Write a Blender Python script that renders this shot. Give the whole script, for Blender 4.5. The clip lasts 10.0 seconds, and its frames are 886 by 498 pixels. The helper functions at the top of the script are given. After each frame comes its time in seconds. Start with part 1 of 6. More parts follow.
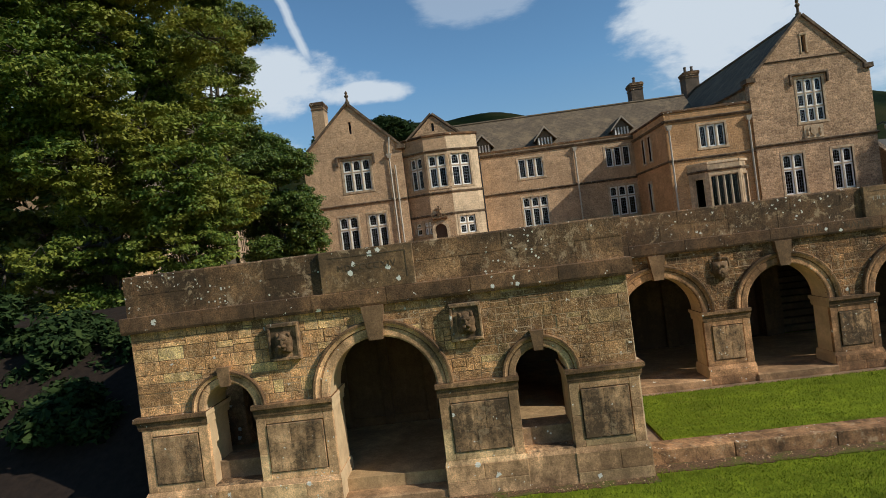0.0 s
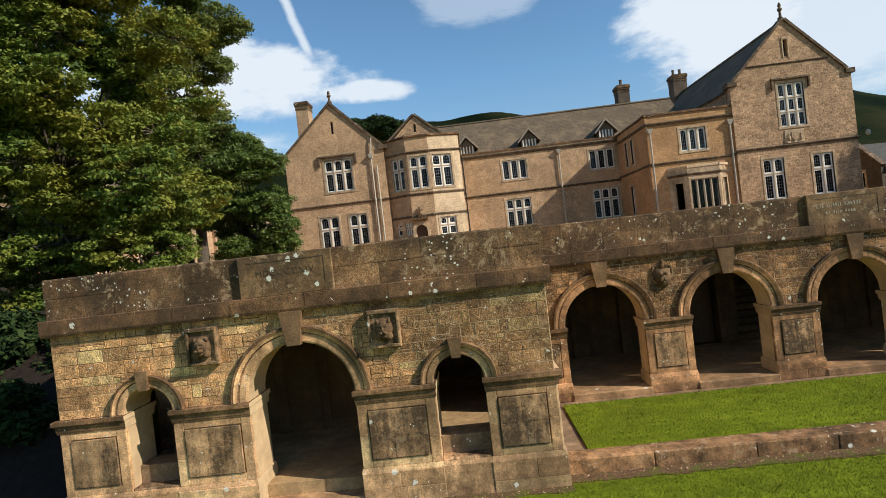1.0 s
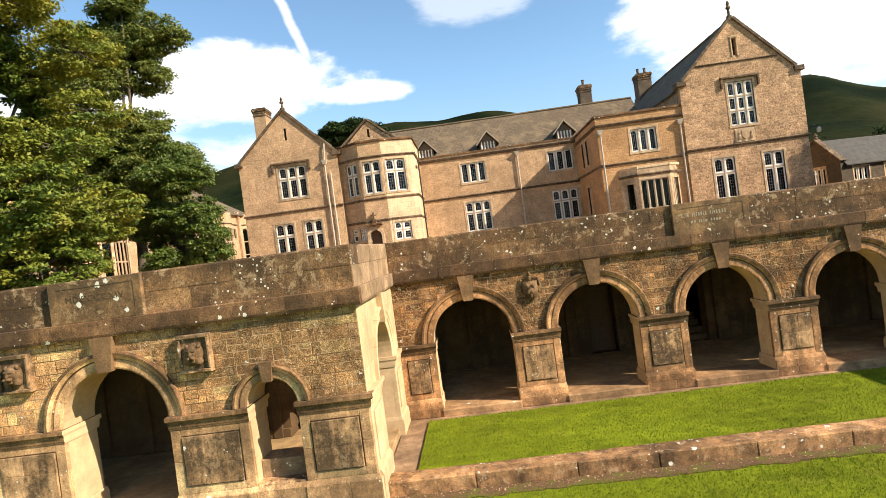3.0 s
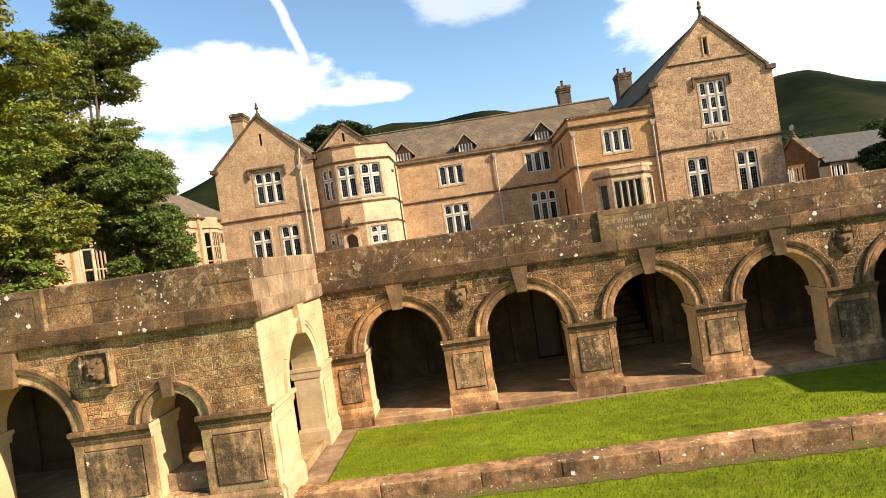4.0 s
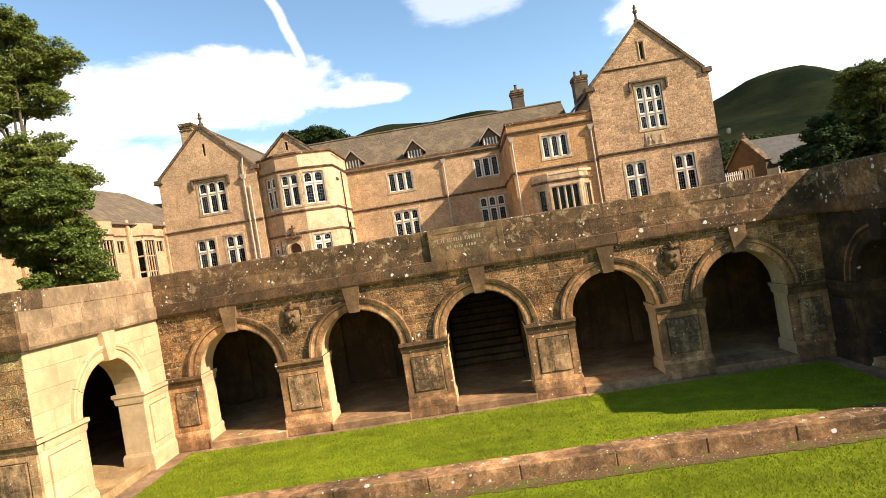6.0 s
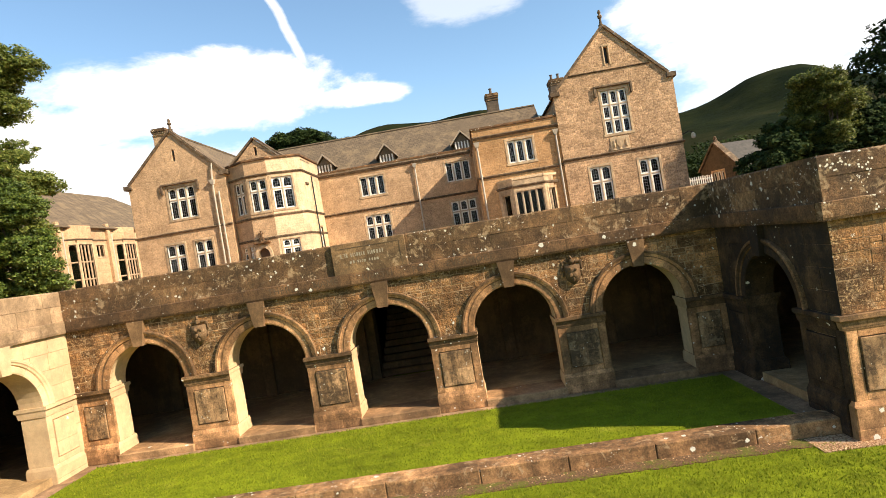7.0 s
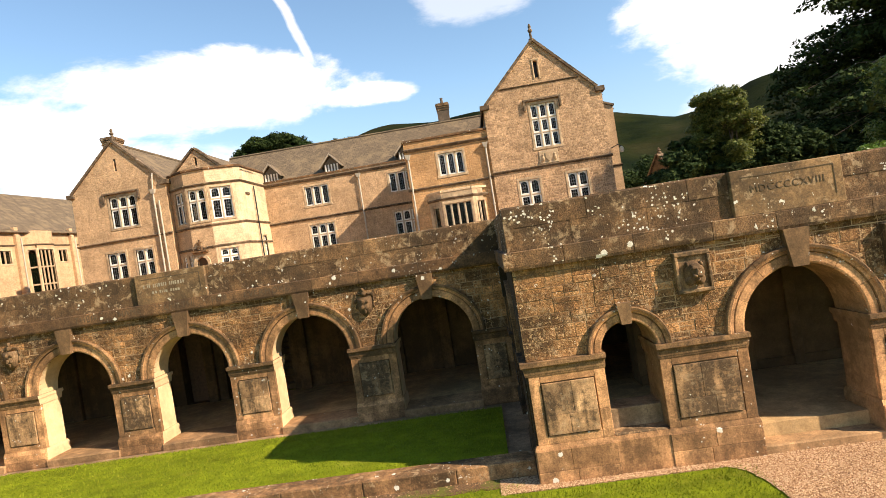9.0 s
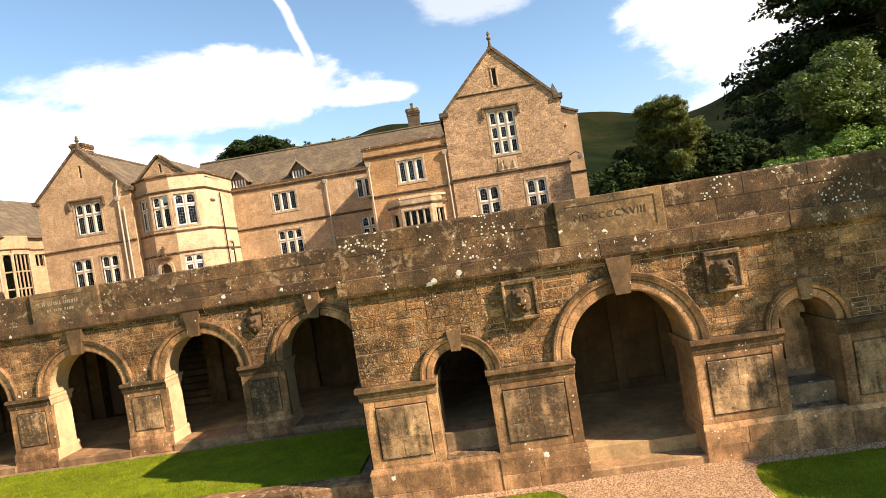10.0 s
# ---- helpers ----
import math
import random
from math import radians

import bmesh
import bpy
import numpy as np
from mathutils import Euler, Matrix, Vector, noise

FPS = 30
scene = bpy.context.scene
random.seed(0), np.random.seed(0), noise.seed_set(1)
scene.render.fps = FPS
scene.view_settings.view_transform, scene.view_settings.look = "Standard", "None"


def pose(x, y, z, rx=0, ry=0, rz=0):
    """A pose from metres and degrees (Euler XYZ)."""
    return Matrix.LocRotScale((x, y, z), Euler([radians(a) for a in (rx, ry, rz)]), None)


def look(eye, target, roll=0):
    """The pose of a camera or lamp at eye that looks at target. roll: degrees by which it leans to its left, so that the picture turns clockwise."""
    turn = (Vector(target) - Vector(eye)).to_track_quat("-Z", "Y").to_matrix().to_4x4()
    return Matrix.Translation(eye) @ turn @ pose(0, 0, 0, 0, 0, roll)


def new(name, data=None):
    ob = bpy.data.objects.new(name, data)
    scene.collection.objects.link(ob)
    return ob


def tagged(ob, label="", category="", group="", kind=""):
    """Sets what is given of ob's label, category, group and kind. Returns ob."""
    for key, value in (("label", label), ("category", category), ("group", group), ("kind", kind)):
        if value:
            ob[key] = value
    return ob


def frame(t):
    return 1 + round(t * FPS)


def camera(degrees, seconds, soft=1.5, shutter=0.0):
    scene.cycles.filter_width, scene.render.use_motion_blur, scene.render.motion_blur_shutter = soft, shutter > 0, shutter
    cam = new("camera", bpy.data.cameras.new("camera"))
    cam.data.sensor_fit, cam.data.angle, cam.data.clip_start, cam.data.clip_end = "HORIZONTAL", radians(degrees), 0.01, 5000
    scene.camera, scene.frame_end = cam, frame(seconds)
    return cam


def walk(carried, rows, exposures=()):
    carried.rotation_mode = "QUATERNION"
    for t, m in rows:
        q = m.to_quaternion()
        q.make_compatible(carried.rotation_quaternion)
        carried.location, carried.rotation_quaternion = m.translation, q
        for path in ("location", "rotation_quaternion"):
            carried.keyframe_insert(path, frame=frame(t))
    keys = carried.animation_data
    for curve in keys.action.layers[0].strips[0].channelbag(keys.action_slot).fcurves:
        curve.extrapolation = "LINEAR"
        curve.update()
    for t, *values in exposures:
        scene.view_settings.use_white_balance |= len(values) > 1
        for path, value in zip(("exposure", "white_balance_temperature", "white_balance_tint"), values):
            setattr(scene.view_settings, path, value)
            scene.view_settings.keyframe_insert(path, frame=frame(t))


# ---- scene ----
cam = camera(76.0, 10.0, soft=0.8)
PATH = [
    (0, (0.144, -0.004, 4.241), (0.051, 1.993, 4.233), -7.2),
    (0.5, (0.827, 0.047, 4.22), (0.731, 2.044, 4.211), -6.7),
    (1, (1.52, 0.108, 4.197), (1.425, 2.106, 4.187), -6.6),
    (1.5, (2.28, 0.196, 4.172), (2.185, 2.194, 4.161), -6.4),
    (2, (3.076, 0.283, 4.165), (2.979, 2.281, 4.154), -6.7),
    (2.5, (3.877, 0.345, 4.172), (3.78, 2.343, 4.16), -7.1),
    (4, (6.393, 0.451, 4.129), (6.292, 2.448, 4.118), -8.4),
    (4.5, (7.278, 0.499, 4.099), (7.178, 2.496, 4.088), -8.4),
    (5, (8.218, 0.558, 4.069), (8.118, 2.556, 4.058), -9.2),
    (5.5, (9.237, 0.622, 4.029), (9.135, 2.619, 4.019), -9.2),
    (7, (12.572, 0.69, 3.978), (12.466, 2.687, 3.967), -9.4),
    (7.5, (13.766, 0.671, 3.984), (13.643, 2.667, 3.972), -9.0),
    (8, (14.981, 0.643, 3.962), (14.857, 2.639, 3.951), -8.5),
    (8.5, (16.219, 0.633, 3.955), (16.093, 2.629, 3.945), -8.9),
    (9, (17.506, 0.62, 3.956), (17.38, 2.616, 3.947), -9.0),
    (9.5, (18.823, 0.605, 3.972), (18.696, 2.601, 3.962), -9.1),
    (10, (20.195, 0.602, 3.992), (20.067, 2.598, 3.982), -9.1),
]
# exposure rises early on, standing in for a sun that comes out of cloud
EXPO = [(0.0, -0.12, 5550, 6), (1.0, 0.22, 5700, 7), (2.0, 0.65, 6050, 8), (2.7, 0.92, 6300, 10), (3.8, 1.03, 6550, 12), (5.0, 1.07, 6600, 12), (7.0, 1.05, 6650, 12), (9.0, 1.04, 6750, 14), (10.0, 1.06, 6800, 15)]
walk(cam, [(t, look(eye, target, roll)) for t, eye, target, roll in PATH], EXPO)

# ---- world and sun ----
TO_SUN = Vector((5.5, -2.3, 4.2)).normalized()
SUN_EL, SUN_AZ = math.asin(TO_SUN.z), math.atan2(TO_SUN.x, TO_SUN.y)
sun = new("sun", bpy.data.lights.new("sun", "SUN"))
sun.data.energy, sun.data.angle, sun.data.color = 5.0, radians(0.55), (1.0, 0.87, 0.70)
sun.matrix_world = TO_SUN.to_track_quat("Z", "Y").to_matrix().to_4x4()

world = bpy.data.worlds.new("world")
scene.world = world
world.use_nodes = True


class Nodes:
    """Short hand for node trees: n(type, inputs by name or index)."""

    def __init__(self, tree):
        self.tree = tree
        tree.nodes.clear()

    def __call__(self, kind, ins=None):
        nd = self.tree.nodes.new(kind)
        for k, v in (ins or {}).items():
            if isinstance(v, bpy.types.NodeSocket):
                self.tree.links.new(v, nd.inputs[k])
            else:
                nd.inputs[k].default_value = v
        return nd

    def math(self, op, a, b=0.0, c=0.0, clamp=False):
        nd = self("ShaderNodeMath", {0: a, 1: b, 2: c})
        nd.operation, nd.use_clamp = op, clamp
        return nd.outputs[0]

    def ramp(self, fac, *stops, interp="LINEAR"):
        nd = self("ShaderNodeValToRGB", {0: fac})
        cr = nd.color_ramp
        cr.interpolation = interp
        while len(cr.elements) < len(stops):
            cr.elements.new(0.5)
        for el, (p, c) in zip(cr.elements, stops):
            el.position = p
            el.color = (c, c, c, 1) if isinstance(c, (int, float)) else (*c, 1)
        return nd.outputs[0]

    def mix(self, fac, a, b, blend="MIX"):
        nd = self("ShaderNodeMix")
        nd.data_type, nd.blend_type = "RGBA", blend
        if isinstance(fac, bpy.types.NodeSocket):
            self.tree.links.new(fac, nd.inputs[0])
        else:
            nd.inputs[0].default_value = fac
        for i, v in ((6, a), (7, b)):
            if isinstance(v, bpy.types.NodeSocket):
                self.tree.links.new(v, nd.inputs[i])
            else:
                nd.inputs[i].default_value = (*v, 1) if len(v) == 3 else v
        return nd.outputs[2]

    def noise(self, vec, scale, detail=4.0, rough=0.6, dist=0.0):
        return self("ShaderNodeTexNoise", {"Vector": vec, "Scale": scale, "Detail": detail, "Roughness": rough, "Distortion": dist}).outputs[0]


def build_sky():
    n = Nodes(world.node_tree)
    tex = n("ShaderNodeTexSky")
    tex.sky_type, tex.sun_disc, tex.sun_elevation, tex.sun_rotation = "NISHITA", False, SUN_EL, SUN_AZ
    tex.altitude, tex.air_density, tex.dust_density, tex.ozone_density = 250.0, 1.0, 0.08, 1.4
    sky = tex.outputs[0]
    vec = n("ShaderNodeTexCoord").outputs["Generated"]
    xyz = n("ShaderNodeSeparateXYZ", {0: vec})
    az = n.math("ARCTAN2", xyz.outputs[0], xyz.outputs[1])
    el = n.math("ARCSINE", xyz.outputs[2])
    flat = n("ShaderNodeCombineXYZ", {0: az, 1: n.math("MULTIPLY", el, 2.2), 2: 0.0}).outputs[0]
    wob = n.math("SUBTRACT", n.noise(flat, 3.2, 7.0, 0.62, 0.3), 0.5)
    big = n.math("SUBTRACT", n.noise(flat, 9.0, 5.0, 0.6), 0.5)

    def bank(a, e, wa, we, gain):
        da = n.math("DIVIDE", n.math("SUBTRACT", az, radians(a)), radians(wa))
        de = n.math("DIVIDE", n.math("SUBTRACT", el, radians(e)), radians(we))
        r = n.math("ADD", n.math("MULTIPLY", da, da), n.math("MULTIPLY", de, de))
        d = n.math("SUBTRACT", 1.0, r)
        d = n.math("ADD", d, n.math("ADD", n.math("MULTIPLY", wob, 3.2), n.math("MULTIPLY", big, 1.4)))
        return n.math("MULTIPLY", n.ramp(d, (0.0, 0.0), (0.75, 1.0), interp="EASE"), gain)

    cover = bank(-24, 17.0, 17, 4.0, 1.0)
    for args in ((24.5, 17.0, 8.5, 9.0, 1.0), (-9.5, 15.9, 6, 1.3, 0.95), (-37, 15.0, 8, 2.6, 0.95), (31, 15.0, 15.0, 12.0, 0.86), (4, 23.0, 8, 2.6, 0.4), (-32, 10.5, 12, 3.4, 0.9), (-21, 11.5, 7, 2.0, 0.7)):
        cover = n.math("MAXIMUM", cover, bank(*args))
    # a vapour trail
    off = n.math("ADD", n.math("SUBTRACT", az, radians(-15.9)), n.math("MULTIPLY", n.math("SUBTRACT", el, radians(25.0)), 0.40))
    off = n.math("ADD", off, n.math("MULTIPLY", big, 0.014))
    trail = n.ramp(n.math("DIVIDE", n.math("ABSOLUTE", off), radians(0.62)), (0.3, 0.85), (1.0, 0.0))
    trail = n.math("MULTIPLY", trail, n.ramp(el, (radians(18.5), 0.0), (radians(20.0), 1.0)))
    cover = n.math("MAXIMUM", cover, trail)
    haze = n.ramp(el, (0.0, 0.5), (0.14, 0.28), (0.28, 0.0))
    # above the clear blue, cloud is a bright near white
    tinted = n.mix(1.0, sky, (0.92, 1.02, 0.98), "MULTIPLY")
    white = n.mix(haze, tinted, (2.1, 2.25, 2.4))
    col = n.mix(cover, white, (6.4, 6.35, 6.2))
    bg = n("ShaderNodeBackground", {0: col, 1: 0.115})
    n("ShaderNodeOutputWorld", {0: bg.outputs[0]})


build_sky()


# ---- materials ----
def material(name, build, rough=0.9, bump_at=0.4, dist=0.01, metal=0.0, spec=0.25):
    """build(n, co) gives a colour and a height socket (or None)."""
    m = bpy.data.materials.new(name)
    m.use_nodes = True
    n = Nodes(m.node_tree)
    co = n("ShaderNodeTexCoord").outputs["Object"]
    colour, height = build(n, co)
    p = n("ShaderNodeBsdfPrincipled", {"Base Color": colour if isinstance(colour, bpy.types.NodeSocket) else (*colour, 1),
                                       "Roughness": rough, "Metallic": metal, "Specular IOR Level": spec})
    if height is not None:
        n.tree.links.new(n("ShaderNodeBump", {"Height": height, "Strength": bump_at, "Distance": dist}).outputs[0], p.inputs["Normal"])
    n("ShaderNodeOutputMaterial", {0: p.outputs[0]})
    return m


def world_at(n):
    return n("ShaderNodeNewGeometry").outputs["Position"]


def weathered(base, base2, stain, stain_amt, lichen_amt, var=0.35, by="object", rough_grain=1.0, streak=0.0, pale=0.0, calm=1.0, fleck=0.0, drift=0.0):
    """Sandstone: each block its own tone, pitted grain, black algae in patches and runs, crusts of pale lichen, white
    lichen spots.
    calm: below 1 for evenly coloured stone; fleck: how much of it is picked out with small bright crystals and crusts."""
    def build(n, co):
        at = world_at(n)
        rnd = n("ShaderNodeObjectInfo").outputs["Random"] if by == "object" else n("ShaderNodeNewGeometry").outputs["Random Per Island"]
        tone = n.ramp(rnd, (0.0, base), (0.30, base2), (0.55, tuple(b * (1 - var) for b in base)), (0.8, base), (1.0, tuple(min(0.9, b * (1 + var * 0.7)) for b in base)))
        pit = n.noise(at, 36.0, 5.0, 0.8)
        grit = n.noise(at, 12.0, 5.0, 0.7, 0.4)
        blotch = n.noise(at, 4.2, 5.0, 0.65, 0.3)
        big = n.noise(at, 0.9, 4.0, 0.6)
        k = min(1.0, 0.30 + 0.32 * rough_grain) * calm
        cloud = n.noise(at, 1.7, 6.0, 0.62, 0.6)
        c = n.mix(k, tone, n.ramp(pit, (0.36, 0.36), (0.5, 0.95), (0.64, 1.65)), "MULTIPLY")
        c = n.mix(min(0.9, 0.45 + 0.2 * rough_grain) * calm, c, n.ramp(grit, (0.36, 0.5), (0.5, 0.98), (0.66, 1.42)), "MULTIPLY")
        c = n.mix(0.85 * calm, c, n.ramp(cloud, (0.36, 0.52), (0.5, 0.95), (0.64, 1.45)), "MULTIPLY")
        c = n.mix(0.85 * calm, c, n.ramp(blotch, (0.34, 0.55), (0.66, 1.35)), "MULTIPLY")
        drip = n("ShaderNodeMapping", {0: at, 3: (5.0, 5.0, 0.6)}).outputs[0]
        runs = n.noise(drip, 1.0, 5.0, 0.65)
        algae = n.math("ADD", n.math("MULTIPLY", big, 0.55), n.math("ADD", n.math("MULTIPLY", runs, 0.22 + streak), n.math("MULTIPLY", grit, 0.48)))
        if drift:
            # one end of the wall is washed clean by the rain, the other has gone dirty
            algae = n.math("ADD", algae, n.math("MULTIPLY", n.math("ADD", n("ShaderNodeSeparateXYZ", {0: at}).outputs[0], 1.6), drift))
        algae = n.math("MULTIPLY", n.ramp(algae, (0.55 + streak / 2.3, 0.0), (0.69 + streak / 2.3, 1.0)), stain_amt)
        c = n.mix(algae, c, stain)
        if fleck:
            patch = n.ramp(n.noise(at, 1.1, 3.0, 0.6, 0.5), (0.42, 0.15), (0.60, 1.0))
            f = n.ramp(n.noise(at, 21.0, 6.0, 0.8, 0.3), (0.53, 0.0), (0.60, 1.0))
            c = n.mix(n.math("MULTIPLY", n.math("MULTIPLY", f, patch), fleck), c, (0.66, 0.43, 0.21))
        if pale:
            crust = n.math("ADD", n.math("MULTIPLY", n.noise(at, 4.0, 6.0, 0.75, 0.5), 0.75), n.math("MULTIPLY", grit, 0.25))
            c = n.mix(n.math("MULTIPLY", n.ramp(crust, (0.54, 0.0), (0.60, 1.0)), pale), c, (0.47, 0.325, 0.18))
        vor = n("ShaderNodeTexVoronoi", {"Vector": at, "Scale": 6.5, "Randomness": 1.0})
        cell = n("ShaderNodeSeparateColor", {0: vor.outputs["Color"]})
        rad = n.math("MULTIPLY", n.math("POWER", cell.outputs[1], 2.2), 0.34)
        rim = n.math("ADD", vor.outputs["Distance"], n.math("MULTIPLY", n.math("SUBTRACT", n.noise(at, 34.0, 4.0, 0.7), 0.5), 0.62))
        some = n.math("MULTIPLY", n.math("GREATER_THAN", cell.outputs[0], 1.0 - lichen_amt * 1.6), n.math("GREATER_THAN", n.noise(at, 1.15, 2.0), 0.52))
        spot = n.math("MULTIPLY", n.math("LESS_THAN", rim, rad), some)
        v2 = n("ShaderNodeTexVoronoi", {"Vector": at, "Scale": 21.0, "Randomness": 1.0})
        c2 = n("ShaderNodeSeparateColor", {0: v2.outputs["Color"]})
        few = n.math("MULTIPLY", n.math("GREATER_THAN", c2.outputs[0], 1.0 - lichen_amt), n.math("GREATER_THAN", n.noise(at, 1.6, 3.0), 0.57))
        rim2 = n.math("ADD", v2.outputs["Distance"], n.math("MULTIPLY", n.math("SUBTRACT", n.noise(at, 80.0, 2.0), 0.5), 0.3))
        dot = n.math("MULTIPLY", n.math("LESS_THAN", rim2, n.math("MULTIPLY", c2.outputs[1], 0.40)), few)
        spot = n.math("MAXIMUM", spot, dot)
        c = n.mix(n.math("MULTIPLY", spot, 0.9), c, (0.70, 0.66, 0.54))
        h = n.math("ADD", n.math("MULTIPLY", pit, 0.5 * rough_grain), n.math("ADD", n.math("MULTIPLY", grit, 0.6 * rough_grain), n.math("ADD", n.math("MULTIPLY", blotch, 0.5), n.math("MULTIPLY", spot, 0.15))))
        return c, h
    return build


DARK = (0.036, 0.022, 0.010)
RUB = ((0.485, 0.238, 0.088), (0.350, 0.166, 0.060), DARK, 0.78, 0.10, 0.55)
M_RUBBLE = material("rubble_stone", weathered(*RUB, rough_grain=2.0, pale=0.45, fleck=0.75), bump_at=1.0, dist=0.022)
M_RUBBLE_J = material("rubble_stone_far", weathered(*RUB, by="island", rough_grain=2.0, pale=0.45, fleck=0.75), bump_at=1.0, dist=0.022)
M_ASHLAR = material("ashlar_stone", weathered((0.650, 0.338, 0.147), (0.540, 0.272, 0.114), DARK, 0.70, 0.22, 0.35, rough_grain=1.3, streak=0.14, calm=0.75), bump_at=0.6, dist=0.01)
M_ASHLAR_PALE = material("pale_ashlar", weathered((0.86, 0.500, 0.235), (0.74, 0.420, 0.190), DARK, 0.66, 0.16, 0.3, rough_grain=1.2, streak=0.08, calm=0.75, drift=0.016), bump_at=0.6, dist=0.01)
M_RUBBLE_PALE = material("pale_rubble", weathered((0.85, 0.455, 0.180), (0.64, 0.330, 0.125), DARK, 0.70, 0.10, 0.5, rough_grain=1.8, pale=0.5, fleck=0.85, drift=0.018), bump_at=1.0, dist=0.022)
# Clean stone made paler still, to put the sun on the jambs into it.
M_SUN_CLEAN = material("sunlit_clean_ashlar", weathered((0.62, 0.440, 0.245), (0.57, 0.395, 0.215), (0.28, 0.160, 0.072), 0.3, 0.02, 0.12, rough_grain=0.3, calm=0.28), bump_at=0.4, dist=0.008)
# Darker copy for the east pavilion's jambs: their shade is put into the colour.
M_SHADE_JAMB = material("shaded_jamb_ashlar", weathered((0.35, 0.215, 0.105), (0.29, 0.176, 0.085), (0.07, 0.043, 0.020), 0.6, 0.02, 0.2, rough_grain=0.6, calm=0.5), bump_at=0.4, dist=0.008)
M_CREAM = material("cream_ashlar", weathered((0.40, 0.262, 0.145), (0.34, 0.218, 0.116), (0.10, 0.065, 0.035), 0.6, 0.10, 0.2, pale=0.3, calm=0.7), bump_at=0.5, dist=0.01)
M_PARAPET = material("parapet_stone", weathered((0.240, 0.132, 0.057), (0.195, 0.105, 0.045), (0.045, 0.030, 0.016), 0.75, 0.46, 0.4, pale=0.6, rough_grain=1.7), bump_at=0.9, dist=0.02)
M_LICHEN = material("lichen_spotted_stone", weathered((0.235, 0.128, 0.056), (0.190, 0.102, 0.044), (0.045, 0.030, 0.016), 0.72, 0.95, 0.4, pale=0.55, rough_grain=1.7), bump_at=0.9, dist=0.02)
M_CORNICE = material("cornice_stone", weathered((0.215, 0.114, 0.050), (0.175, 0.092, 0.040), (0.042, 0.028, 0.016), 0.65, 0.34, 0.3, rough_grain=1.5), bump_at=0.7, dist=0.014)
M_HOOD = material("hood_stone", weathered((0.30, 0.165, 0.072), (0.22, 0.118, 0.052), DARK, 0.75, 0.20, 0.3, rough_grain=1.4), bump_at=0.6, dist=0.01)
M_KEY = material("keystone_stone", weathered((0.25, 0.142, 0.065), (0.20, 0.112, 0.052), DARK, 0.55, 0.20, 0.2, calm=0.7), bump_at=0.5, dist=0.01)
M_PANEL = material("panel_stone", weathered((0.54, 0.318, 0.150), (0.44, 0.252, 0.116), (0.036, 0.024, 0.013), 0.88, 0.20, 0.25, streak=0.22, pale=0.35, calm=0.85), bump_at=0.6, dist=0.01)
M_KERB = material("kerb_stone", weathered((0.44, 0.232, 0.098), (0.34, 0.176, 0.074), DARK, 0.80, 0.34, 0.35, pale=0.6), bump_at=0.7, dist=0.012)
M_FLAG = material("flagstone", weathered((0.42, 0.245, 0.115), (0.35, 0.200, 0.094), DARK, 0.55, 0.03, 0.25, calm=0.6), bump_at=0.5, dist=0.006)


def mortar_build(n, co):
    at = world_at(n)
    g = n.noise(at, 60.0, 4.0)
    c = n.ramp(g, (0.2, (0.33, 0.205, 0.100)), (0.8, (0.56, 0.375, 0.205)))
    worn = n.ramp(n.noise(at, 0.75, 4.0, 0.65, 0.4), (0.43, 0.0), (0.55, 0.9))
    return n.mix(worn, c, n.ramp(g, (0.3, (0.075, 0.042, 0.019)), (0.7, (0.20, 0.110, 0.048)))), g


M_MORTAR = material("lime_mortar", mortar_build, bump_at=0.5, dist=0.005)


def coursed(c1, c2, mort, w, h, var=0.5, axes="XZ"):
    """Wall of small squared stones seen from afar."""
    def build(n, co):
        at = world_at(n)
        s = n("ShaderNodeSeparateXYZ", {0: at})
        u = n.math("ADD", s.outputs[0], s.outputs[1])
        wob = n.math("MULTIPLY", n.math("SUBTRACT", n.noise(at, 1.2, 2.0), 0.5), 0.10)
        v = n("ShaderNodeCombineXYZ", {0: n.math("ADD", u, wob), 1: n.math("ADD", s.outputs[2], n.math("MULTIPLY", wob, 0.4)), 2: 0.0}).outputs[0]
        b = n("ShaderNodeTexBrick", {"Vector": v, "Color1": (*c1, 1), "Color2": (*c2, 1), "Mortar": (*mort, 1), "Scale": 1.0, "Mortar Size": 0.014,
                                     "Mortar Smooth": 0.4, "Brick Width": w, "Row Height": h, "Bias": 0.0})
        b.offset, b.squash, b.squash_frequency = 0.43, 0.7, 3
        grain = n.noise(at, 14.0, 5.0, 0.7)
        big = n.noise(at, 0.55, 4.0, 0.6)
        drip = n.noise(n("ShaderNodeMapping", {0: at, 3: (2.5, 2.5, 0.25)}).outputs[0], 1.0, 4.0)
        c = n.mix(0.95, b.outputs[0], n.ramp(grain, (0.34, 1 - var), (0.5, 1.0), (0.66, 1 + var * 0.8)), "MULTIPLY")
        c = n.mix(0.55, c, n.ramp(big, (0.34, 0.62), (0.5, 0.98), (0.66, 1.25)), "MULTIPLY")
        c = n.mix(0.3, c, n.ramp(n.noise(at, 2.3, 5.0, 0.7, 0.4), (0.38, 0.6), (0.62, 1.3)), "MULTIPLY")
        c = n.mix(n.math("MULTIPLY", n.ramp(drip, (0.52, 0.0), (0.75, 1.0)), 0.35), c, tuple(x * 0.4 for x in c1))
        return c, n.math("SUBTRACT", n.math("MULTIPLY", grain, 0.8), n.math("MULTIPLY", b.outputs[1], 0.8))
    return build


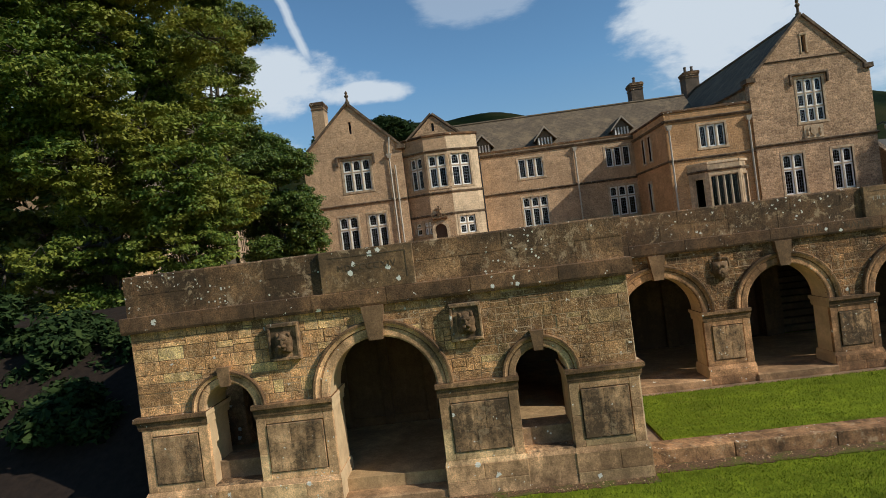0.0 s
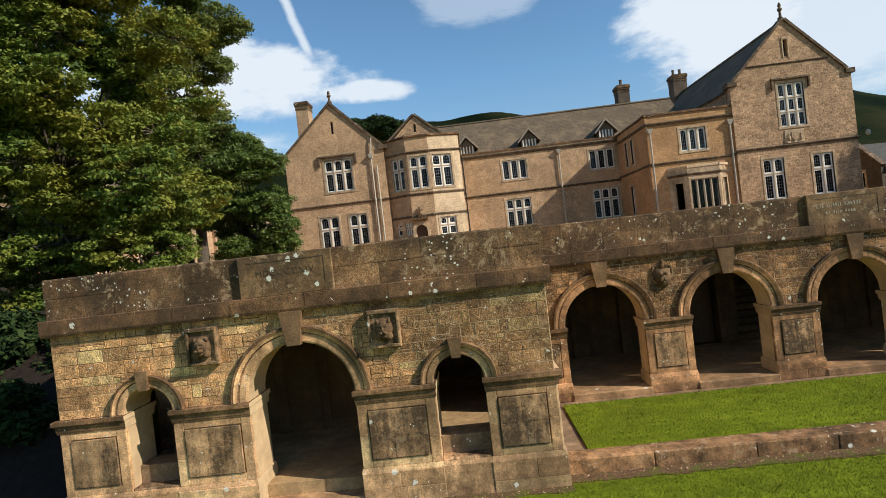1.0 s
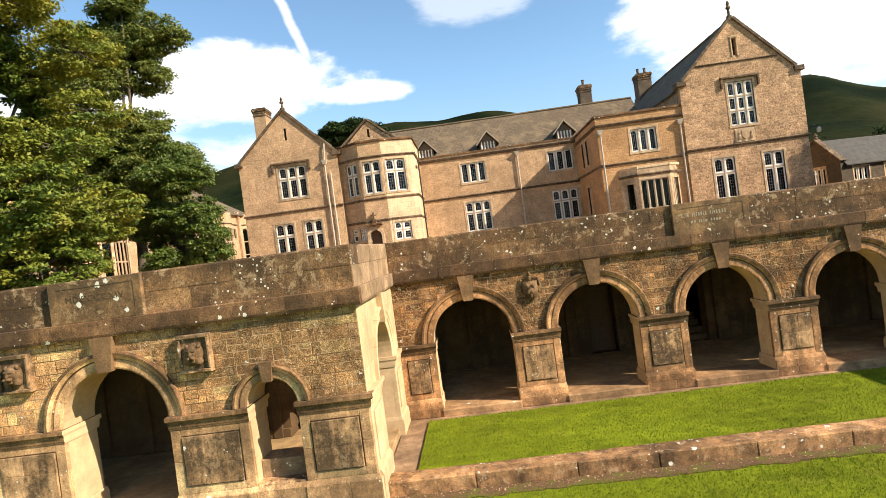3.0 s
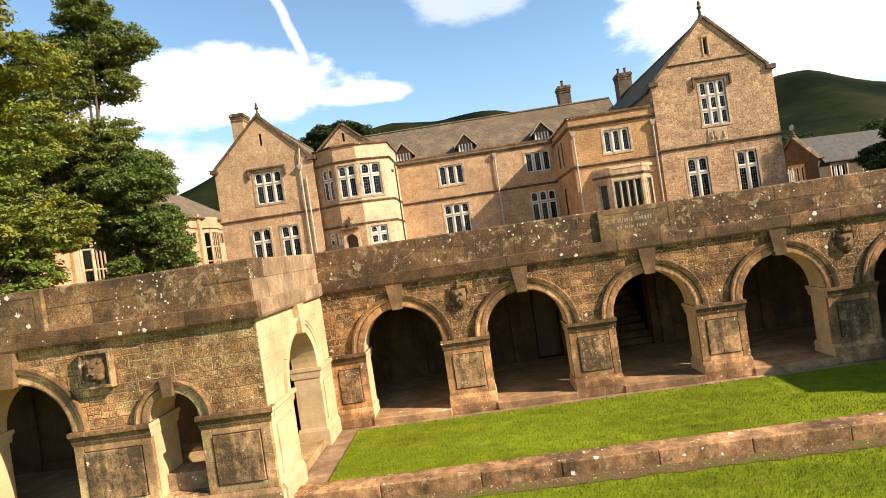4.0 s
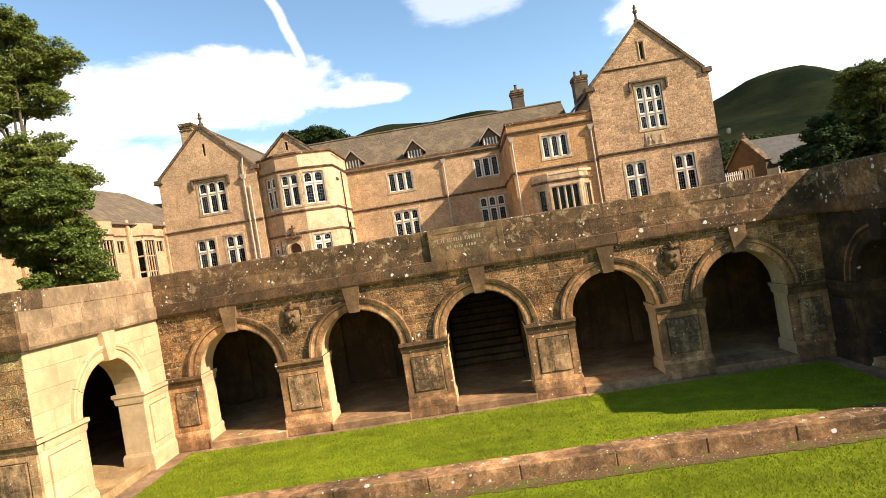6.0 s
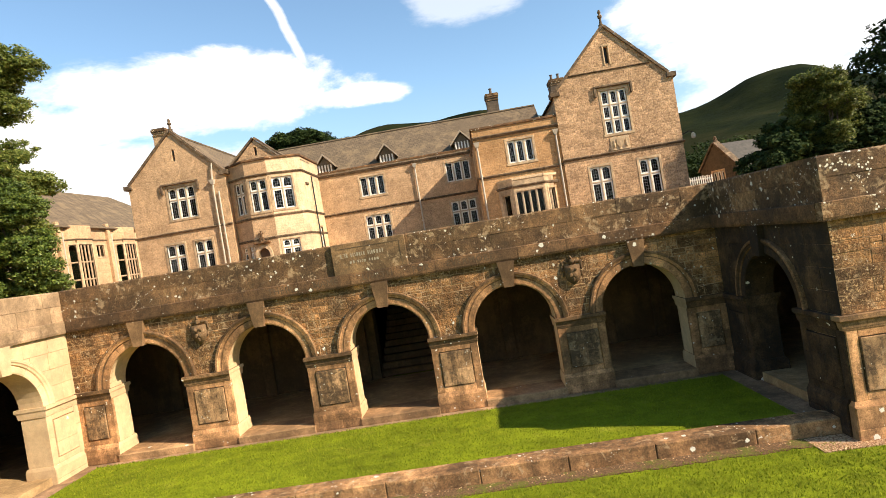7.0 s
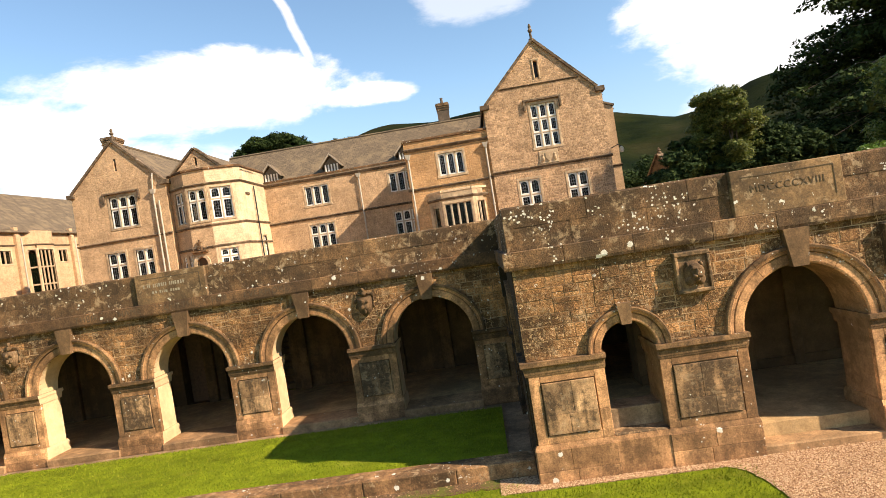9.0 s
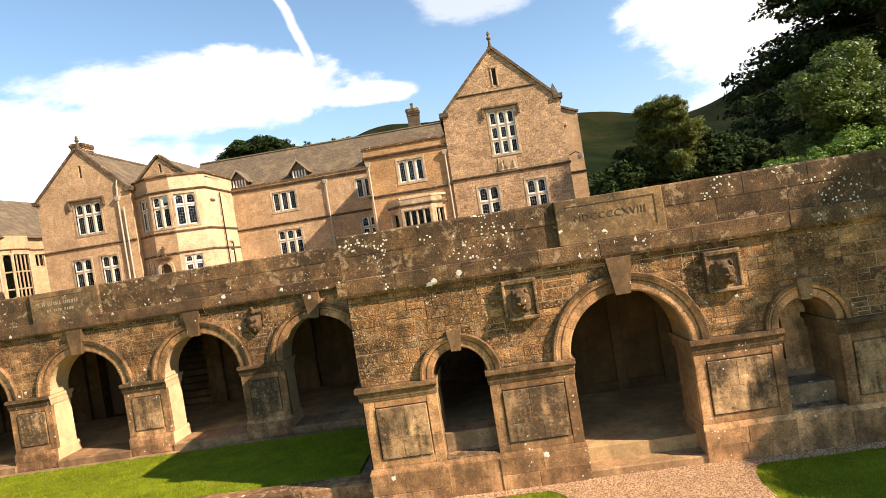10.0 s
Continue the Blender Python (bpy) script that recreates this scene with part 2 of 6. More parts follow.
M_HOUSE = material("house_stone", coursed((0.51, 0.332, 0.182), (0.44, 0.280, 0.150), (0.45, 0.292, 0.160), 0.42, 0.17, 0.42), bump_at=0.55, dist=0.02)
M_HOUSE_ROUGH = material("house_rubble", coursed((0.53, 0.335, 0.182), (0.34, 0.207, 0.108), (0.45, 0.297, 0.170), 0.36, 0.17, 0.6), bump_at=1.0, dist=0.03)
M_HOUSE_GOLD = material("golden_stone", coursed((0.52, 0.298, 0.132), (0.42, 0.232, 0.098), (0.41, 0.250, 0.120), 0.42, 0.17, 0.5), bump_at=0.8, dist=0.02)
M_COPING = material("coping_stone", weathered((0.20, 0.140, 0.085), (0.16, 0.110, 0.068), DARK, 0.5, 0.05, 0.3, pale=0.4), bump_at=0.5, dist=0.01)
M_BAY = material("sunlit_pale_bay_stone", coursed((0.62, 0.455, 0.275), (0.55, 0.395, 0.235), (0.52, 0.375, 0.225), 0.42, 0.17, 0.3), bump_at=0.4, dist=0.02)
# Dark base: the shade over the lodge is put into its stone.
M_LODGE = material("lodge_stone", coursed((0.105, 0.079, 0.048), (0.078, 0.058, 0.035), (0.09, 0.068, 0.042), 0.4, 0.18, 0.5), bump_at=0.6, dist=0.02)
M_SOOT = material("sooty_stone", coursed((0.15, 0.105, 0.068), (0.10, 0.072, 0.048), (0.12, 0.09, 0.06), 0.4, 0.2, 0.5), bump_at=0.6, dist=0.02)
# Base colours kept dark to put the cloister's indoor shade into the stone.
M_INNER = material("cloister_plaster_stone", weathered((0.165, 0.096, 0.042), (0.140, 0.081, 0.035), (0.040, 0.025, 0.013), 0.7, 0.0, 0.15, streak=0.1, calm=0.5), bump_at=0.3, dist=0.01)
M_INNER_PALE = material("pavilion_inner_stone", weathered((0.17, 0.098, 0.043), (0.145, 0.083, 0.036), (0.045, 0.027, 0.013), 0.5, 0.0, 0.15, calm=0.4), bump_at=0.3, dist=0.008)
M_DRESSED = material("dressed_stone", weathered((0.60, 0.430, 0.255), (0.54, 0.380, 0.22), DARK, 0.35, 0.0, 0.2, calm=0.6), bump_at=0.3, dist=0.01)


def slate_build(n, co):
    at = world_at(n)
    s = n("ShaderNodeSeparateXYZ", {0: at})
    v = n("ShaderNodeCombineXYZ", {0: n.math("ADD", s.outputs[0], n.math("MULTIPLY", s.outputs[1], 0.37)), 1: n.math("MULTIPLY", s.outputs[2], 1.5), 2: 0.0}).outputs[0]
    b = n("ShaderNodeTexBrick", {"Vector": v, "Color1": (0.160, 0.118, 0.074, 1), "Color2": (0.122, 0.090, 0.058, 1), "Mortar": (0.06, 0.048, 0.036, 1), "Scale": 1.0,
                                 "Mortar Size": 0.012, "Brick Width": 0.34, "Row Height": 0.22})
    g = n.noise(at, 7.0, 5.0, 0.7)
    big = n.noise(n("ShaderNodeMapping", {0: at, 3: (1.4, 1.4, 0.4)}).outputs[0], 0.8, 4.0)
    c = n.mix(0.8, b.outputs[0], n.ramp(g, (0.3, 0.7), (0.7, 1.3)), "MULTIPLY")
    c = n.mix(n.ramp(big, (0.48, 0.0), (0.66, 0.65)), c, (0.23, 0.165, 0.095))
    return c, n.math("SUBTRACT", n.math("MULTIPLY", g, 0.5), b.outputs[1])


M_SLATE = material("roof_slate", slate_build, rough=0.85, bump_at=0.7, dist=0.02, spec=0.12)
M_SLATE_GREY = material("grey_slate", lambda n, co: (n.ramp(n.noise(world_at(n), 3.0, 6.0, 0.7), (0.3, (0.045, 0.042, 0.036)), (0.7, (0.095, 0.086, 0.072))), None), rough=0.8)


def plain(c, amount=0.25, scale=9.0):
    def build(n, co):
        g = n.noise(world_at(n), scale, 5.0, 0.65)
        return n.ramp(g, (0.25, tuple(x * (1 - amount) for x in c)), (0.75, tuple(min(1, x * (1 + amount)) for x in c))), g
    return build


M_WHITE = material("white_paint", plain((0.78, 0.73, 0.64), 0.08), rough=0.55, bump_at=0.1)
M_LEAD = material("lead_strip", plain((0.16, 0.16, 0.16), 0.2), rough=0.5)
M_PIPE = material("pipe_paint", plain((0.44, 0.38, 0.29), 0.2), rough=0.5, bump_at=0.1)
M_BLACK = material("black_iron", plain((0.02, 0.02, 0.02), 0.3), rough=0.5)
M_STONE_FLOOR = material("cloister_flags", weathered((0.44, 0.285, 0.132), (0.38, 0.240, 0.110), (0.11, 0.064, 0.027), 0.5, 0.0, 0.2, calm=0.45), bump_at=0.4, dist=0.006)
M_TIMBER = material("weathered_timber", plain((0.30, 0.245, 0.175), 0.35, 14.0), rough=0.8)
M_DARK_TIMBER = material("dark_timber", plain((0.14, 0.112, 0.078), 0.35, 14.0), rough=0.85)
M_MULLION = material("mullion_stone", plain((0.47, 0.37, 0.25), 0.2), rough=0.8)
M_TRACERY = material("tracery_stone", plain((0.38, 0.265, 0.16), 0.25), rough=0.8)
M_DOOR = material("oak_door", plain((0.10, 0.055, 0.03), 0.4, 14.0), rough=0.6)
M_CURTAIN = material("curtain_cloth", plain((0.55, 0.50, 0.42), 0.2), rough=0.9)
M_CARVE = material("carved_stone", weathered((0.20, 0.115, 0.053), (0.165, 0.095, 0.044), DARK, 0.6, 0.05, 0.2, pale=0.2), bump_at=0.6, dist=0.01)
# Algae stain plus painted shade: the base is darkened for the shaded return.
M_SHADE_STAIN = material("shaded_stained_stone", weathered((0.095, 0.055, 0.025), (0.075, 0.043, 0.020), (0.018, 0.014, 0.010), 0.9, 0.08, 0.3), bump_at=0.6, dist=0.01)
M_INSCRIBED = material("inscribed_stone", weathered((0.270, 0.156, 0.068), (0.235, 0.134, 0.058), (0.05, 0.035, 0.02), 0.65, 0.3, 0.2, pale=0.5), bump_at=0.5, dist=0.008)
M_PAVE = material("court_path_stone", weathered((0.33, 0.205, 0.112), (0.27, 0.165, 0.090), DARK, 0.5, 0.03, 0.3, calm=0.6), bump_at=0.6, dist=0.01)
M_LETTER = material("cut_lettering", plain((0.095, 0.064, 0.036), 0.4), rough=0.95)
M_PALE_LETTER = material("worn_lettering", plain((0.30, 0.25, 0.17), 0.5, 30.0), rough=0.95)
M_POT = material("chimney_pot", plain((0.12, 0.085, 0.06), 0.3), rough=0.8)
M_BARK = material("bark", plain((0.095, 0.075, 0.052), 0.5, 12.0), rough=0.95, bump_at=1.0, dist=0.03)
# Near black: the tree shade on the bank is put into the soil's colour.
M_SOIL = material("shaded_soil", plain((0.020, 0.012, 0.007), 0.5, 6.0), rough=1.0, bump_at=0.8, dist=0.03)


def grass_build(n, co):
    at = world_at(n)
    fine = n.noise(at, 42.0, 5.0, 0.75)
    mid = n.noise(at, 3.0, 4.0, 0.6)
    big = n.noise(n("ShaderNodeMapping", {0: at, 3: (0.35, 1.3, 1.0)}).outputs[0], 1.0, 3.0)
    c = n.ramp(fine, (0.25, (0.105, 0.142, 0.005)), (0.55, (0.178, 0.214, 0.008)), (0.8, (0.265, 0.285, 0.014)))
    c = n.mix(0.8, c, n.ramp(mid, (0.3, 0.66), (0.7, 1.28)), "MULTIPLY")
    c = n.mix(0.8, c, n.ramp(big, (0.35, 0.74), (0.65, 1.22)), "MULTIPLY")
    worn = n.math("MULTIPLY", n.ramp(n.noise(at, 1.7, 5.0, 0.7), (0.56, 0.0), (0.68, 1.0)), 0.35)
    c = n.mix(worn, c, (0.26, 0.235, 0.035))
    return c, fine


M_GRASS = material("mown_grass", grass_build, rough=0.95, bump_at=0.9, dist=0.03, spec=0.1)
M_BLADE = material("grass_blade", lambda n, co: (n.ramp(n("ShaderNodeNewGeometry").outputs["Random Per Island"], (0.0, (0.085, 0.118, 0.005)), (0.6, (0.16, 0.195, 0.009)), (1.0, (0.26, 0.265, 0.022))), None), rough=0.8, spec=0.1)


def gravel_build(n, co):
    at = world_at(n)
    v = n("ShaderNodeTexVoronoi", {"Vector": at, "Scale": 42.0})
    tint = n("ShaderNodeSeparateColor", {0: v.outputs["Color"]}).outputs[0]
    c = n.ramp(tint, (0.0, (0.22, 0.110, 0.05)), (0.5, (0.46, 0.265, 0.135)), (1.0, (0.68, 0.47, 0.28)))
    c = n.mix(0.6, c, n.ramp(n.noise(at, 2.0), (0.3, 0.75), (0.7, 1.15)), "MULTIPLY")
    return c, n.math("SUBTRACT", 0.6, v.outputs["Distance"])


M_GRAVEL = material("gravel", gravel_build, rough=0.95, bump_at=1.0, dist=0.02)
M_DIRT = material("soil_and_chippings", lambda n, co: (n.mix(n.ramp(n.noise(world_at(n), 1.8, 5.0, 0.7), (0.50, 0.0), (0.60, 0.75)), n.ramp(n.noise(world_at(n), 38.0, 4.0, 0.75), (0.3, (0.045, 0.025, 0.011)), (0.5, (0.125, 0.070, 0.031)), (0.7, (0.28, 0.165, 0.080))), (0.105, 0.120, 0.012)), n.noise(world_at(n), 45.0, 3.0)), rough=1.0, bump_at=1.0, dist=0.02)
M_PEBBLE = material("pebble", lambda n, co: (n.ramp(n("ShaderNodeNewGeometry").outputs["Random Per Island"], (0.0, (0.22, 0.110, 0.05)), (0.5, (0.47, 0.270, 0.137)), (1.0, (0.70, 0.49, 0.29))), None), rough=0.9)


def leaf_build(dark, midc, lightc, auto=None):
    def build(n, co):
        r = n("ShaderNodeNewGeometry").outputs["Random Per Island"]
        c = n.ramp(r, (0.0, dark), (0.5, midc), (0.95, lightc))
        if auto:
            patch = n.ramp(n.noise(world_at(n), 0.30, 3.0), (0.44, 0.0), (0.58, 0.85))
            c = n.mix(patch, c, auto)
        return c, None
    return build


def leaf_material(name, dark, midc, lightc, auto=None, rough=0.6, spec=0.3, through_light=0.3):
    """Leaves that let some of the sun through."""
    m = material(name, leaf_build(dark, midc, lightc, auto), rough=rough, spec=spec)
    tree = m.node_tree
    p = [nd for nd in tree.nodes if nd.type == "BSDF_PRINCIPLED"][0]
    end = [nd for nd in tree.nodes if nd.type == "OUTPUT_MATERIAL"][0]
    tl = tree.nodes.new("ShaderNodeBsdfTranslucent")
    tree.links.new(p.inputs["Base Color"].links[0].from_socket, tl.inputs[0])
    mx = tree.nodes.new("ShaderNodeMixShader")
    mx.inputs[0].default_value = through_light
    tree.links.new(p.outputs[0], mx.inputs[1])
    tree.links.new(tl.outputs[0], mx.inputs[2])
    tree.links.new(mx.outputs[0], end.inputs[0])
    return m


M_LEAF_BEECH = leaf_material("beech_leaves", (0.045, 0.080, 0.010), (0.125, 0.175, 0.020), (0.21, 0.24, 0.032), (0.27, 0.25, 0.028))
M_LEAF_SYCAMORE = leaf_material("sycamore_leaves", (0.065, 0.098, 0.018), (0.15, 0.185, 0.032), (0.26, 0.27, 0.06), rough=0.5, through_light=0.4)
M_LEAF_OLIVE = leaf_material("olive_leaves", (0.034, 0.052, 0.009), (0.092, 0.118, 0.019), (0.23, 0.24, 0.055), rough=0.5, through_light=0.4)
M_LEAF_DARK = leaf_material("holly_leaves", (0.040, 0.070, 0.011), (0.092, 0.138, 0.020), (0.18, 0.22, 0.036), rough=0.45, spec=0.4)
M_LEAF_CONIFER = leaf_material("conifer_needles", (0.012, 0.023, 0.007), (0.026, 0.044, 0.012), (0.052, 0.074, 0.019), rough=0.85, spec=0.1, through_light=0.15)
M_LEAF_BRIGHT = leaf_material("laurel_leaves", (0.06, 0.12, 0.014), (0.13, 0.22, 0.026), (0.23, 0.32, 0.05), rough=0.4, spec=0.45)


def hill_build(n, co):
    at = world_at(n)
    a = n.noise(at, 0.011, 6.0, 0.6)
    b = n.noise(at, 0.10, 5.0, 0.7)
    # very dark ramp: a cloud's shadow on the hill is put into these colours
    c = n.ramp(a, (0.36, (0.004, 0.008, 0.002)), (0.50, (0.012, 0.016, 0.004)), (0.66, (0.026, 0.024, 0.008)))
    c = n.mix(0.7, c, n.ramp(b, (0.3, 0.7), (0.7, 1.25)), "MULTIPLY")
    return c, b


M_HILL = material("moor_grass", hill_build, rough=1.0, bump_at=0.6, dist=2.0, spec=0.03)


def glass_material():
    m = bpy.data.materials.new("window_glass")
    m.use_nodes = True
    n = Nodes(m.node_tree)
    fres = n("ShaderNodeFresnel", {0: 1.5}).outputs[0]
    clear = n("ShaderNodeBsdfTransparent", {0: (0.42, 0.44, 0.42, 1)}).outputs[0]
    at = world_at(n)
    bump = n("ShaderNodeBump", {"Height": n.noise(at, 4.0, 2.0), "Strength": 0.15, "Distance": 0.02}).outputs[0]
    gloss = n("ShaderNodeBsdfGlossy", {"Roughness": 0.05, "Normal": bump}).outputs[0]
    n("ShaderNodeOutputMaterial", {0: n("ShaderNodeMixShader", {0: n.math("MULTIPLY", fres, 0.4), 1: clear, 2: gloss}).outputs[0]})
    return m


M_GLASS = glass_material()


# ---- mesh helpers ----
class Shape:
    """Gathers verts and faces, then becomes one mesh."""

    def __init__(self):
        self.v, self.f = [], []

    def add(self, verts, faces):
        o = len(self.v)
        self.v.extend(verts)
        self.f.extend([tuple(i + o for i in face) for face in faces])
        return self

    def box(self, x0, x1, y0, y1, z0, z1):
        return self.add([(x0, y0, z0), (x1, y0, z0), (x1, y1, z0), (x0, y1, z0), (x0, y0, z1), (x1, y0, z1), (x1, y1, z1), (x0, y1, z1)],
                        [(0, 3, 2, 1), (4, 5, 6, 7), (0, 1, 5, 4), (1, 2, 6, 5), (2, 3, 7, 6), (3, 0, 4, 7)])

    def block(self, x0, x1, y0, y1, z0, z1, c=0.012):
        """A box with a worn, chamfered front (the face at y0) and arrises."""
        return self.add([(x0, y1, z0), (x1, y1, z0), (x1, y1, z1), (x0, y1, z1), (x0, y0 + c, z0), (x1, y0 + c, z0), (x1, y0 + c, z1), (x0, y0 + c, z1),
                         (x0 + c, y0, z0 + c), (x1 - c, y0, z0 + c), (x1 - c, y0, z1 - c), (x0 + c, y0, z1 - c)],
                        [(0, 1, 2, 3), (0, 4, 5, 1), (1, 5, 6, 2), (2, 6, 7, 3), (3, 7, 4, 0), (4, 8, 9, 5), (5, 9, 10, 6), (6, 10, 11, 7), (7, 11, 8, 4), (8, 11, 10, 9)])

    def prism(self, poly, y0, y1):
        """A polygon of (x, z), counter-clockwise seen from -y, pushed from y0 to y1."""
        k = len(poly)
        return self.add([(x, y0, z) for x, z in poly] + [(x, y1, z) for x, z in poly],
                        [tuple(range(k)), tuple(range(2 * k - 1, k - 1, -1))] + [(i, i + k, (i + 1) % k + k, (i + 1) % k) for i in range(k)])

    def tower(self, poly, z0, z1):
        """A polygon of (x, y), counter-clockwise from above, raised from z0 to z1."""
        k = len(poly)
        return self.add([(x, y, z0) for x, y in poly] + [(x, y, z1) for x, y in poly],
                        [tuple(range(k - 1, -1, -1)), tuple(range(k, 2 * k))] + [(i, (i + 1) % k, (i + 1) % k + k, i + k) for i in range(k)])

    def turned(self, profile, at=(0, 0, 0), seg=12):
        """A lathe of (radius, z)."""
        x, y, z = at
        rows = [[(x + r * math.cos(a), y + r * math.sin(a), z + h) for a in (2 * math.pi * i / seg for i in range(seg))] for r, h in profile]
        faces = []
        for j in range(len(rows) - 1):
            faces += [(j * seg + i, j * seg + (i + 1) % seg, (j + 1) * seg + (i + 1) % seg, (j + 1) * seg + i) for i in range(seg)]
        faces += [tuple(range(seg - 1, -1, -1)), tuple((len(rows) - 1) * seg + i for i in range(seg))]
        return self.add([p for row in rows for p in row], faces)

    def tube(self, points, radii, seg=8):
        rows = []
        for i, p in enumerate(points):
            p = Vector(p)
            d = Vector(points[min(i + 1, len(points) - 1)]) - Vector(points[max(i - 1, 0)])
            q = d.to_track_quat("Z", "Y")
            rows.append([tuple(p + q @ Vector((radii[i] * math.cos(a), radii[i] * math.sin(a), 0))) for a in (2 * math.pi * k / seg for k in range(seg))])
        faces = []
        for j in range(len(rows) - 1):
            faces += [(j * seg + i, j * seg + (i + 1) % seg, (j + 1) * seg + (i + 1) % seg, (j + 1) * seg + i) for i in range(seg)]
        faces += [tuple(range(seg - 1, -1, -1)), tuple((len(rows) - 1) * seg + i for i in range(seg))]
        return self.add([p for row in rows for p in row], faces)

    def mesh(self, name, mat, smooth=False):
        me = bpy.data.meshes.new(name)
        me.from_pydata(self.v, [], self.f)
        me.materials.append(mat)
        if smooth:
            me.shade_smooth()
        me.update()
        return me

    def put(self, name, mat, parent=None, label="", m=None, smooth=False):
        return put(name, self.mesh(name, mat, smooth), parent, label, m)


def put(name, me, parent=None, label="", m=None):
    ob = new(name, me)
    ob.parent = parent
    if m is not None:
        ob.matrix_basis = m
    return tagged(ob, label)


def thing(name, label, category, m=None, kind="", group=""):
    ob = new(name)
    ob.empty_display_size = 0.2
    if m is not None:
        ob.matrix_basis = m
    return tagged(ob, label, category, group, kind)


def columns(u0, u1, v0, top, holes, w0, w1, extra=(), arcs=()):
    """A wall in (u, w, v): top(u) its upper edge; holes (a, b, low, high); arcs (centre, radius, spring, sill). Reveals are closed."""
    s = Shape()
    cuts = {round(u0, 4), round(u1, 4), *[round(e, 4) for e in extra]}
    for a, b, lo, hi in holes:
        cuts |= {round(a, 4), round(b, 4)}
    for c, r, sp, sill in arcs:
        cuts |= {round(c + r * math.cos(math.pi * i / 24), 4) for i in range(25)}
    cuts = sorted(c for c in cuts if u0 - 1e-6 <= c <= u1 + 1e-6)

    def curve(c, r, sp, u):
        return sp + math.sqrt(max(0.0, r * r - (u - c) ** 2))

    for a, b in zip(cuts, cuts[1:]):
        mid = (a + b) / 2
        gaps = [(lo, lo, hi, hi) for p, q, lo, hi in holes if p - 1e-4 <= a and b <= q + 1e-4]
        gaps += [(sill, sill, curve(c, r, sp, a), curve(c, r, sp, b)) for c, r, sp, sill in arcs if abs(mid - c) < r]
        gaps.sort()
        low = (v0, v0)
        for la, lb, ha, hb in gaps + [(top(a), top(b), None, None)]:
            if la - low[0] > 1e-4 or lb - low[1] > 1e-4:
                q = [(a, low[0]), (b, low[1]), (b, lb), (a, la)]
                s.add([(u, w0, v) for u, v in q] + [(u, w1, v) for u, v in q], [(0, 1, 2, 3), (7, 6, 5, 4)])
                s.add([(u, w, v) for (u, v) in q[2:] for w in (w0, w1)], [(0, 1, 3, 2)])
                s.add([(u, w, v) for (u, v) in q[:2] for w in (w0, w1)], [(0, 1, 3, 2)])
            low = (ha, hb)
    for p, q, lo, hi in [(u0, u0, v0, top(u0)), (u1, u1, v0, top(u1))]:
        s.add([(p, w0, lo), (p, w1, lo), (p, w1, hi), (p, w0, hi)], [(0, 1, 2, 3)])
    for a, b, lo, hi in holes:
        for u in (a, b):
            s.add([(u, w0, lo), (u, w1, lo), (u, w1, hi), (u, w0, hi)], [(0, 1, 2, 3)])
    for c, r, sp, sill in arcs:
        for u in (c - r, c + r):
            s.add([(u, w0, sill), (u, w1, sill), (u, w1, sp), (u, w0, sp)], [(0, 1, 2, 3)])
    return s


BLOCKS = {}


def block_mesh(w, h, d, mat, c=0.012):
    """Shared mesh of a worn block, its front face at y = -d, its lower left corner at 0."""
    key = (round(w, 3), round(h, 3), round(d, 3), mat.name, c)
    if key not in BLOCKS:
        BLOCKS[key] = Shape().block(0, w, -d, 0.05, 0, h, c).mesh("block", mat)
    return BLOCKS[key]


# ---- the cloister: levels ----
FLOOR, SPRING, CROWN_BAND, CORNICE_TOP, TOP = 0.36, 1.93, 3.40, 3.69, 4.40
GRASS_UP, GRASS_LOW = 0.24, 0.0
ARC_Y, PAV_Y = 13.66, 9.64
L0, L1, R0, R1 = -5.92, 2.68, 17.95, 26.60
ARCHES = [10.31 + 2.92 * k for k in (-2, -1, 0, 1, 2)]
THICK, PAV_THICK = 0.62, 0.80


def axes(origin, u, w):
    m = Matrix.Identity(4)
    for i in range(3):
        m[i][0], m[i][1], m[i][2], m[i][3] = u[i], w[i], (0, 0, 1)[i], origin[i]
    return m


VOUSSOIRS = {}


def voussoir_mesh(r, wide, step, mat):
    key = (r, wide, round(step, 4), mat.name)
    if key not in VOUSSOIRS:
        # moulded section: flat inner band, hollow, raised outer roll
        sec = [(0.0, 0.06), (0.0, -0.022), (wide * 0.10, -0.034), (wide * 0.48, -0.034), (wide * 0.54, -0.020), (wide * 0.60, -0.052),
               (wide * 0.72, -0.062), (wide * 0.80, -0.084), (wide * 0.94, -0.090), (wide, -0.075), (wide, 0.06)]
        k, s, n = len(sec), Shape(), 6
        gap = 0.0035 / r
        rows = []
        for i in range(n + 1):
            a = -step / 2 + gap + (step - 2 * gap) * i / n
            rows.append([((r + q) * math.sin(a), w, (r + q) * math.cos(a)) for q, w in sec])
        faces = [(j * k + i, j * k + (i + 1) % k, (j + 1) * k + (i + 1) % k, (j + 1) * k + i) for j in range(n) for i in range(k)]
        faces += [tuple(range(k)), tuple(n * k + i for i in range(k - 1, -1, -1))]
        s.add([p for row in rows for p in row], faces)
        me = s.mesh("voussoir", mat)
        if mat is not M_SUN_CLEAN:
            # the hood roll outside takes the rain and has gone dark
            me.materials.append(M_HOOD)
            for i, poly in enumerate(me.polygons):
                if i < n * k and i % k in (4, 7, 8, 9):
                    poly.material_index = 1
        VOUSSOIRS[key] = me
    return VOUSSOIRS[key]


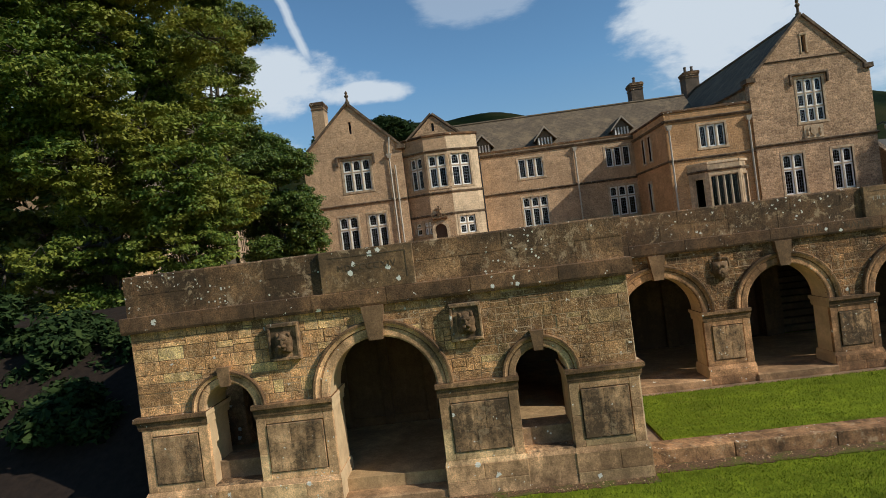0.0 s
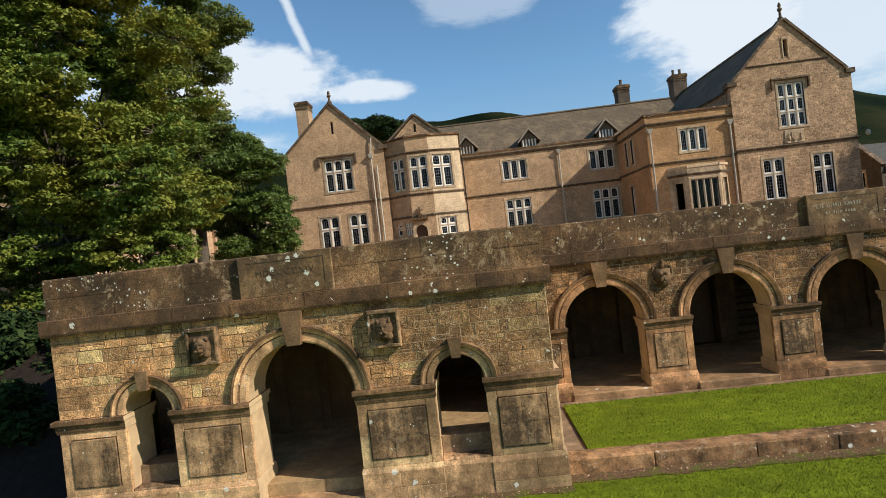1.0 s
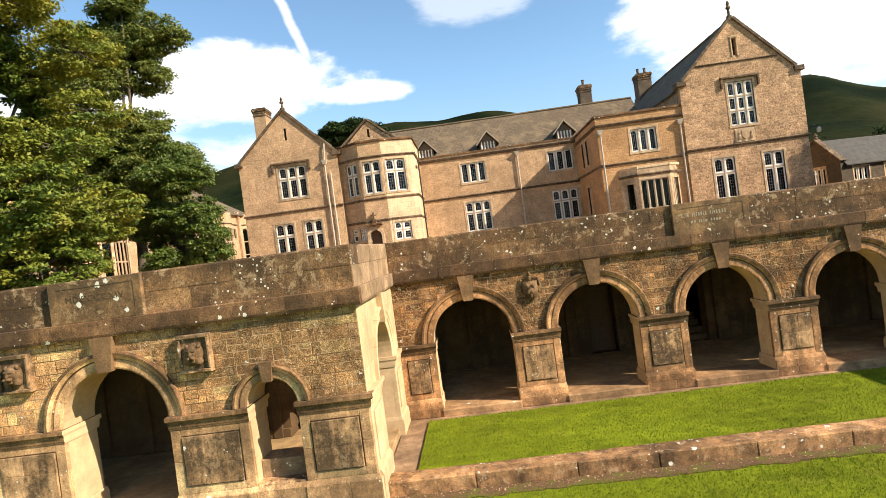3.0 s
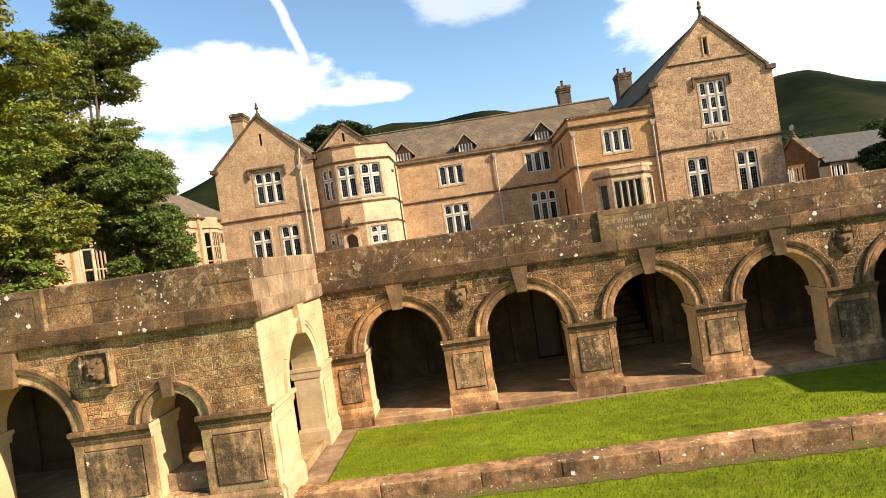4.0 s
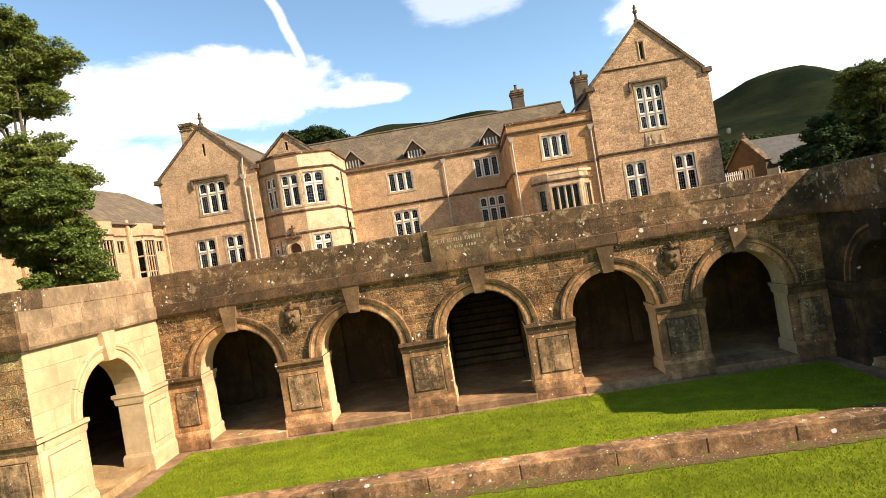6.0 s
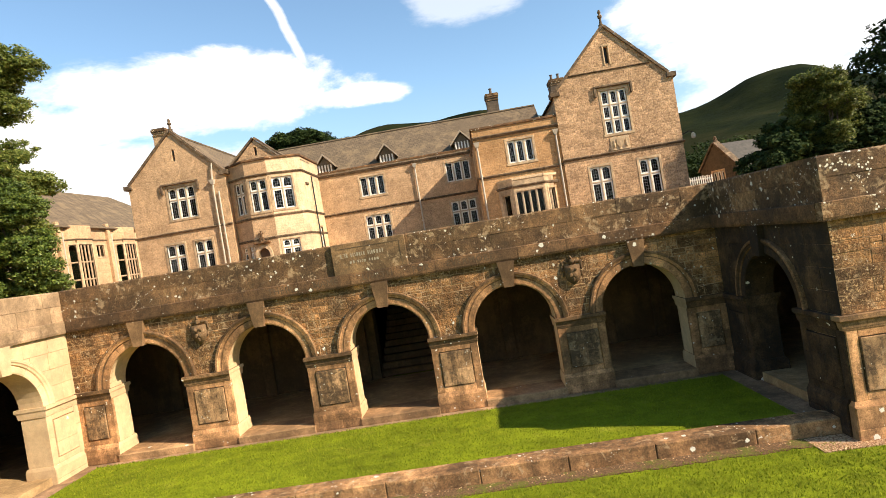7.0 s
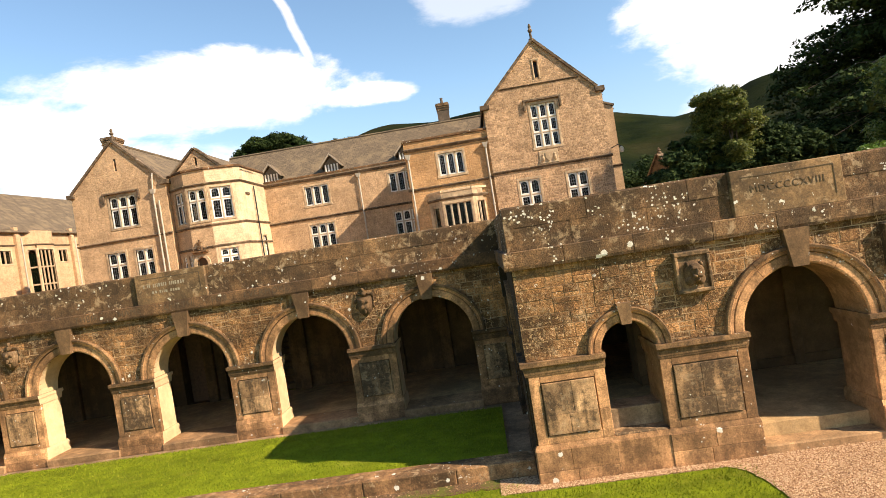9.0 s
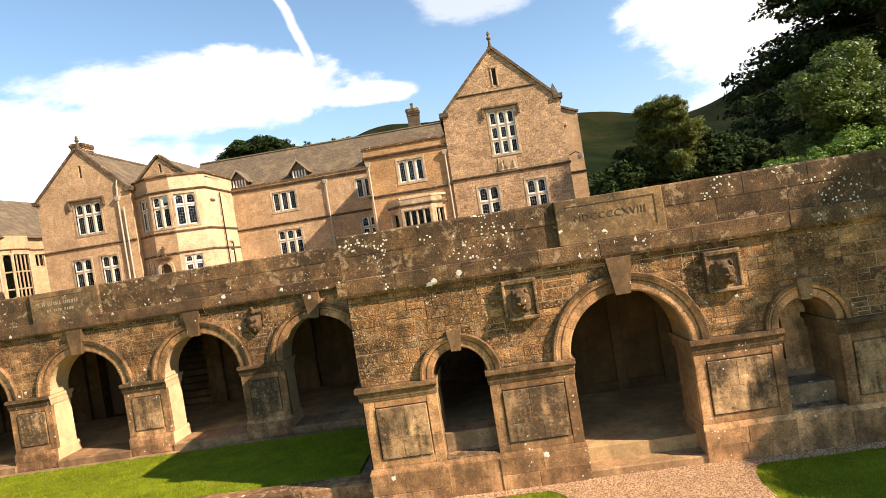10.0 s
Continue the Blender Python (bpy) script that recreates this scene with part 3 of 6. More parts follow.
def moulded(u0, u1, w1, steps, mat, name, parent, ends=(1, 1)):
    """A band of stacked fillets: steps of (low, high, projection at low, projection at high); it wraps both ends."""
    s = Shape()
    for lo, hi, pa, pb in steps:
        la, lb, ra, rb = pa * ends[0], pb * ends[0], pa * ends[1], pb * ends[1]
        s.add([(u0 - la, -pa, lo), (u1 + ra, -pa, lo), (u1 + ra, w1 + pa, lo), (u0 - la, w1 + pa, lo),
               (u0 - lb, -pb, hi), (u1 + rb, -pb, hi), (u1 + rb, w1 + pb, hi), (u0 - lb, w1 + pb, hi)],
              [(0, 3, 2, 1), (4, 5, 6, 7), (0, 1, 5, 4), (1, 2, 6, 5), (2, 3, 7, 6), (3, 0, 4, 7)])
    ob = s.put(name, mat, parent)
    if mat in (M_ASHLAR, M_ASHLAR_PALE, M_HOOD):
        # returns take the core's stone, with their sun or shade painted into it
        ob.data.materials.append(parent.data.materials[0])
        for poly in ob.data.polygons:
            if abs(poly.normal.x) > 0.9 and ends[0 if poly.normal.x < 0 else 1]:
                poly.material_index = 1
    return ob


def wrapped(a, b, lo_end, hi_end, steps, mat, name, parent, thick):
    """A band round a pier, shallow where it returns into an arch (1); it turns an outer corner in full (2) or stops short of another wall (0)."""
    mid, turn = (a + b) / 2, (0, 0.38, 1)
    if lo_end == hi_end == 1:
        return moulded(a, b, thick, steps, mat, name, parent, (turn[1], turn[1]))
    moulded(a + (0.115 if lo_end == 0 else 0), mid, thick if lo_end == 1 else 0.0, steps, mat, name, parent, (turn[lo_end], 0))
    moulded(mid, b - (0.115 if hi_end == 0 else 0), thick if hi_end == 1 else 0.0, steps, mat, name, parent, (0, turn[hi_end]))


def arch_front(wall, length, arches, base, plinth_top, seed, rubble=True, ashlar_ends=(True, True), ash=None, meets=(1, 1), thick=THICK):
    """Dresses a wall's face: piers with sunk panels, imposts, archivolts, keystones, rubble spandrels, cornice and parapet.
    arches: (centre, radius, archivolt width)."""
    rng = random.Random(seed)
    ash = ash or M_ASHLAR
    arches = sorted(arches)
    edges = [0.0] + [e for c, r, wd in arches for e in (c - r, c + r)] + [length]
    piers = [(edges[i], edges[i + 1]) for i in range(0, len(edges), 2)]
    for a, b in piers:
        if b - a < 0.2:
            continue
        # plinth with a splayed top
        ends = (meets[0] if a == 0.0 else 1, meets[1] if b == length else 1)
        wrapped(a, b, *ends, [(base, plinth_top - 0.07, 0.075, 0.070), (plinth_top - 0.07, plinth_top, 0.070, 0.035)], ash, "plinth", wall, thick)
        # its face of squared stones, two courses
        u0, u1 = a + (0.12, -0.022, -0.06)[ends[0]], b - (0.12, -0.022, -0.06)[ends[1]]
        zs = (base, base + (plinth_top - 0.075 - base) * rng.uniform(0.45, 0.6), plinth_top - 0.075)
        for j in range(2):
            n = max(1, round((u1 - u0) / rng.uniform(0.55, 0.95)))
            cuts = [u0 + (u1 - u0) * (k + (rng.uniform(-0.2, 0.2) if 0 < k < n else 0)) / n for k in range(n + 1)]
            for p, q in zip(cuts, cuts[1:]):
                put("plinth_stone", Shape().block(0, q - p - 0.004, -0.012, 0.0, 0, zs[j + 1] - zs[j] - 0.004, 0.006).mesh("plinth_stone", ash), wall, m=pose(p + 0.002, -0.073, zs[j] + 0.002))
        # shaft: stiles and rails round a sunk panel
        e, lo, hi = min(0.17, (b - a) * 0.2), plinth_top, 1.70
        fr = 0.035
        for x in (a - 0.003, b - e + 0.003):
            zc = [lo, lo + (hi - lo) * rng.uniform(0.35, 0.65), hi]
            for z0, z1 in zip(zc, zc[1:]):
                put("stile", block_mesh(e, z1 - z0 - 0.003, fr, ash, 0.006), wall, m=pose(x, 0, z0))
        put("rail", block_mesh(b - a - 2 * e, 0.13, fr - 0.002, ash, 0.006), wall, m=pose(a + e, 0, lo))
        put("rail", block_mesh(b - a - 2 * e, 0.12, fr - 0.002, ash, 0.006), wall, m=pose(a + e, 0, hi - 0.12))
        # the panel stands proud of its frame, with a groove round it
        gp = 0.016
        pw, cut = b - a - 2 * e - 2 * gp, rng.uniform(0.4, 0.6)
        zc = (lo + 0.13 + gp, lo + 0.13 + (hi - lo - 0.25) * rng.uniform(0.35, 0.6), hi - 0.12 - gp)
        for j in range(2):
            c = cut if j else 1 - cut
            for x0, x1 in ((0, c), (c, 1)):
                put("panel_stone", block_mesh(round(pw * (x1 - x0), 3) - 0.002, round(zc[j + 1] - zc[j], 3) - 0.002, 0.058, ash if ash in (M_SUN_CLEAN, M_SHADE_STAIN) else M_PANEL, 0.006), wall, m=pose(a + e + gp + pw * x0, 0, zc[j]))
        wrapped(a, b, *ends, [(1.70, 1.735, 0.045, 0.05), (1.735, 1.83, 0.055, 0.065), (1.83, 1.86, 0.075, 0.10), (1.86, 1.93, 0.11, 0.105)], ash if ash in (M_SUN_CLEAN, M_SHADE_STAIN) else M_HOOD, "impost", wall, thick)
    for c, r, wd in arches:
        if r < 0.7:
            moulded(c - r + 0.014, c + r - 0.014, thick, [(base, plinth_top - 0.074, 0.072, 0.068), (plinth_top - 0.074, plinth_top - 0.004, 0.068, 0.033)], ash, "plinth", wall, (0, 0))
        n = 7 if r > 0.7 else 5
        half = math.asin(0.11 / (r + 0.1)) if r > 0.7 else math.asin(0.075 / (r + 0.1))
        step = (math.pi / 2 - half) / (n // 2)
        for side in (-1, 1):
            for i in range(n // 2):
                a = side * (half + step * (i + 0.5))
                put("voussoir", voussoir_mesh(r, wd, step, ash), wall, m=pose(c, 0, SPRING) @ Matrix.Rotation(a, 4, "Y"))
        k0 = SPRING + r - 0.035
        k1, wb, wt, pr = (CROWN_BAND, 0.115, 0.195, 0.135) if r > 0.7 else (SPRING + r + wd + 0.07, 0.075, 0.115, 0.12)
        Shape().prism([(c - wb, k0), (c + wb, k0), (c + wt, k1), (c - wt, k1)], -pr, 0.05).put("keystone", ash if ash in (M_SUN_CLEAN, M_SHADE_STAIN) else M_KEY, wall)
    # rubble of the spandrels
    stones, z = [], SPRING + 0.003
    if rubble:
        while z < CROWN_BAND - 0.05:
            h = rng.choice((0.13, 0.16, 0.19, 0.23))
            if CROWN_BAND - z - h < 0.08:
                h = round(CROWN_BAND - z, 3)
            spans, u = [], 0.0
            for c, r, wd in arches:
                rm = r + wd * 0.45
                d = rm * rm - (z - SPRING) ** 2
                hb = math.sqrt(d) if d > 0 else 0.0
                if r > 0.7 and z + h > SPRING + r + wd * 0.3:
                    hb = max(hb, 0.13)
                if hb > 0:
                    spans.append((u, c - hb))
                    u = c + hb
            spans.append((u, length))
            for a, b in spans:
                u = a
                while b - u > 0.04:
                    near = (ashlar_ends[0] and u < 0.5) or (ashlar_ends[1] and b == length and length - u < 0.75)
                    w = rng.uniform(0.42, 0.62) if near else rng.choice((0.13, 0.18, 0.24, 0.3, 0.38, 0.46))
                    w = round(min(w, b - u), 2)
                    if b - u - w < 0.12:
                        w = round(b - u, 3)
                    g = 0.011
                    cut = h if near or rng.random() < 0.62 else round(h * rng.choice((0.35, 0.5, 0.62)), 3)
                    for lo, hi in ((0, cut), (cut, h)):
                        if hi - lo > 0.02:
                            stones.append((u + g / 2, z + lo + g / 2, max(0.03, w - g), hi - lo - g, rng.choice((0.001, 0.003, 0.005, 0.009))))
                    u += w
            z += h
    else:
        rows = [SPRING + 0.003, 2.30, 2.67, 3.04, CROWN_BAND]
        for j in range(4):
            spans, u, z, h = [], 0.0, rows[j], rows[j + 1] - rows[j]
            for c, r, wd in arches:
                d = (r + wd * 0.5) ** 2 - (z - SPRING) ** 2
                hb = max(math.sqrt(d) if d > 0 else 0.0, 0.13 if z + h > SPRING + r else 0.0)
                if hb:
                    spans.append((u, c - hb))
                    u = c + hb
            spans.append((u, length))
            for a, b in spans:
                u = a
                while b - u > 0.04:
                    w = rng.uniform(0.45, 0.75)
                    w = b - u if b - u - w < 0.25 else w
                    stones.append((u + 0.002, z + 0.002, round(w, 2) - 0.004, h - 0.004, 0.012))
                    u += w
    mid = length / 2
    stones.sort(key=lambda q: abs(q[0] - mid))
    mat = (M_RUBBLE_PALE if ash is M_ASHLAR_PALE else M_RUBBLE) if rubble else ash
    for u, z, w, h, d in stones[:300]:
        put("stone", block_mesh(w, h, d, mat, 0.004 if rubble else 0.005), wall, m=pose(u, 0, z))
    if stones[300:]:
        s = Shape()
        for u, z, w, h, d in stones[300:]:
            s.block(u, u + w, -d, 0.05, z, z + h, 0.004)
        tagged(s.put("rubble_stones", M_RUBBLE_J, wall), kind="stuff")


def band(wall, u0, u1, z0, z1, proj, lengths, mat, name, seed, skip=(), cham=0.01, back=None, splay=0.0):
    """A course of long blocks along a wall."""
    rng = random.Random(seed)
    u = u0
    while u1 - u > 0.05:
        w = round(rng.uniform(*lengths), 2)
        for a, b in skip:
            if u < a < u + w + 0.2:
                w = a - u
        if u1 - u - w < 0.3:
            w = u1 - u
        inside = any(a - 1e-3 <= u + w / 2 <= b for a, b in skip)
        if inside:
            u = [b for a, b in skip if a - 1e-3 <= u + w / 2 <= b][0]
            continue
        s = Shape()
        g = 0.0045
        y1 = back if back is not None else 0.05
        a, b = u + g, u + w - g
        s.add([(a, y1, z0), (b, y1, z0), (b, y1, z1), (a, y1, z1), (a, -proj + splay, z0), (b, -proj + splay, z0), (b, -proj, z0 + 0.03 + splay), (a, -proj, z0 + 0.03 + splay),
               (a, -proj, z1 - cham), (b, -proj, z1 - cham), (b, -proj + cham, z1), (a, -proj + cham, z1)],
              [(0, 3, 2, 1), (0, 1, 5, 4), (4, 5, 6, 7), (7, 6, 9, 8), (8, 9, 10, 11), (11, 10, 2, 3), (0, 4, 7, 8, 11, 3), (1, 2, 10, 9, 6, 5)])
        put(name, s.mesh(name, mat), wall, m=pose(0, rng.uniform(-0.003, 0.003), 0))
        u += w


def cloister_wall(name, label, m, length, arches, base, plinth_top, seed, rubble=True, sills=None, panel=None, ends=(0, 0), rubble_ends=(True, True), thick=THICK, corner=(0, 0), ash=None, coat=None):
    """ends: the bands run on round an outer corner there; corner: a front wall stands in the first or last stretch."""
    sills = sills or {}
    core = columns(THICK * corner[0], length - THICK * corner[1], base, lambda u: TOP - 0.03, [], 0.0, thick, arcs=[(c, r, SPRING, sills.get(i, base)) for i, (c, r, wd) in enumerate(sorted(arches))])
    wall = core.put(name, (M_SHADE_JAMB if coat is M_LICHEN else M_SUN_CLEAN) if rubble else (ash or M_ASHLAR), None, "", m)
    if rubble:
        # the face behind the rubble is darker pointing
        wall.data.materials.append(M_MORTAR)
        for poly in wall.data.polygons:
            if poly.normal.y < -0.9:
                poly.material_index = 1
    tagged(wall, label, "wall", "", "structure")
    meets = tuple(2 if e else (0 if c else 1) for e, c in zip(ends, corner))
    arch_front(wall, length, arches, base, plinth_top, seed, rubble, rubble_ends, ash, meets, thick)
    skip = [panel] if panel else []

    def reach(out, back):
        return (-out * ends[0] + back * corner[0], length + out * ends[1] - back * corner[1])

    band(wall, *reach(0.112, 0.056), CROWN_BAND, CORNICE_TOP, 0.115, (0.9, 1.5), coat or M_CORNICE, "cornice_stone", seed + 1, splay=0.02)
    band(wall, *reach(0.018, 0.056), CORNICE_TOP, 4.06, 0.02, (0.7, 1.3), coat or M_PARAPET, "parapet_stone", seed + 2, skip)
    band(wall, *reach(0.022, THICK + 0.003), 4.06, TOP, 0.025, (0.9, 1.7), coat or M_PARAPET, "coping_stone", seed + 3, skip, 0.03, thick)
    return wall


BIG, SMALL = (0.925, 0.295), (0.43, 0.225)
HALF_L, HALF_R = (L1 - L0) / 2, (R1 - R0) / 2


def pavilion_arches(half):
    return [(half - 2.70, *SMALL), (half, *BIG), (half + 2.70, *SMALL)]


wall_arcade = cloister_wall("wall_arcade", "long arcade of weathered brown sandstone with five round arches", axes((L1, ARC_Y, 0), (1, 0, 0), (0, 1, 0)), R0 - L1,
                            [(x - L1, *BIG) for x in ARCHES], 0.2, 0.64, 11, panel=(10.31 - L1 - 0.98, 10.31 - L1 + 0.74), rubble_ends=(False, False))
wall_west = cloister_wall("wall_pavilion_west", "stained sandstone pavilion front with one large and two small arches", axes((L0, PAV_Y, 0), (1, 0, 0), (0, 1, 0)), L1 - L0,
                          pavilion_arches(HALF_L), -0.1, 0.60, 21, sills={0: 0.60, 2: 0.60}, panel=(HALF_L - 0.82, HALF_L + 0.80), ends=(1, 1), ash=M_ASHLAR_PALE, thick=PAV_THICK)
wall_east = cloister_wall("wall_pavilion_east", "lichen-spotted sandstone pavilion front with one large and two small arches", axes((R0, PAV_Y, 0), (1, 0, 0), (0, 1, 0)), R1 - R0,
                          pavilion_arches(HALF_R), -0.1, 0.60, 31, sills={0: 0.60, 2: 0.60}, panel=(HALF_R - 0.84, HALF_R + 0.82), ends=(1, 1), coat=M_LICHEN, thick=PAV_THICK)
BACK = 17.5
RET = ARC_Y - PAV_Y
OUT = BACK - PAV_Y
# sun on this side is put into its paler ashlar and coping bands
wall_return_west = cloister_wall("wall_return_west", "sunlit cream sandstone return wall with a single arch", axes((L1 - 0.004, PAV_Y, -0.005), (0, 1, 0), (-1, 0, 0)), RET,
                                 [(2.07, *BIG)], 0.0, 0.60, 41, rubble=False, thick=0.55, corner=(1, 0), ash=M_SUN_CLEAN, coat=M_CREAM)
# shade on this side is put into its darker stained stone
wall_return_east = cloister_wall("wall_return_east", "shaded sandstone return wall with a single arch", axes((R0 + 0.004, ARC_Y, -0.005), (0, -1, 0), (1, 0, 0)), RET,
                                 [(RET - 2.07, *BIG)], 0.0, 0.60, 51, rubble=False, thick=0.55, corner=(0, 1), ash=M_SHADE_STAIN)
wall_outer_west = cloister_wall("wall_outer_west", "sandstone outer side wall of the pavilion with an arch", axes((L0 + 0.004, BACK, -0.005), (0, -1, 0), (1, 0, 0)), OUT,
                                [(OUT - 2.07, *BIG)], -0.1, 0.60, 61, rubble=False, thick=0.55, corner=(0, 1))
wall_outer_east = cloister_wall("wall_outer_east", "sandstone outer side wall of the pavilion with an arch", axes((R1 - 0.004, PAV_Y, -0.005), (0, 1, 0), (-1, 0, 0)), OUT,
                                [(2.07, *BIG)], -0.1, 0.60, 71, rubble=False, thick=0.55, corner=(1, 0))


# low walls that close the small arches' feet
def breast_walls():
    for wall, half in ((wall_west, HALF_L), (wall_east, HALF_R)):
        for c in (half - 2.7, half + 2.7):
            Shape().block(c - 0.43, c + 0.43, 0.26, PAV_THICK - 0.05, 0.50, 0.93, 0.012).put("breast_wall", M_CREAM, wall)
            Shape().block(c - 0.42, c + 0.42, -0.02, 0.27, 0.5, 0.625, 0.02).put("sill_stone", M_PANEL, wall)


breast_walls()


# inscriptions
def lettering(text, size, parent, m, mat, extrude=0.004):
    cu = bpy.data.curves.new("letters", "FONT")
    cu.body, cu.size, cu.align_x, cu.align_y, cu.extrude, cu.resolution_u = text, size, "CENTER", "CENTER", extrude, 2
    cu.space_character = 1.15
    tmp = bpy.data.objects.new("tmp", cu)
    me = bpy.data.meshes.new_from_object(tmp)
    bpy.data.objects.remove(tmp)
    me.materials.clear()
    me.materials.append(mat)
    return put("lettering", me, parent, "", m @ pose(0, 0, 0, 90, 0, 0))


def inscribed(wall, a, b, text, bars=()):
    p = Shape().block(a, b, -0.10, 0.3, CORNICE_TOP - 0.004, TOP - 0.004, 0.012).put("inscription_panel", M_INSCRIBED, wall)
    p.matrix_basis = pose(0, 0, 0)
    # sunk border, cut as a thin dark line
    s = Shape()
    x0, x1, z0, z1, t = a + 0.16, b - 0.14, 3.83, 4.27, 0.014
    for q in ((x0, x1, z1, z1 + t), (x1, x1 + t, z0, z1 + t)):
        s.box(q[0], q[1], -0.106, -0.095, q[2], q[3])
    s.put("border_groove", M_LETTER, p)
    if text:
        lettering(text, 0.155, p, pose((a + b) / 2, -0.102, 4.08), M_LETTER)
    rng = random.Random(7)
    for z, x0, x1, hh in bars:
        u = x0
        while u < x1:
            w = rng.uniform(0.014, 0.05)
            dz = rng.uniform(-0.006, 0.006)
            Shape().box(u, u + w, -0.104, -0.09, z + dz, z + hh + dz).put("lettering_bar", M_PALE_LETTER, p)
            u += w + rng.choice((0.022, 0.03, 0.075))
    return p


inscribed(wall_west, HALF_L - 0.82, HALF_L + 0.80, "MDCCCCXIV")
inscribed(wall_east, HALF_R - 0.84, HALF_R + 0.82, "MDCCCCXVIII")
inscribed(wall_arcade, 10.31 - L1 - 0.98, 10.31 - L1 + 0.74, "", bars=[(4.07, 6.85, 7.90, 0.085), (3.92, 7.05, 7.75, 0.06)])
for word, x in (("THEIR", 8.02), ("NAME", 9.09), ("LIVETH", 10.31), ("FOR", 11.32), ("EVERMORE", 12.45)):
    lettering(word, 0.20, wall_arcade, pose(x - L1, -0.114, 3.56), M_LETTER)


# carved heads in square frames, shields on the arcade: one plain mesh each
def carved(name, wall, u, z, kind, seed):
    rng = random.Random(seed)
    bm = bmesh.new()

    def lump(x, y, zz, rx, ry, rz):
        g = bmesh.ops.create_icosphere(bm, subdivisions=3, radius=1.0)
        for v in g["verts"]:
            v.co = Vector((x + v.co.x * rx, y + v.co.y * ry, zz + v.co.z * rz)) + noise.noise_vector(Vector((v.co.x * rx + x, v.co.y * ry + y, v.co.z * rz + zz + seed)) * 12.0) * 0.020

    if kind == "head":
        # a worn beast's head: thick mane, low brow, cheeks, broad muzzle and jaw
        lump(0, -0.06, 0.0, 0.185, 0.13, 0.215)
        lump(-0.09, -0.10, -0.13, 0.09, 0.08, 0.10)
        lump(0.09, -0.10, -0.13, 0.09, 0.08, 0.10)
        lump(0, -0.13, 0.04, 0.115, 0.11, 0.14)
        lump(-0.12, -0.10, 0.155, 0.04, 0.05, 0.05)
        lump(0.12, -0.10, 0.155, 0.04, 0.05, 0.05)
        lump(0, -0.215, 0.085, 0.10, 0.035, 0.028)
        lump(0, -0.225, 0.02, 0.035, 0.06, 0.075)
        lump(-0.04, -0.235, -0.05, 0.05, 0.055, 0.038)
        lump(0.04, -0.235, -0.05, 0.05, 0.055, 0.038)
        lump(0, -0.17, -0.12, 0.06, 0.07, 0.04)
        me = bpy.data.meshes.new("carved_head")
    else:
        out = [(-0.17, 0.17), (-0.17, -0.06), (-0.13, -0.18), (0.0, -0.29), (0.13, -0.18), (0.17, -0.06), (0.17, 0.17)]
        for sc, y0, y1 in ((1.0, -0.075, 0.0), (0.80, -0.095, -0.07)):
            vs = [bm.verts.new((x * sc, y, zz * sc - 0.01)) for y in (y0, y1) for x, zz in out]
            k = len(out)
            bm.faces.new(vs[:k])
            for i in range(k):
                bm.faces.new((vs[i], vs[i + k], vs[(i + 1) % k + k], vs[(i + 1) % k]))
        for x, zz, rx, rz in ((-0.06, 0.06, 0.05, 0.045), (0.065, 0.05, 0.045, 0.05), (-0.05, -0.07, 0.045, 0.05), (0.05, -0.08, 0.05, 0.045), (0.0, -0.17, 0.035, 0.05)):
            lump(x, -0.095, zz, rx, 0.022, rz)
        # helm, crest and flat scrolls of mantling on the wall
        lump(0, -0.05, 0.235, 0.06, 0.06, 0.065)
        lump(0, -0.05, 0.325, 0.035, 0.04, 0.05)
        for sx in (-1, 1):
            lump(sx * 0.11, -0.02, 0.235, 0.075, 0.028, 0.03)
            lump(sx * 0.20, -0.02, 0.20, 0.035, 0.028, 0.05)
            lump(sx * 0.215, -0.02, 0.09, 0.025, 0.025, 0.07)
            lump(sx * 0.20, -0.02, -0.05, 0.022, 0.022, 0.065)
        me = bpy.data.meshes.new("carved_shield")
    bm.to_mesh(me)
    bm.free()
    me.materials.append(M_CARVE)
    me.shade_smooth()
    if kind == "head":
        fr = Shape()
        for q in ((-0.27, 0.27, 0.24, 0.31), (-0.27, 0.27, -0.33, -0.27), (-0.27, -0.22, -0.27, 0.24), (0.22, 0.27, -0.27, 0.24)):
            fr.block(q[0], q[1], -0.13, 0.02, q[2], q[3], 0.012)
        fr.box(-0.22, 0.22, -0.085, 0.03, -0.27, 0.24)
        f = fr.put("niche_frame", M_PANEL, wall, m=pose(u, 0, z))
        put(name, me, f, m=pose(0, -0.055, -0.02) @ Matrix.Scale(0.84, 4))
    else:
        put(name, me, wall, m=pose(u, 0, z))


for k, (wall, half) in enumerate(((wall_west, HALF_L), (wall_east, HALF_R))):
    carved("carved_head", wall, half - 1.58, 2.98, "head", k)
    carved("carved_head", wall, half + 1.55, 2.95, "head", k + 5)
carved("carved_shield", wall_arcade, (ARCHES[0] + ARCHES[1]) / 2 - L1, 2.92, "shield", 3)
carved("carved_shield", wall_arcade, (ARCHES[3] + ARCHES[4]) / 2 - L1, 2.92, "shield", 4)

# ---- inside the cloister ----
STAIR = (9.25, 11.35)
s = columns(L0 + 0.55, R1 - 0.55, 0.2, lambda u: 3.36, [(STAIR[0], STAIR[1], 0.2, 3.3), (7.9, 8.7, FLOOR, 2.5)], 0.0, 0.5)
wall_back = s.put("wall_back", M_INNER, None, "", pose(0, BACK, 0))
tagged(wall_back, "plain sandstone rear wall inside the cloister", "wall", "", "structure")
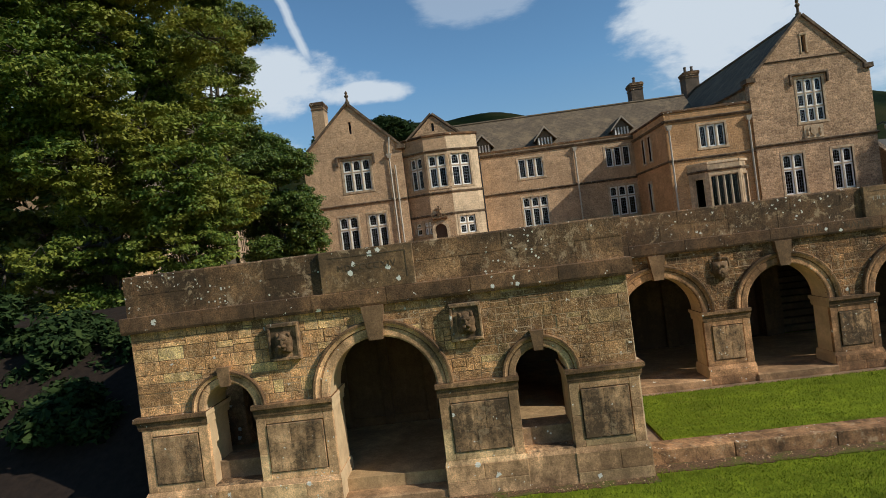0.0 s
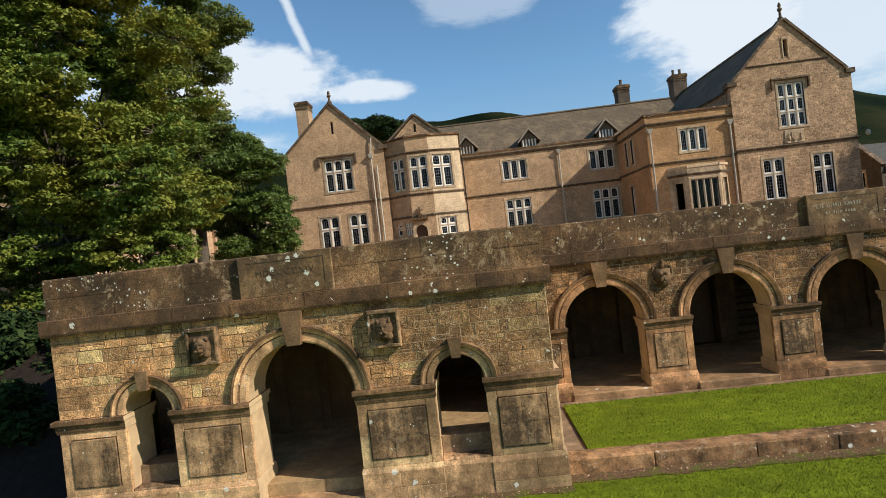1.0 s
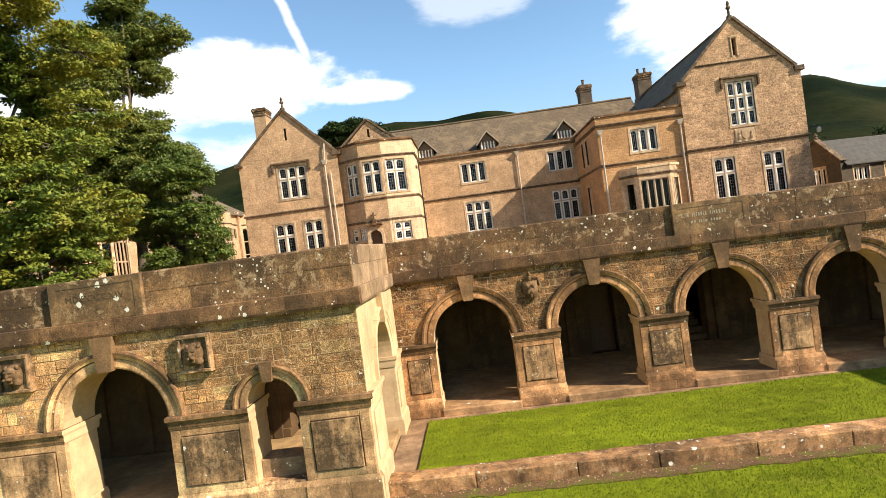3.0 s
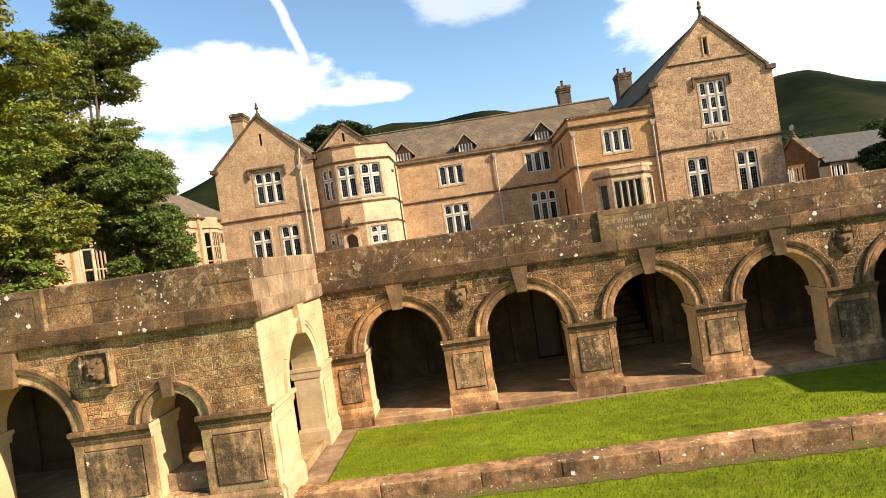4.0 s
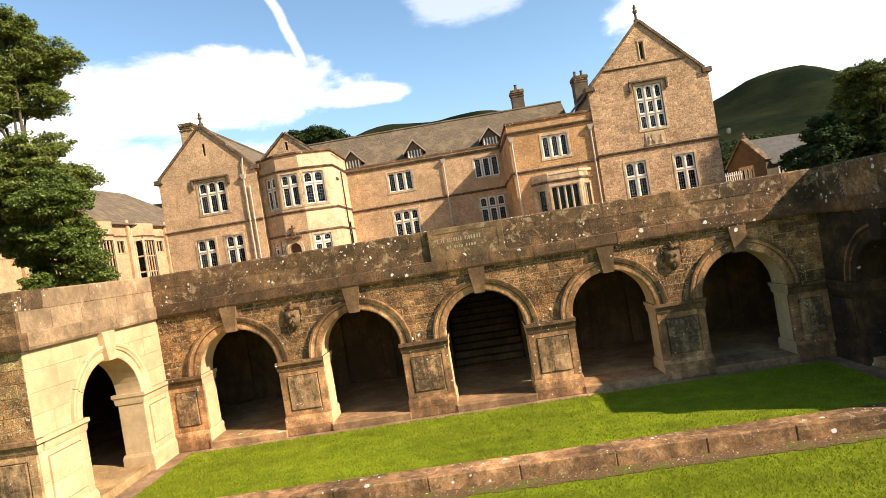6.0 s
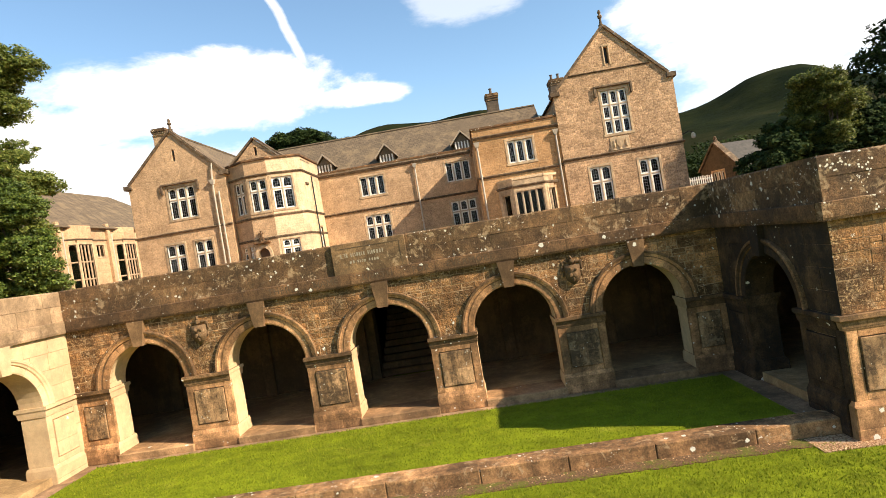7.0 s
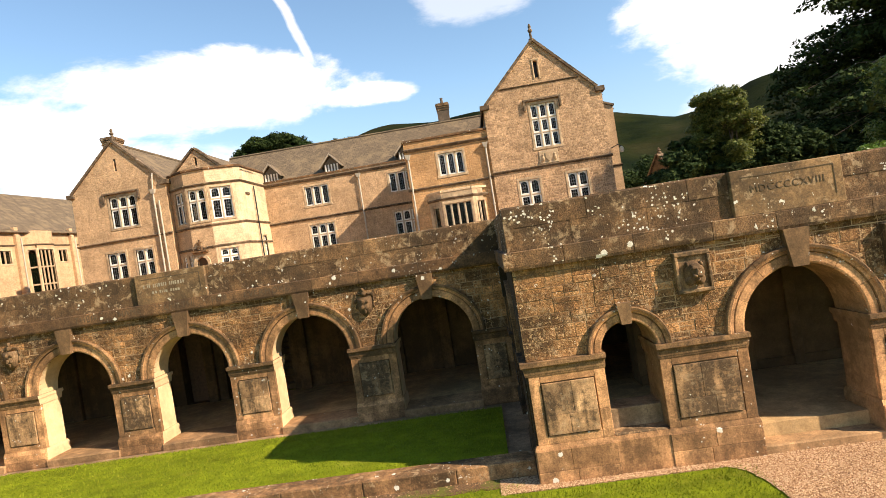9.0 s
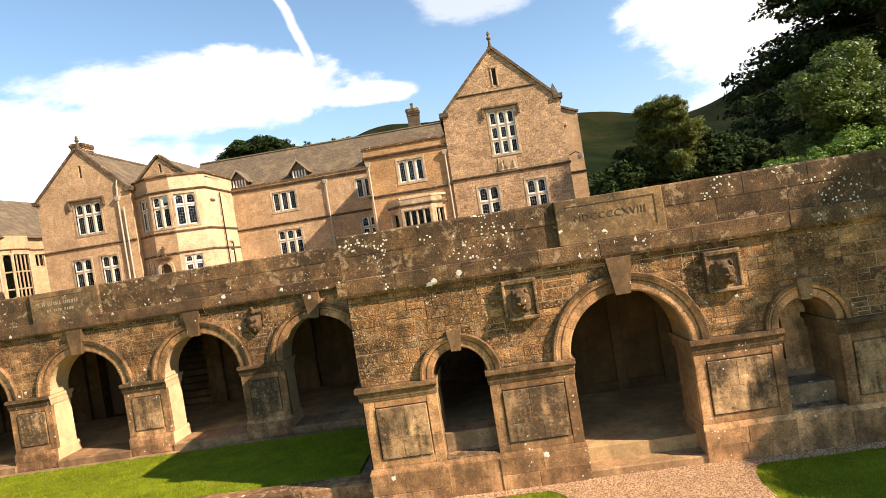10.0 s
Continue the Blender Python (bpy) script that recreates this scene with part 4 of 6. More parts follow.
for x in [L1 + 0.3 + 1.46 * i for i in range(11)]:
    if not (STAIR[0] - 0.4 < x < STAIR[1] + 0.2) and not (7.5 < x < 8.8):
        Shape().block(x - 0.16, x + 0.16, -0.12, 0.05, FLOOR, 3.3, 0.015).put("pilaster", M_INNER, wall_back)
Shape().block(7.95, 8.65, 0.3, 0.36, FLOOR, 2.5, 0.01).put("door_leaf", M_DOOR, wall_back)

floor = Shape().box(L0 + 0.05, R1 - 0.05, ARC_Y + 0.02, BACK + 0.02, -0.2, FLOOR).box(L0 + 0.05, L1 - 0.05, PAV_Y + 0.3, ARC_Y + 0.02, -0.2, FLOOR - 0.004).box(R0 + 0.05, R1 - 0.05, PAV_Y + 0.3, ARC_Y + 0.02, -0.2, FLOOR - 0.004)
floor = floor.put("floor", M_STONE_FLOOR)
tagged(floor, "worn sandstone flags of the cloister floor", "floor", "", "structure")
ceiling = Shape().box(L0 + 0.1, R1 - 0.1, ARC_Y + 0.3, BACK + 0.6, 3.30, 3.55).box(L0 + 0.1, L1 - 0.1, PAV_Y + 0.3, ARC_Y + 0.3, 3.304, 3.55).box(R0 + 0.1, R1 - 0.1, PAV_Y + 0.3, ARC_Y + 0.3, 3.304, 3.55)
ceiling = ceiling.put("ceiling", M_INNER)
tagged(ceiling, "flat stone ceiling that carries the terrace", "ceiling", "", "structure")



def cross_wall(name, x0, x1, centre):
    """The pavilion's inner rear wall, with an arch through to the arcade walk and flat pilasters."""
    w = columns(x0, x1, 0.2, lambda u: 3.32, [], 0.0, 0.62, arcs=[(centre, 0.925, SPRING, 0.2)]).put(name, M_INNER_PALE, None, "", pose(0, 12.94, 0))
    tagged(w, "plain inner wall of the pavilion with an arch to the walk", "wall", "", "structure")
    side = 1 if centre < 10 else -1
    for k in range(6):
        x = centre - side * (1.22 + 1.0 * k)
        if x0 + 0.2 < x < x1 - 0.2:
            Shape().block(x - 0.11, x + 0.11, -0.07, 0.03, FLOOR, 3.28, 0.012).put("pilaster", M_INNER_PALE, w)
    Shape().block(x0 + 0.02, centre - 0.93 if side > 0 else x1 - 0.02, -0.05, 0.03, FLOOR, FLOOR + 0.2, 0.012).put("skirting_stone", M_INNER_PALE, w) if side > 0 else Shape().block(centre + 0.93, x1 - 0.02, -0.05, 0.03, FLOOR, FLOOR + 0.2, 0.012).put("skirting_stone", M_INNER_PALE, w)


cross_wall("wall_inner_west", L0 + 0.55, L1 - 0.56, 1.08)
cross_wall("wall_inner_east", R0 + 0.56, R1 - 0.55, 19.55)

stair = thing("stone_stair", "straight flight of worn stone steps up to the terrace", "stairs", pose(0, BACK, FLOOR))
for i in range(17):
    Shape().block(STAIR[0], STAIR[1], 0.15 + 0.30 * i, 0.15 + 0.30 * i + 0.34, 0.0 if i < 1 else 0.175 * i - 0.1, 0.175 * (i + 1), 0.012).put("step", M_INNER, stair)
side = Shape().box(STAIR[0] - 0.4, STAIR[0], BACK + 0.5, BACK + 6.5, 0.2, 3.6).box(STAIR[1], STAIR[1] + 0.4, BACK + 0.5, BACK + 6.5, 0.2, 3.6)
tagged(side.put("wall_stairwell", M_INNER), "side walls of the stairwell", "wall", "", "structure")

# ---- ground ----
KERB_Y, KERB_W = 9.97, 0.42


def ground_sheet():
    s = Shape()
    xs = [-3000, -400, -60, -7.5] + [L0, L1, R0, R1] + [40, 90, 400, 3000]
    ys = [-3000, -300, -40, 4, PAV_Y - 0.6, KERB_Y + 0.1, 17.7, 60, 400, 3500]
    k = len(xs)
    s.add([(x, y, -0.004) for y in ys for x in xs], [(j * k + i, j * k + i + 1, (j + 1) * k + i + 1, (j + 1) * k + i) for j in range(len(ys) - 1) for i in range(k - 1)])
    return tagged(s.put("ground", M_GRASS), "mown green lawn and fields", "ground", "", "structure")


ground = ground_sheet()
lawn = Shape().box(L1 + 0.55, R0 - 0.5, KERB_Y + KERB_W - 0.02, ARC_Y - 0.45, -0.1, GRASS_UP).put("lawn", M_GRASS)
tagged(lawn, "bright green mown court lawn", "lawn", "", "structure")
path = Shape().box(L1 - 0.02, R0 + 0.02, KERB_Y + KERB_W - 0.04, ARC_Y + 0.1, -0.12, GRASS_UP - 0.045).put("pavement", M_PAVE)
tagged(path, "narrow stone path round the court lawn", "path", "", "structure")
for i, x in enumerate(ARCHES):
    Shape().block(x - 0.925, x + 0.925, ARC_Y - 0.12, ARC_Y + 0.7, 0.1, FLOOR + 0.004, 0.02).put("threshold_step", M_FLAG, path)
kerb = thing("kerb", "lichen-marked reddish sandstone kerb along the court lawn", "kerb", None, "structure")
rng = random.Random(5)
x = L1 - 0.02
while x < R0:
    w = rng.uniform(1.35, 1.75)
    w = R0 - x if R0 - x - w < 0.5 else w
    dz = rng.uniform(-0.003, 0.003)
    Shape().block(x + 0.0015, x + w - 0.0015, KERB_Y, KERB_Y + KERB_W, -0.15, 0.262 + dz, 0.018).put("kerb_stone", M_KERB, kerb, m=pose(0, rng.uniform(-0.004, 0.004), 0))
    x += w

gravel = Shape().box(R0 - 0.7, R1 + 3, PAV_Y - 0.26, PAV_Y + 0.3, -0.12, 0.012)
for k in range(240):
    ya, yb = PAV_Y - 0.26 - 0.06 * k, PAV_Y - 0.26 - 0.06 * (k + 1)
    xa, xb = [(21.0 + flare + ragged, 23.55 - flare + 0.06 * noise.noise((y * 2.3, 9.0, 1.0)) + 0.04 * noise.noise((y * 9.0, 9.0, 4.0))) for y in (ya, yb) for flare in (-0.35 * math.exp(-(PAV_Y - 0.26 - y) / 0.25),) for ragged in (0.06 * noise.noise((y * 2.3, 5.0, 1.0)) + 0.04 * noise.noise((y * 9.0, 5.0, 4.0)),)]
    gravel.add([(xa[0], ya, 0.012), (xa[1], ya, 0.012), (xb[1], yb, 0.012), (xb[0], yb, 0.012)], [(3, 2, 1, 0)])
gravel.box(21.0, 23.55, -60.0, PAV_Y - 14.6, -0.12, 0.012)
gravel = tagged(gravel.put("gravel_path", M_GRAVEL), "pale pinkish-brown gravel path", "path", "", "structure")


def ragged_strip(x0, x1, y0, y1, z, seed):
    """A strip along a wall's foot whose outer edge is eaten into by the grass."""
    s, k = Shape(), max(2, round((x1 - x0) / 0.06))
    for i in range(k + 1):
        x = x0 + (x1 - x0) * i / k
        e = y0 + 0.07 * noise.noise((x * 2.1, seed, 0.0)) + 0.05 * noise.noise((x * 8.0, seed, 3.0))
        s.v += [(x, e, -0.05), (x, e + 0.02, z), (x, y1, z)]
    s.f += [(3 * i + j, 3 * i + 3 + j, 3 * i + 4 + j, 3 * i + 1 + j) for i in range(k) for j in (0, 1)]
    return s


dirt = ragged_strip(L1 + 0.09, R0 - 0.3, KERB_Y - 0.34, KERB_Y + 0.06, 0.010, 1.0)
dirt.add(*(lambda q: (q.v, q.f))(ragged_strip(L0, L1 + 0.09, PAV_Y - 0.30, PAV_Y + 0.2, 0.010, 2.0)))
tagged(dirt.put("soil_strip", M_DIRT), "ragged strip of brown soil and chippings along the kerb", "soil", "", "structure")
for wall, half, n in ((wall_east, HALF_R, 2), (wall_west, HALF_L, 2)):
    Shape().block(half - 0.92, half + 0.92, -0.05, 0.5, -0.1, 0.14, 0.02).put("step", M_FLAG, wall)
    Shape().block(half - 0.92, half + 0.92, 0.32, 0.9, -0.1, 0.262, 0.02).put("step", M_FLAG, wall)

# the terrace behind, on which the house stands
TERRACE = 3.62
t = Shape().box(-90, STAIR[0], BACK + 0.5, 130, -0.1, TERRACE).box(STAIR[1], 120, BACK + 0.5, 130, -0.1, TERRACE).box(STAIR[0], STAIR[1], BACK + 6.4, 130, -0.1, TERRACE)
# unseen slab added over the stairwell to keep daylight off the steps
t.box(STAIR[0], STAIR[1], BACK + 0.5, BACK + 5.4, 3.3, TERRACE)
t.box(L0, R1, ARC_Y + 0.3, BACK + 0.5, 3.55, TERRACE - 0.02).box(L0, L1 - 0.2, PAV_Y + 0.3, ARC_Y + 0.3, 3.55, TERRACE - 0.02).box(R0 + 0.2, R1, PAV_Y + 0.3, ARC_Y + 0.3, 3.55, TERRACE - 0.02)
t.box(R1 + 0.02, 90, 14.1, BACK + 0.5, -0.1, TERRACE - 0.02)
tagged(t.put("terrace", M_GRAVEL), "broad gravel terrace in front of the house", "terrace", "", "structure")


# retaining wall that carries the terrace on past the east pavilion
retaining = thing("wall_retaining", "low retaining wall of coursed sandstone rubble beside the pavilion", "wall", pose(0, 13.66, 0), "structure")
Shape().box(R1, 60, 0.03, 0.45, -0.1, TERRACE + 0.02).put("wall_core", M_MORTAR, retaining)
rng = random.Random(77)
z = -0.02
while z < TERRACE - 0.1:
    h, x = rng.choice((0.2, 0.24, 0.28)), R1
    while x < R1 + 4.5:
        w = rng.choice((0.26, 0.34, 0.42, 0.5))
        put("stone", block_mesh(w - 0.012, h - 0.012, rng.choice((0.0, 0.006, 0.012)) - 0.03, M_RUBBLE_PALE, 0.005), retaining, m=pose(x, 0, z))
        x += w
    z += h

# ---- the house ----
house = thing("country_house", "large gabled house of honey-coloured sandstone with slate roofs", "house")


def facade(name, m, u0, u1, v0, top, holes, mat, thick=0.5, extra=(), label=""):
    return columns(u0, u1, v0, top, holes, 0.0, thick, extra).put(name, mat, house, label, m)


def stone_window(m, u0, u1, v0, v1, lights, rows, arched=True, hood=False, lattice=True, curtain=False, paint=None):
    """A mullioned window in an opening: surround, mullions, transoms, white casements, leaded panes. rows: fractions of the height at the transoms."""
    fr = Shape()
    b = 0.15
    paint = paint or M_WHITE
    bars = M_MULLION if paint is M_WHITE else paint
    for q in ((u0 - b, u0, v0 - 0.04, v1), (u1, u1 + b, v0 - 0.04, v1), (u0 - b, u1 + b, v1, v1 + b), (u0 - b - 0.04, u1 + b + 0.04, v0 - 0.16, v0)):
        fr.block(q[0], q[1], -0.035 if q[2] < v0 - 0.1 else -0.025, 0.24, q[2], q[3], 0.012)
    win = fr.put("window", M_DRESSED, house, "", m)
    if hood:
        h = Shape()
        h.block(u0 - 0.42, u1 + 0.42, -0.16, 0.05, v1 + b + 0.06, v1 + b + 0.20, 0.03)
        for a in (u0 - 0.42, u1 + 0.28):
            h.block(a, a + 0.14, -0.15, 0.05, v1 - 0.35, v1 + b + 0.07, 0.02)
        h.put("hood_mould", M_COPING, win)
    mw = 0.075 if paint is M_MULLION else 0.11
    lw = (u1 - u0 - mw * (lights - 1)) / lights
    for i in range(1, lights):
        a = u0 + i * (lw + mw) - mw
        Shape().block(a, a + mw, 0.05, 0.20, v0, v1, 0.02).put("mullion", bars, win)
    cuts = [0.0, *rows, 1.0]
    hgt = v1 - v0
    for r in rows:
        Shape().block(u0, u1, 0.06, 0.19, v0 + r * hgt - 0.045, v0 + r * hgt + 0.045, 0.02).put("transom", bars, win)
    for i in range(lights):
        for j in range(len(cuts) - 1):
            a, c = u0 + i * (lw + mw), u0 + i * (lw + mw) + lw
            lo = v0 + cuts[j] * hgt + (0.045 if j else 0)
            hi = v0 + cuts[j + 1] * hgt - (0.045 if j < len(cuts) - 2 else 0)
            cs, t = Shape(), {M_MULLION: 0.035, M_TRACERY: 0.03}.get(paint, 0.085)
            for q in ((a, a + t, lo, hi), (c - t, c, lo, hi), (a + t, c - t, lo, lo + t), (a + t, c - t, hi - t, hi)):
                cs.box(q[0], q[1], 0.10, 0.15, q[2], q[3])
            if arched and j == len(cuts) - 2:
                # rounded head: fill the corners
                r, cx = (c - a) / 2 - t, (a + c) / 2
                for sg in (-1, 1):
                    pts = [(cx + sg * r, hi - t)] + [(cx + sg * r * math.cos(k * math.pi / 12), hi - t - r * 0.8 + 0.8 * r * math.sin(k * math.pi / 12)) for k in range(7)]
                    cs.prism(pts if sg < 0 else pts[::-1], 0.10, 0.15)
            cs.put("casement", paint, win)
            pane = Shape().box(a + t, c - t, 0.128, 0.134, lo + t, hi - t).put("pane", M_GLASS, win)
            pane.visible_shadow = False
            if lattice:
                la = Shape()
                nx, nz = 3, max(2, round((hi - lo) / 0.22))
                for k in range(1, nx):
                    x = a + t + (c - a - 2 * t) * k / nx
                    la.box(x - 0.007, x + 0.007, 0.120, 0.127, lo + t, hi - t)
                for k in range(1, nz):
                    z = lo + t + (hi - lo - 2 * t) * k / nz
                    la.box(a + t, c - t, 0.121, 0.1265, z - 0.007, z + 0.007)
                la.put("lead_lattice", M_LEAD, win)
    if curtain:
        for a, c in ((u0 + 0.05, u0 + 0.35), (u1 - 0.35, u1 - 0.05)):
            s, k = Shape(), 10
            pts = [(a + (c - a) * i / k, 0.34 + 0.03 * math.sin(i * 2.2)) for i in range(k + 1)]
            s.tower(pts + [(x, y + 0.01) for x, y in pts[::-1]], v0 + 0.02, v1 - 0.1)
            s.put("curtain", M_CURTAIN, win)
    return win


def string_course(m, u0, u1, v, mat=None, h=0.18, proj=0.12):
    s = Shape()
    s.add([(u0, 0.02, v - h), (u1, 0.02, v - h), (u1, -proj * 0.4, v - h), (u0, -proj * 0.4, v - h), (u0, -proj, v - h * 0.45), (u1, -proj, v - h * 0.45),
           (u0, -proj, v - h * 0.3), (u1, -proj, v - h * 0.3), (u0, 0.02, v), (u1, 0.02, v)],
          [(0, 1, 2, 3), (3, 2, 5, 4), (4, 5, 7, 6), (6, 7, 9, 8), (0, 3, 4, 6, 8), (1, 9, 7, 5, 2)])
    return s.put("string_course", mat or M_COPING, house, "", m)


def coping(m, pts, thick=0.5, rise=0.16):
    """A gable's raking coping along (u, v) points, left foot over the apex to the right foot, with kneelers."""
    for (ua, va), (ub, vb) in zip(pts, pts[1:]):
        k = max(1, round(math.hypot(ub - ua, vb - va) / 0.9))
        for i in range(k):
            p, q = i / k + 0.0008, (i + 1) / k - 0.0008
            x0, z0, x1, z1 = ua + (ub - ua) * p, va + (vb - va) * p, ua + (ub - ua) * q, va + (vb - va) * q
            n = Vector((-(vb - va), ub - ua)).normalized() * rise
            s = Shape().prism([(x0, z0), (x1, z1), (x1 + n.x, z1 + n.y), (x0 + n.x, z0 + n.y)], -0.12, thick + 0.05)
            s.put("coping_stone", M_COPING, house, "", m)


def finial(x, y, z, h=0.9):
    Shape().turned([(0.17, 0), (0.17, 0.16), (0.09, 0.22), (0.07, 0.5 * h), (0.14, 0.58 * h), (0.15, 0.66 * h), (0.07, 0.76 * h), (0.11, 0.86 * h), (0.06, h), (0.01, h + 0.05)], (x, y, z), 10).put("finial", M_COPING, house, "", smooth=False)


def roof(pts, faces, thick=0.09, name="roof", mat=None):
    """Slate slopes with thickness, from corner points and faces."""
    s = Shape()
    s.add([tuple(p) for p in pts] + [(p[0], p[1], p[2] - thick) for p in pts],
          [tuple(f) for f in faces] + [tuple(i + len(pts) for i in f[::-1]) for f in faces])
    edges = {}
    for f in faces:
        for a, b in zip(f, f[1:] + f[:1]):
            edges[(a, b)] = 1
    k = len(pts)
    s.f += [(b, a, a + k, b + k) for a, b in edges if (b, a) not in edges]
    return s.put(name, mat or M_SLATE, house)


def ridge_tiles(a, b):
    a, b = Vector(a), Vector(b)
    k = max(1, round((b - a).length / 0.6))
    s = Shape()
    for i in range(k):
        s.tube([tuple(a.lerp(b, i / k)), tuple(a.lerp(b, (i + 0.985) / k))], [0.10, 0.10], 8)
    s.put("ridge_tiles", M_SLATE, house)


def chimney(x0, x1, y0, y1, z0, z1, pots, mat):
    st = Shape().box(x0, x1, y0, y1, z0, z1 - 0.4).put("chimney", mat, house)
    c = Shape()
    for a, b, e in ((z1 - 0.62, z1 - 0.52, 0.04), (z1 - 0.4, z1 - 0.25, 0.05), (z1 - 0.25, z1 - 0.08, 0.09), (z1 - 0.08, z1, 0.04)):
        c.box(x0 - e, x1 + e, y0 - e, y1 + e, a, b)
    c.put("chimney_cap", M_PARAPET, st)
    for i in range(pots):
        x = x0 + (x1 - x0) * (i + 0.5) / pots
        Shape().turned([(0.15, 0), (0.13, 0.1), (0.11, 0.45), (0.14, 0.5), (0.14, 0.56), (0.1, 0.56)], (x, (y0 + y1) / 2, z1), 10).put("chimney_pot", M_POT, st)


def downpipe(x, y, z0, z1, hopper=True):
    p = Shape().tube([(x, y, z0), (x, y, z1)], [0.06, 0.06], 8).put("downpipe", M_PIPE, house)
    z = z0 + 0.8
    while z < z1 - 0.3:
        Shape().turned([(0.085, 0), (0.085, 0.1)], (x, y, z), 8).put("pipe_collar", M_PIPE, p)
        z += 1.8
    if hopper:
        Shape().add([(x - 0.10, y - 0.1, z1), (x + 0.10, y - 0.1, z1), (x + 0.10, y + 0.1, z1), (x - 0.10, y + 0.1, z1),
                     (x - 0.19, y - 0.16, z1 + 0.3), (x + 0.19, y - 0.16, z1 + 0.3), (x + 0.19, y + 0.14, z1 + 0.3), (x - 0.19, y + 0.14, z1 + 0.3)],
                    [(0, 3, 2, 1), (4, 5, 6, 7), (0, 1, 5, 4), (1, 2, 6, 5), (2, 3, 7, 6), (3, 0, 4, 7)]).put("rain_hopper", M_PIPE, p)


Z0 = TERRACE - 0.1


def gable_top(ul, ur, kl, kr, ua, va):
    def top(u):
        return kl + (va - kl) * (u - ul) / (ua - ul) if u <= ua else kr + (va - kr) * (ur - u) / (ur - ua)
    return top


# west gable
Y1 = 39.54
m = pose(0, Y1, 0)
gw1, gw2, fw = (-8.70, -7.40, 4.75, 7.12), (-6.62, -5.38, 4.75, 7.12), (-7.97, -6.07, 8.86, 11.05)
sl = (-7.22, -7.04, 12.9, 13.75)
facade("wall", m, -10.72, -3.72, Z0, gable_top(-10.72, -3.72, 11.65, 11.65, -7.14, 14.95), [gw1, gw2, fw, sl], M_HOUSE, extra=(-7.14,))
for g in (gw1, gw2):
    stone_window(m, *g, 2, (0.63,), curtain=True)
stone_window(m, *fw, 3, (0.62,), hood=True, curtain=True)
# black plate stands in for the dark inside the slit window
Shape().box(-7.22, -7.04, 0.25, 0.3, 12.9, 13.75).put("slit_louvre", M_BLACK, house, "", m)
coping(m, [(-10.62, 11.66), (-7.14, 14.96)])
coping(m, [(-7.14, 14.96), (-3.80, 11.66)])
for u in (-10.72, -3.76):
    Shape().block(u - 0.28, u + 0.30, -0.16, 0.55, 11.42, 11.72, 0.02).put("kneeler", M_COPING, house, "", m)
finial(-7.14, Y1 + 0.2, 15.05)
string_course(m, -10.8, -3.7, 8.04)
columns(0, 13.5, Z0, lambda u: 11.6, [], 0, 0.5).put("wall", M_HOUSE, house, "", axes((-10.72, Y1 + 14, 0), (0, -1, 0), (1, 0, 0)))
roof([(-10.95, Y1 + 0.45, 11.45), (-7.14, Y1 + 0.45, 14.88), (-3.45, Y1 + 0.45, 11.45), (-10.95, Y1 + 14, 11.45), (-7.14, Y1 + 14, 14.88), (-3.45, Y1 + 14, 11.45)],
     [(0, 1, 4, 3), (1, 2, 5, 4)])
ridge_tiles((-7.14, Y1 + 0.5, 14.92), (-7.14, Y1 + 14, 14.92))
chimney(-10.85, -9.9, 44.2, 45.5, 10.5, 16.75, 0, M_HOUSE)
downpipe(-4.62, Y1 - 0.12, Z0, 10.85)
Shape().tube([(-4.62, Y1 - 0.1, 11.1), (-4.5, Y1 - 0.14, 12.1), (-4.47, Y1 - 0.1, 12.3)], [0.055, 0.055, 0.055], 8).put("downpipe", M_PIPE, house)
downpipe(-4.28, Y1 - 0.12, Z0, 10.3, False)

# entrance bay: a canted front on a square tower
BAY = [(-3.72, 40.05), (-2.15, 39.02), (-0.55, 39.02), (1.25, 39.72), (1.55, 39.95), (1.55, 44.6), (-3.72, 44.6)]
BAY_TOP = 11.85


def bay_face(i, holes, mat=M_HOUSE):
    (ax, ay), (bx, by) = BAY[i], BAY[i + 1]
    d = Vector((bx - ax, by - ay, 0))
    n = d.normalized()
    m = axes((ax, ay, 0), (n.x, n.y, 0), (-n.y, n.x, 0))
    columns(0, d.length, Z0, lambda u: BAY_TOP, holes, 0.0, 0.4).put("wall", mat, house, "", m)
    for z, pr in ((10.95, 0.12), (8.05, 0.10), (6.55, 0.07)):
        string_course(m, -0.04, d.length + 0.04, z, proj=pr)
    Shape().block(-0.06, d.length + 0.06, -0.10, 0.42, BAY_TOP - 0.004, BAY_TOP + 0.16, 0.03).put("coping_stone", M_CORNICE, house, "", m)
    return m, d.length


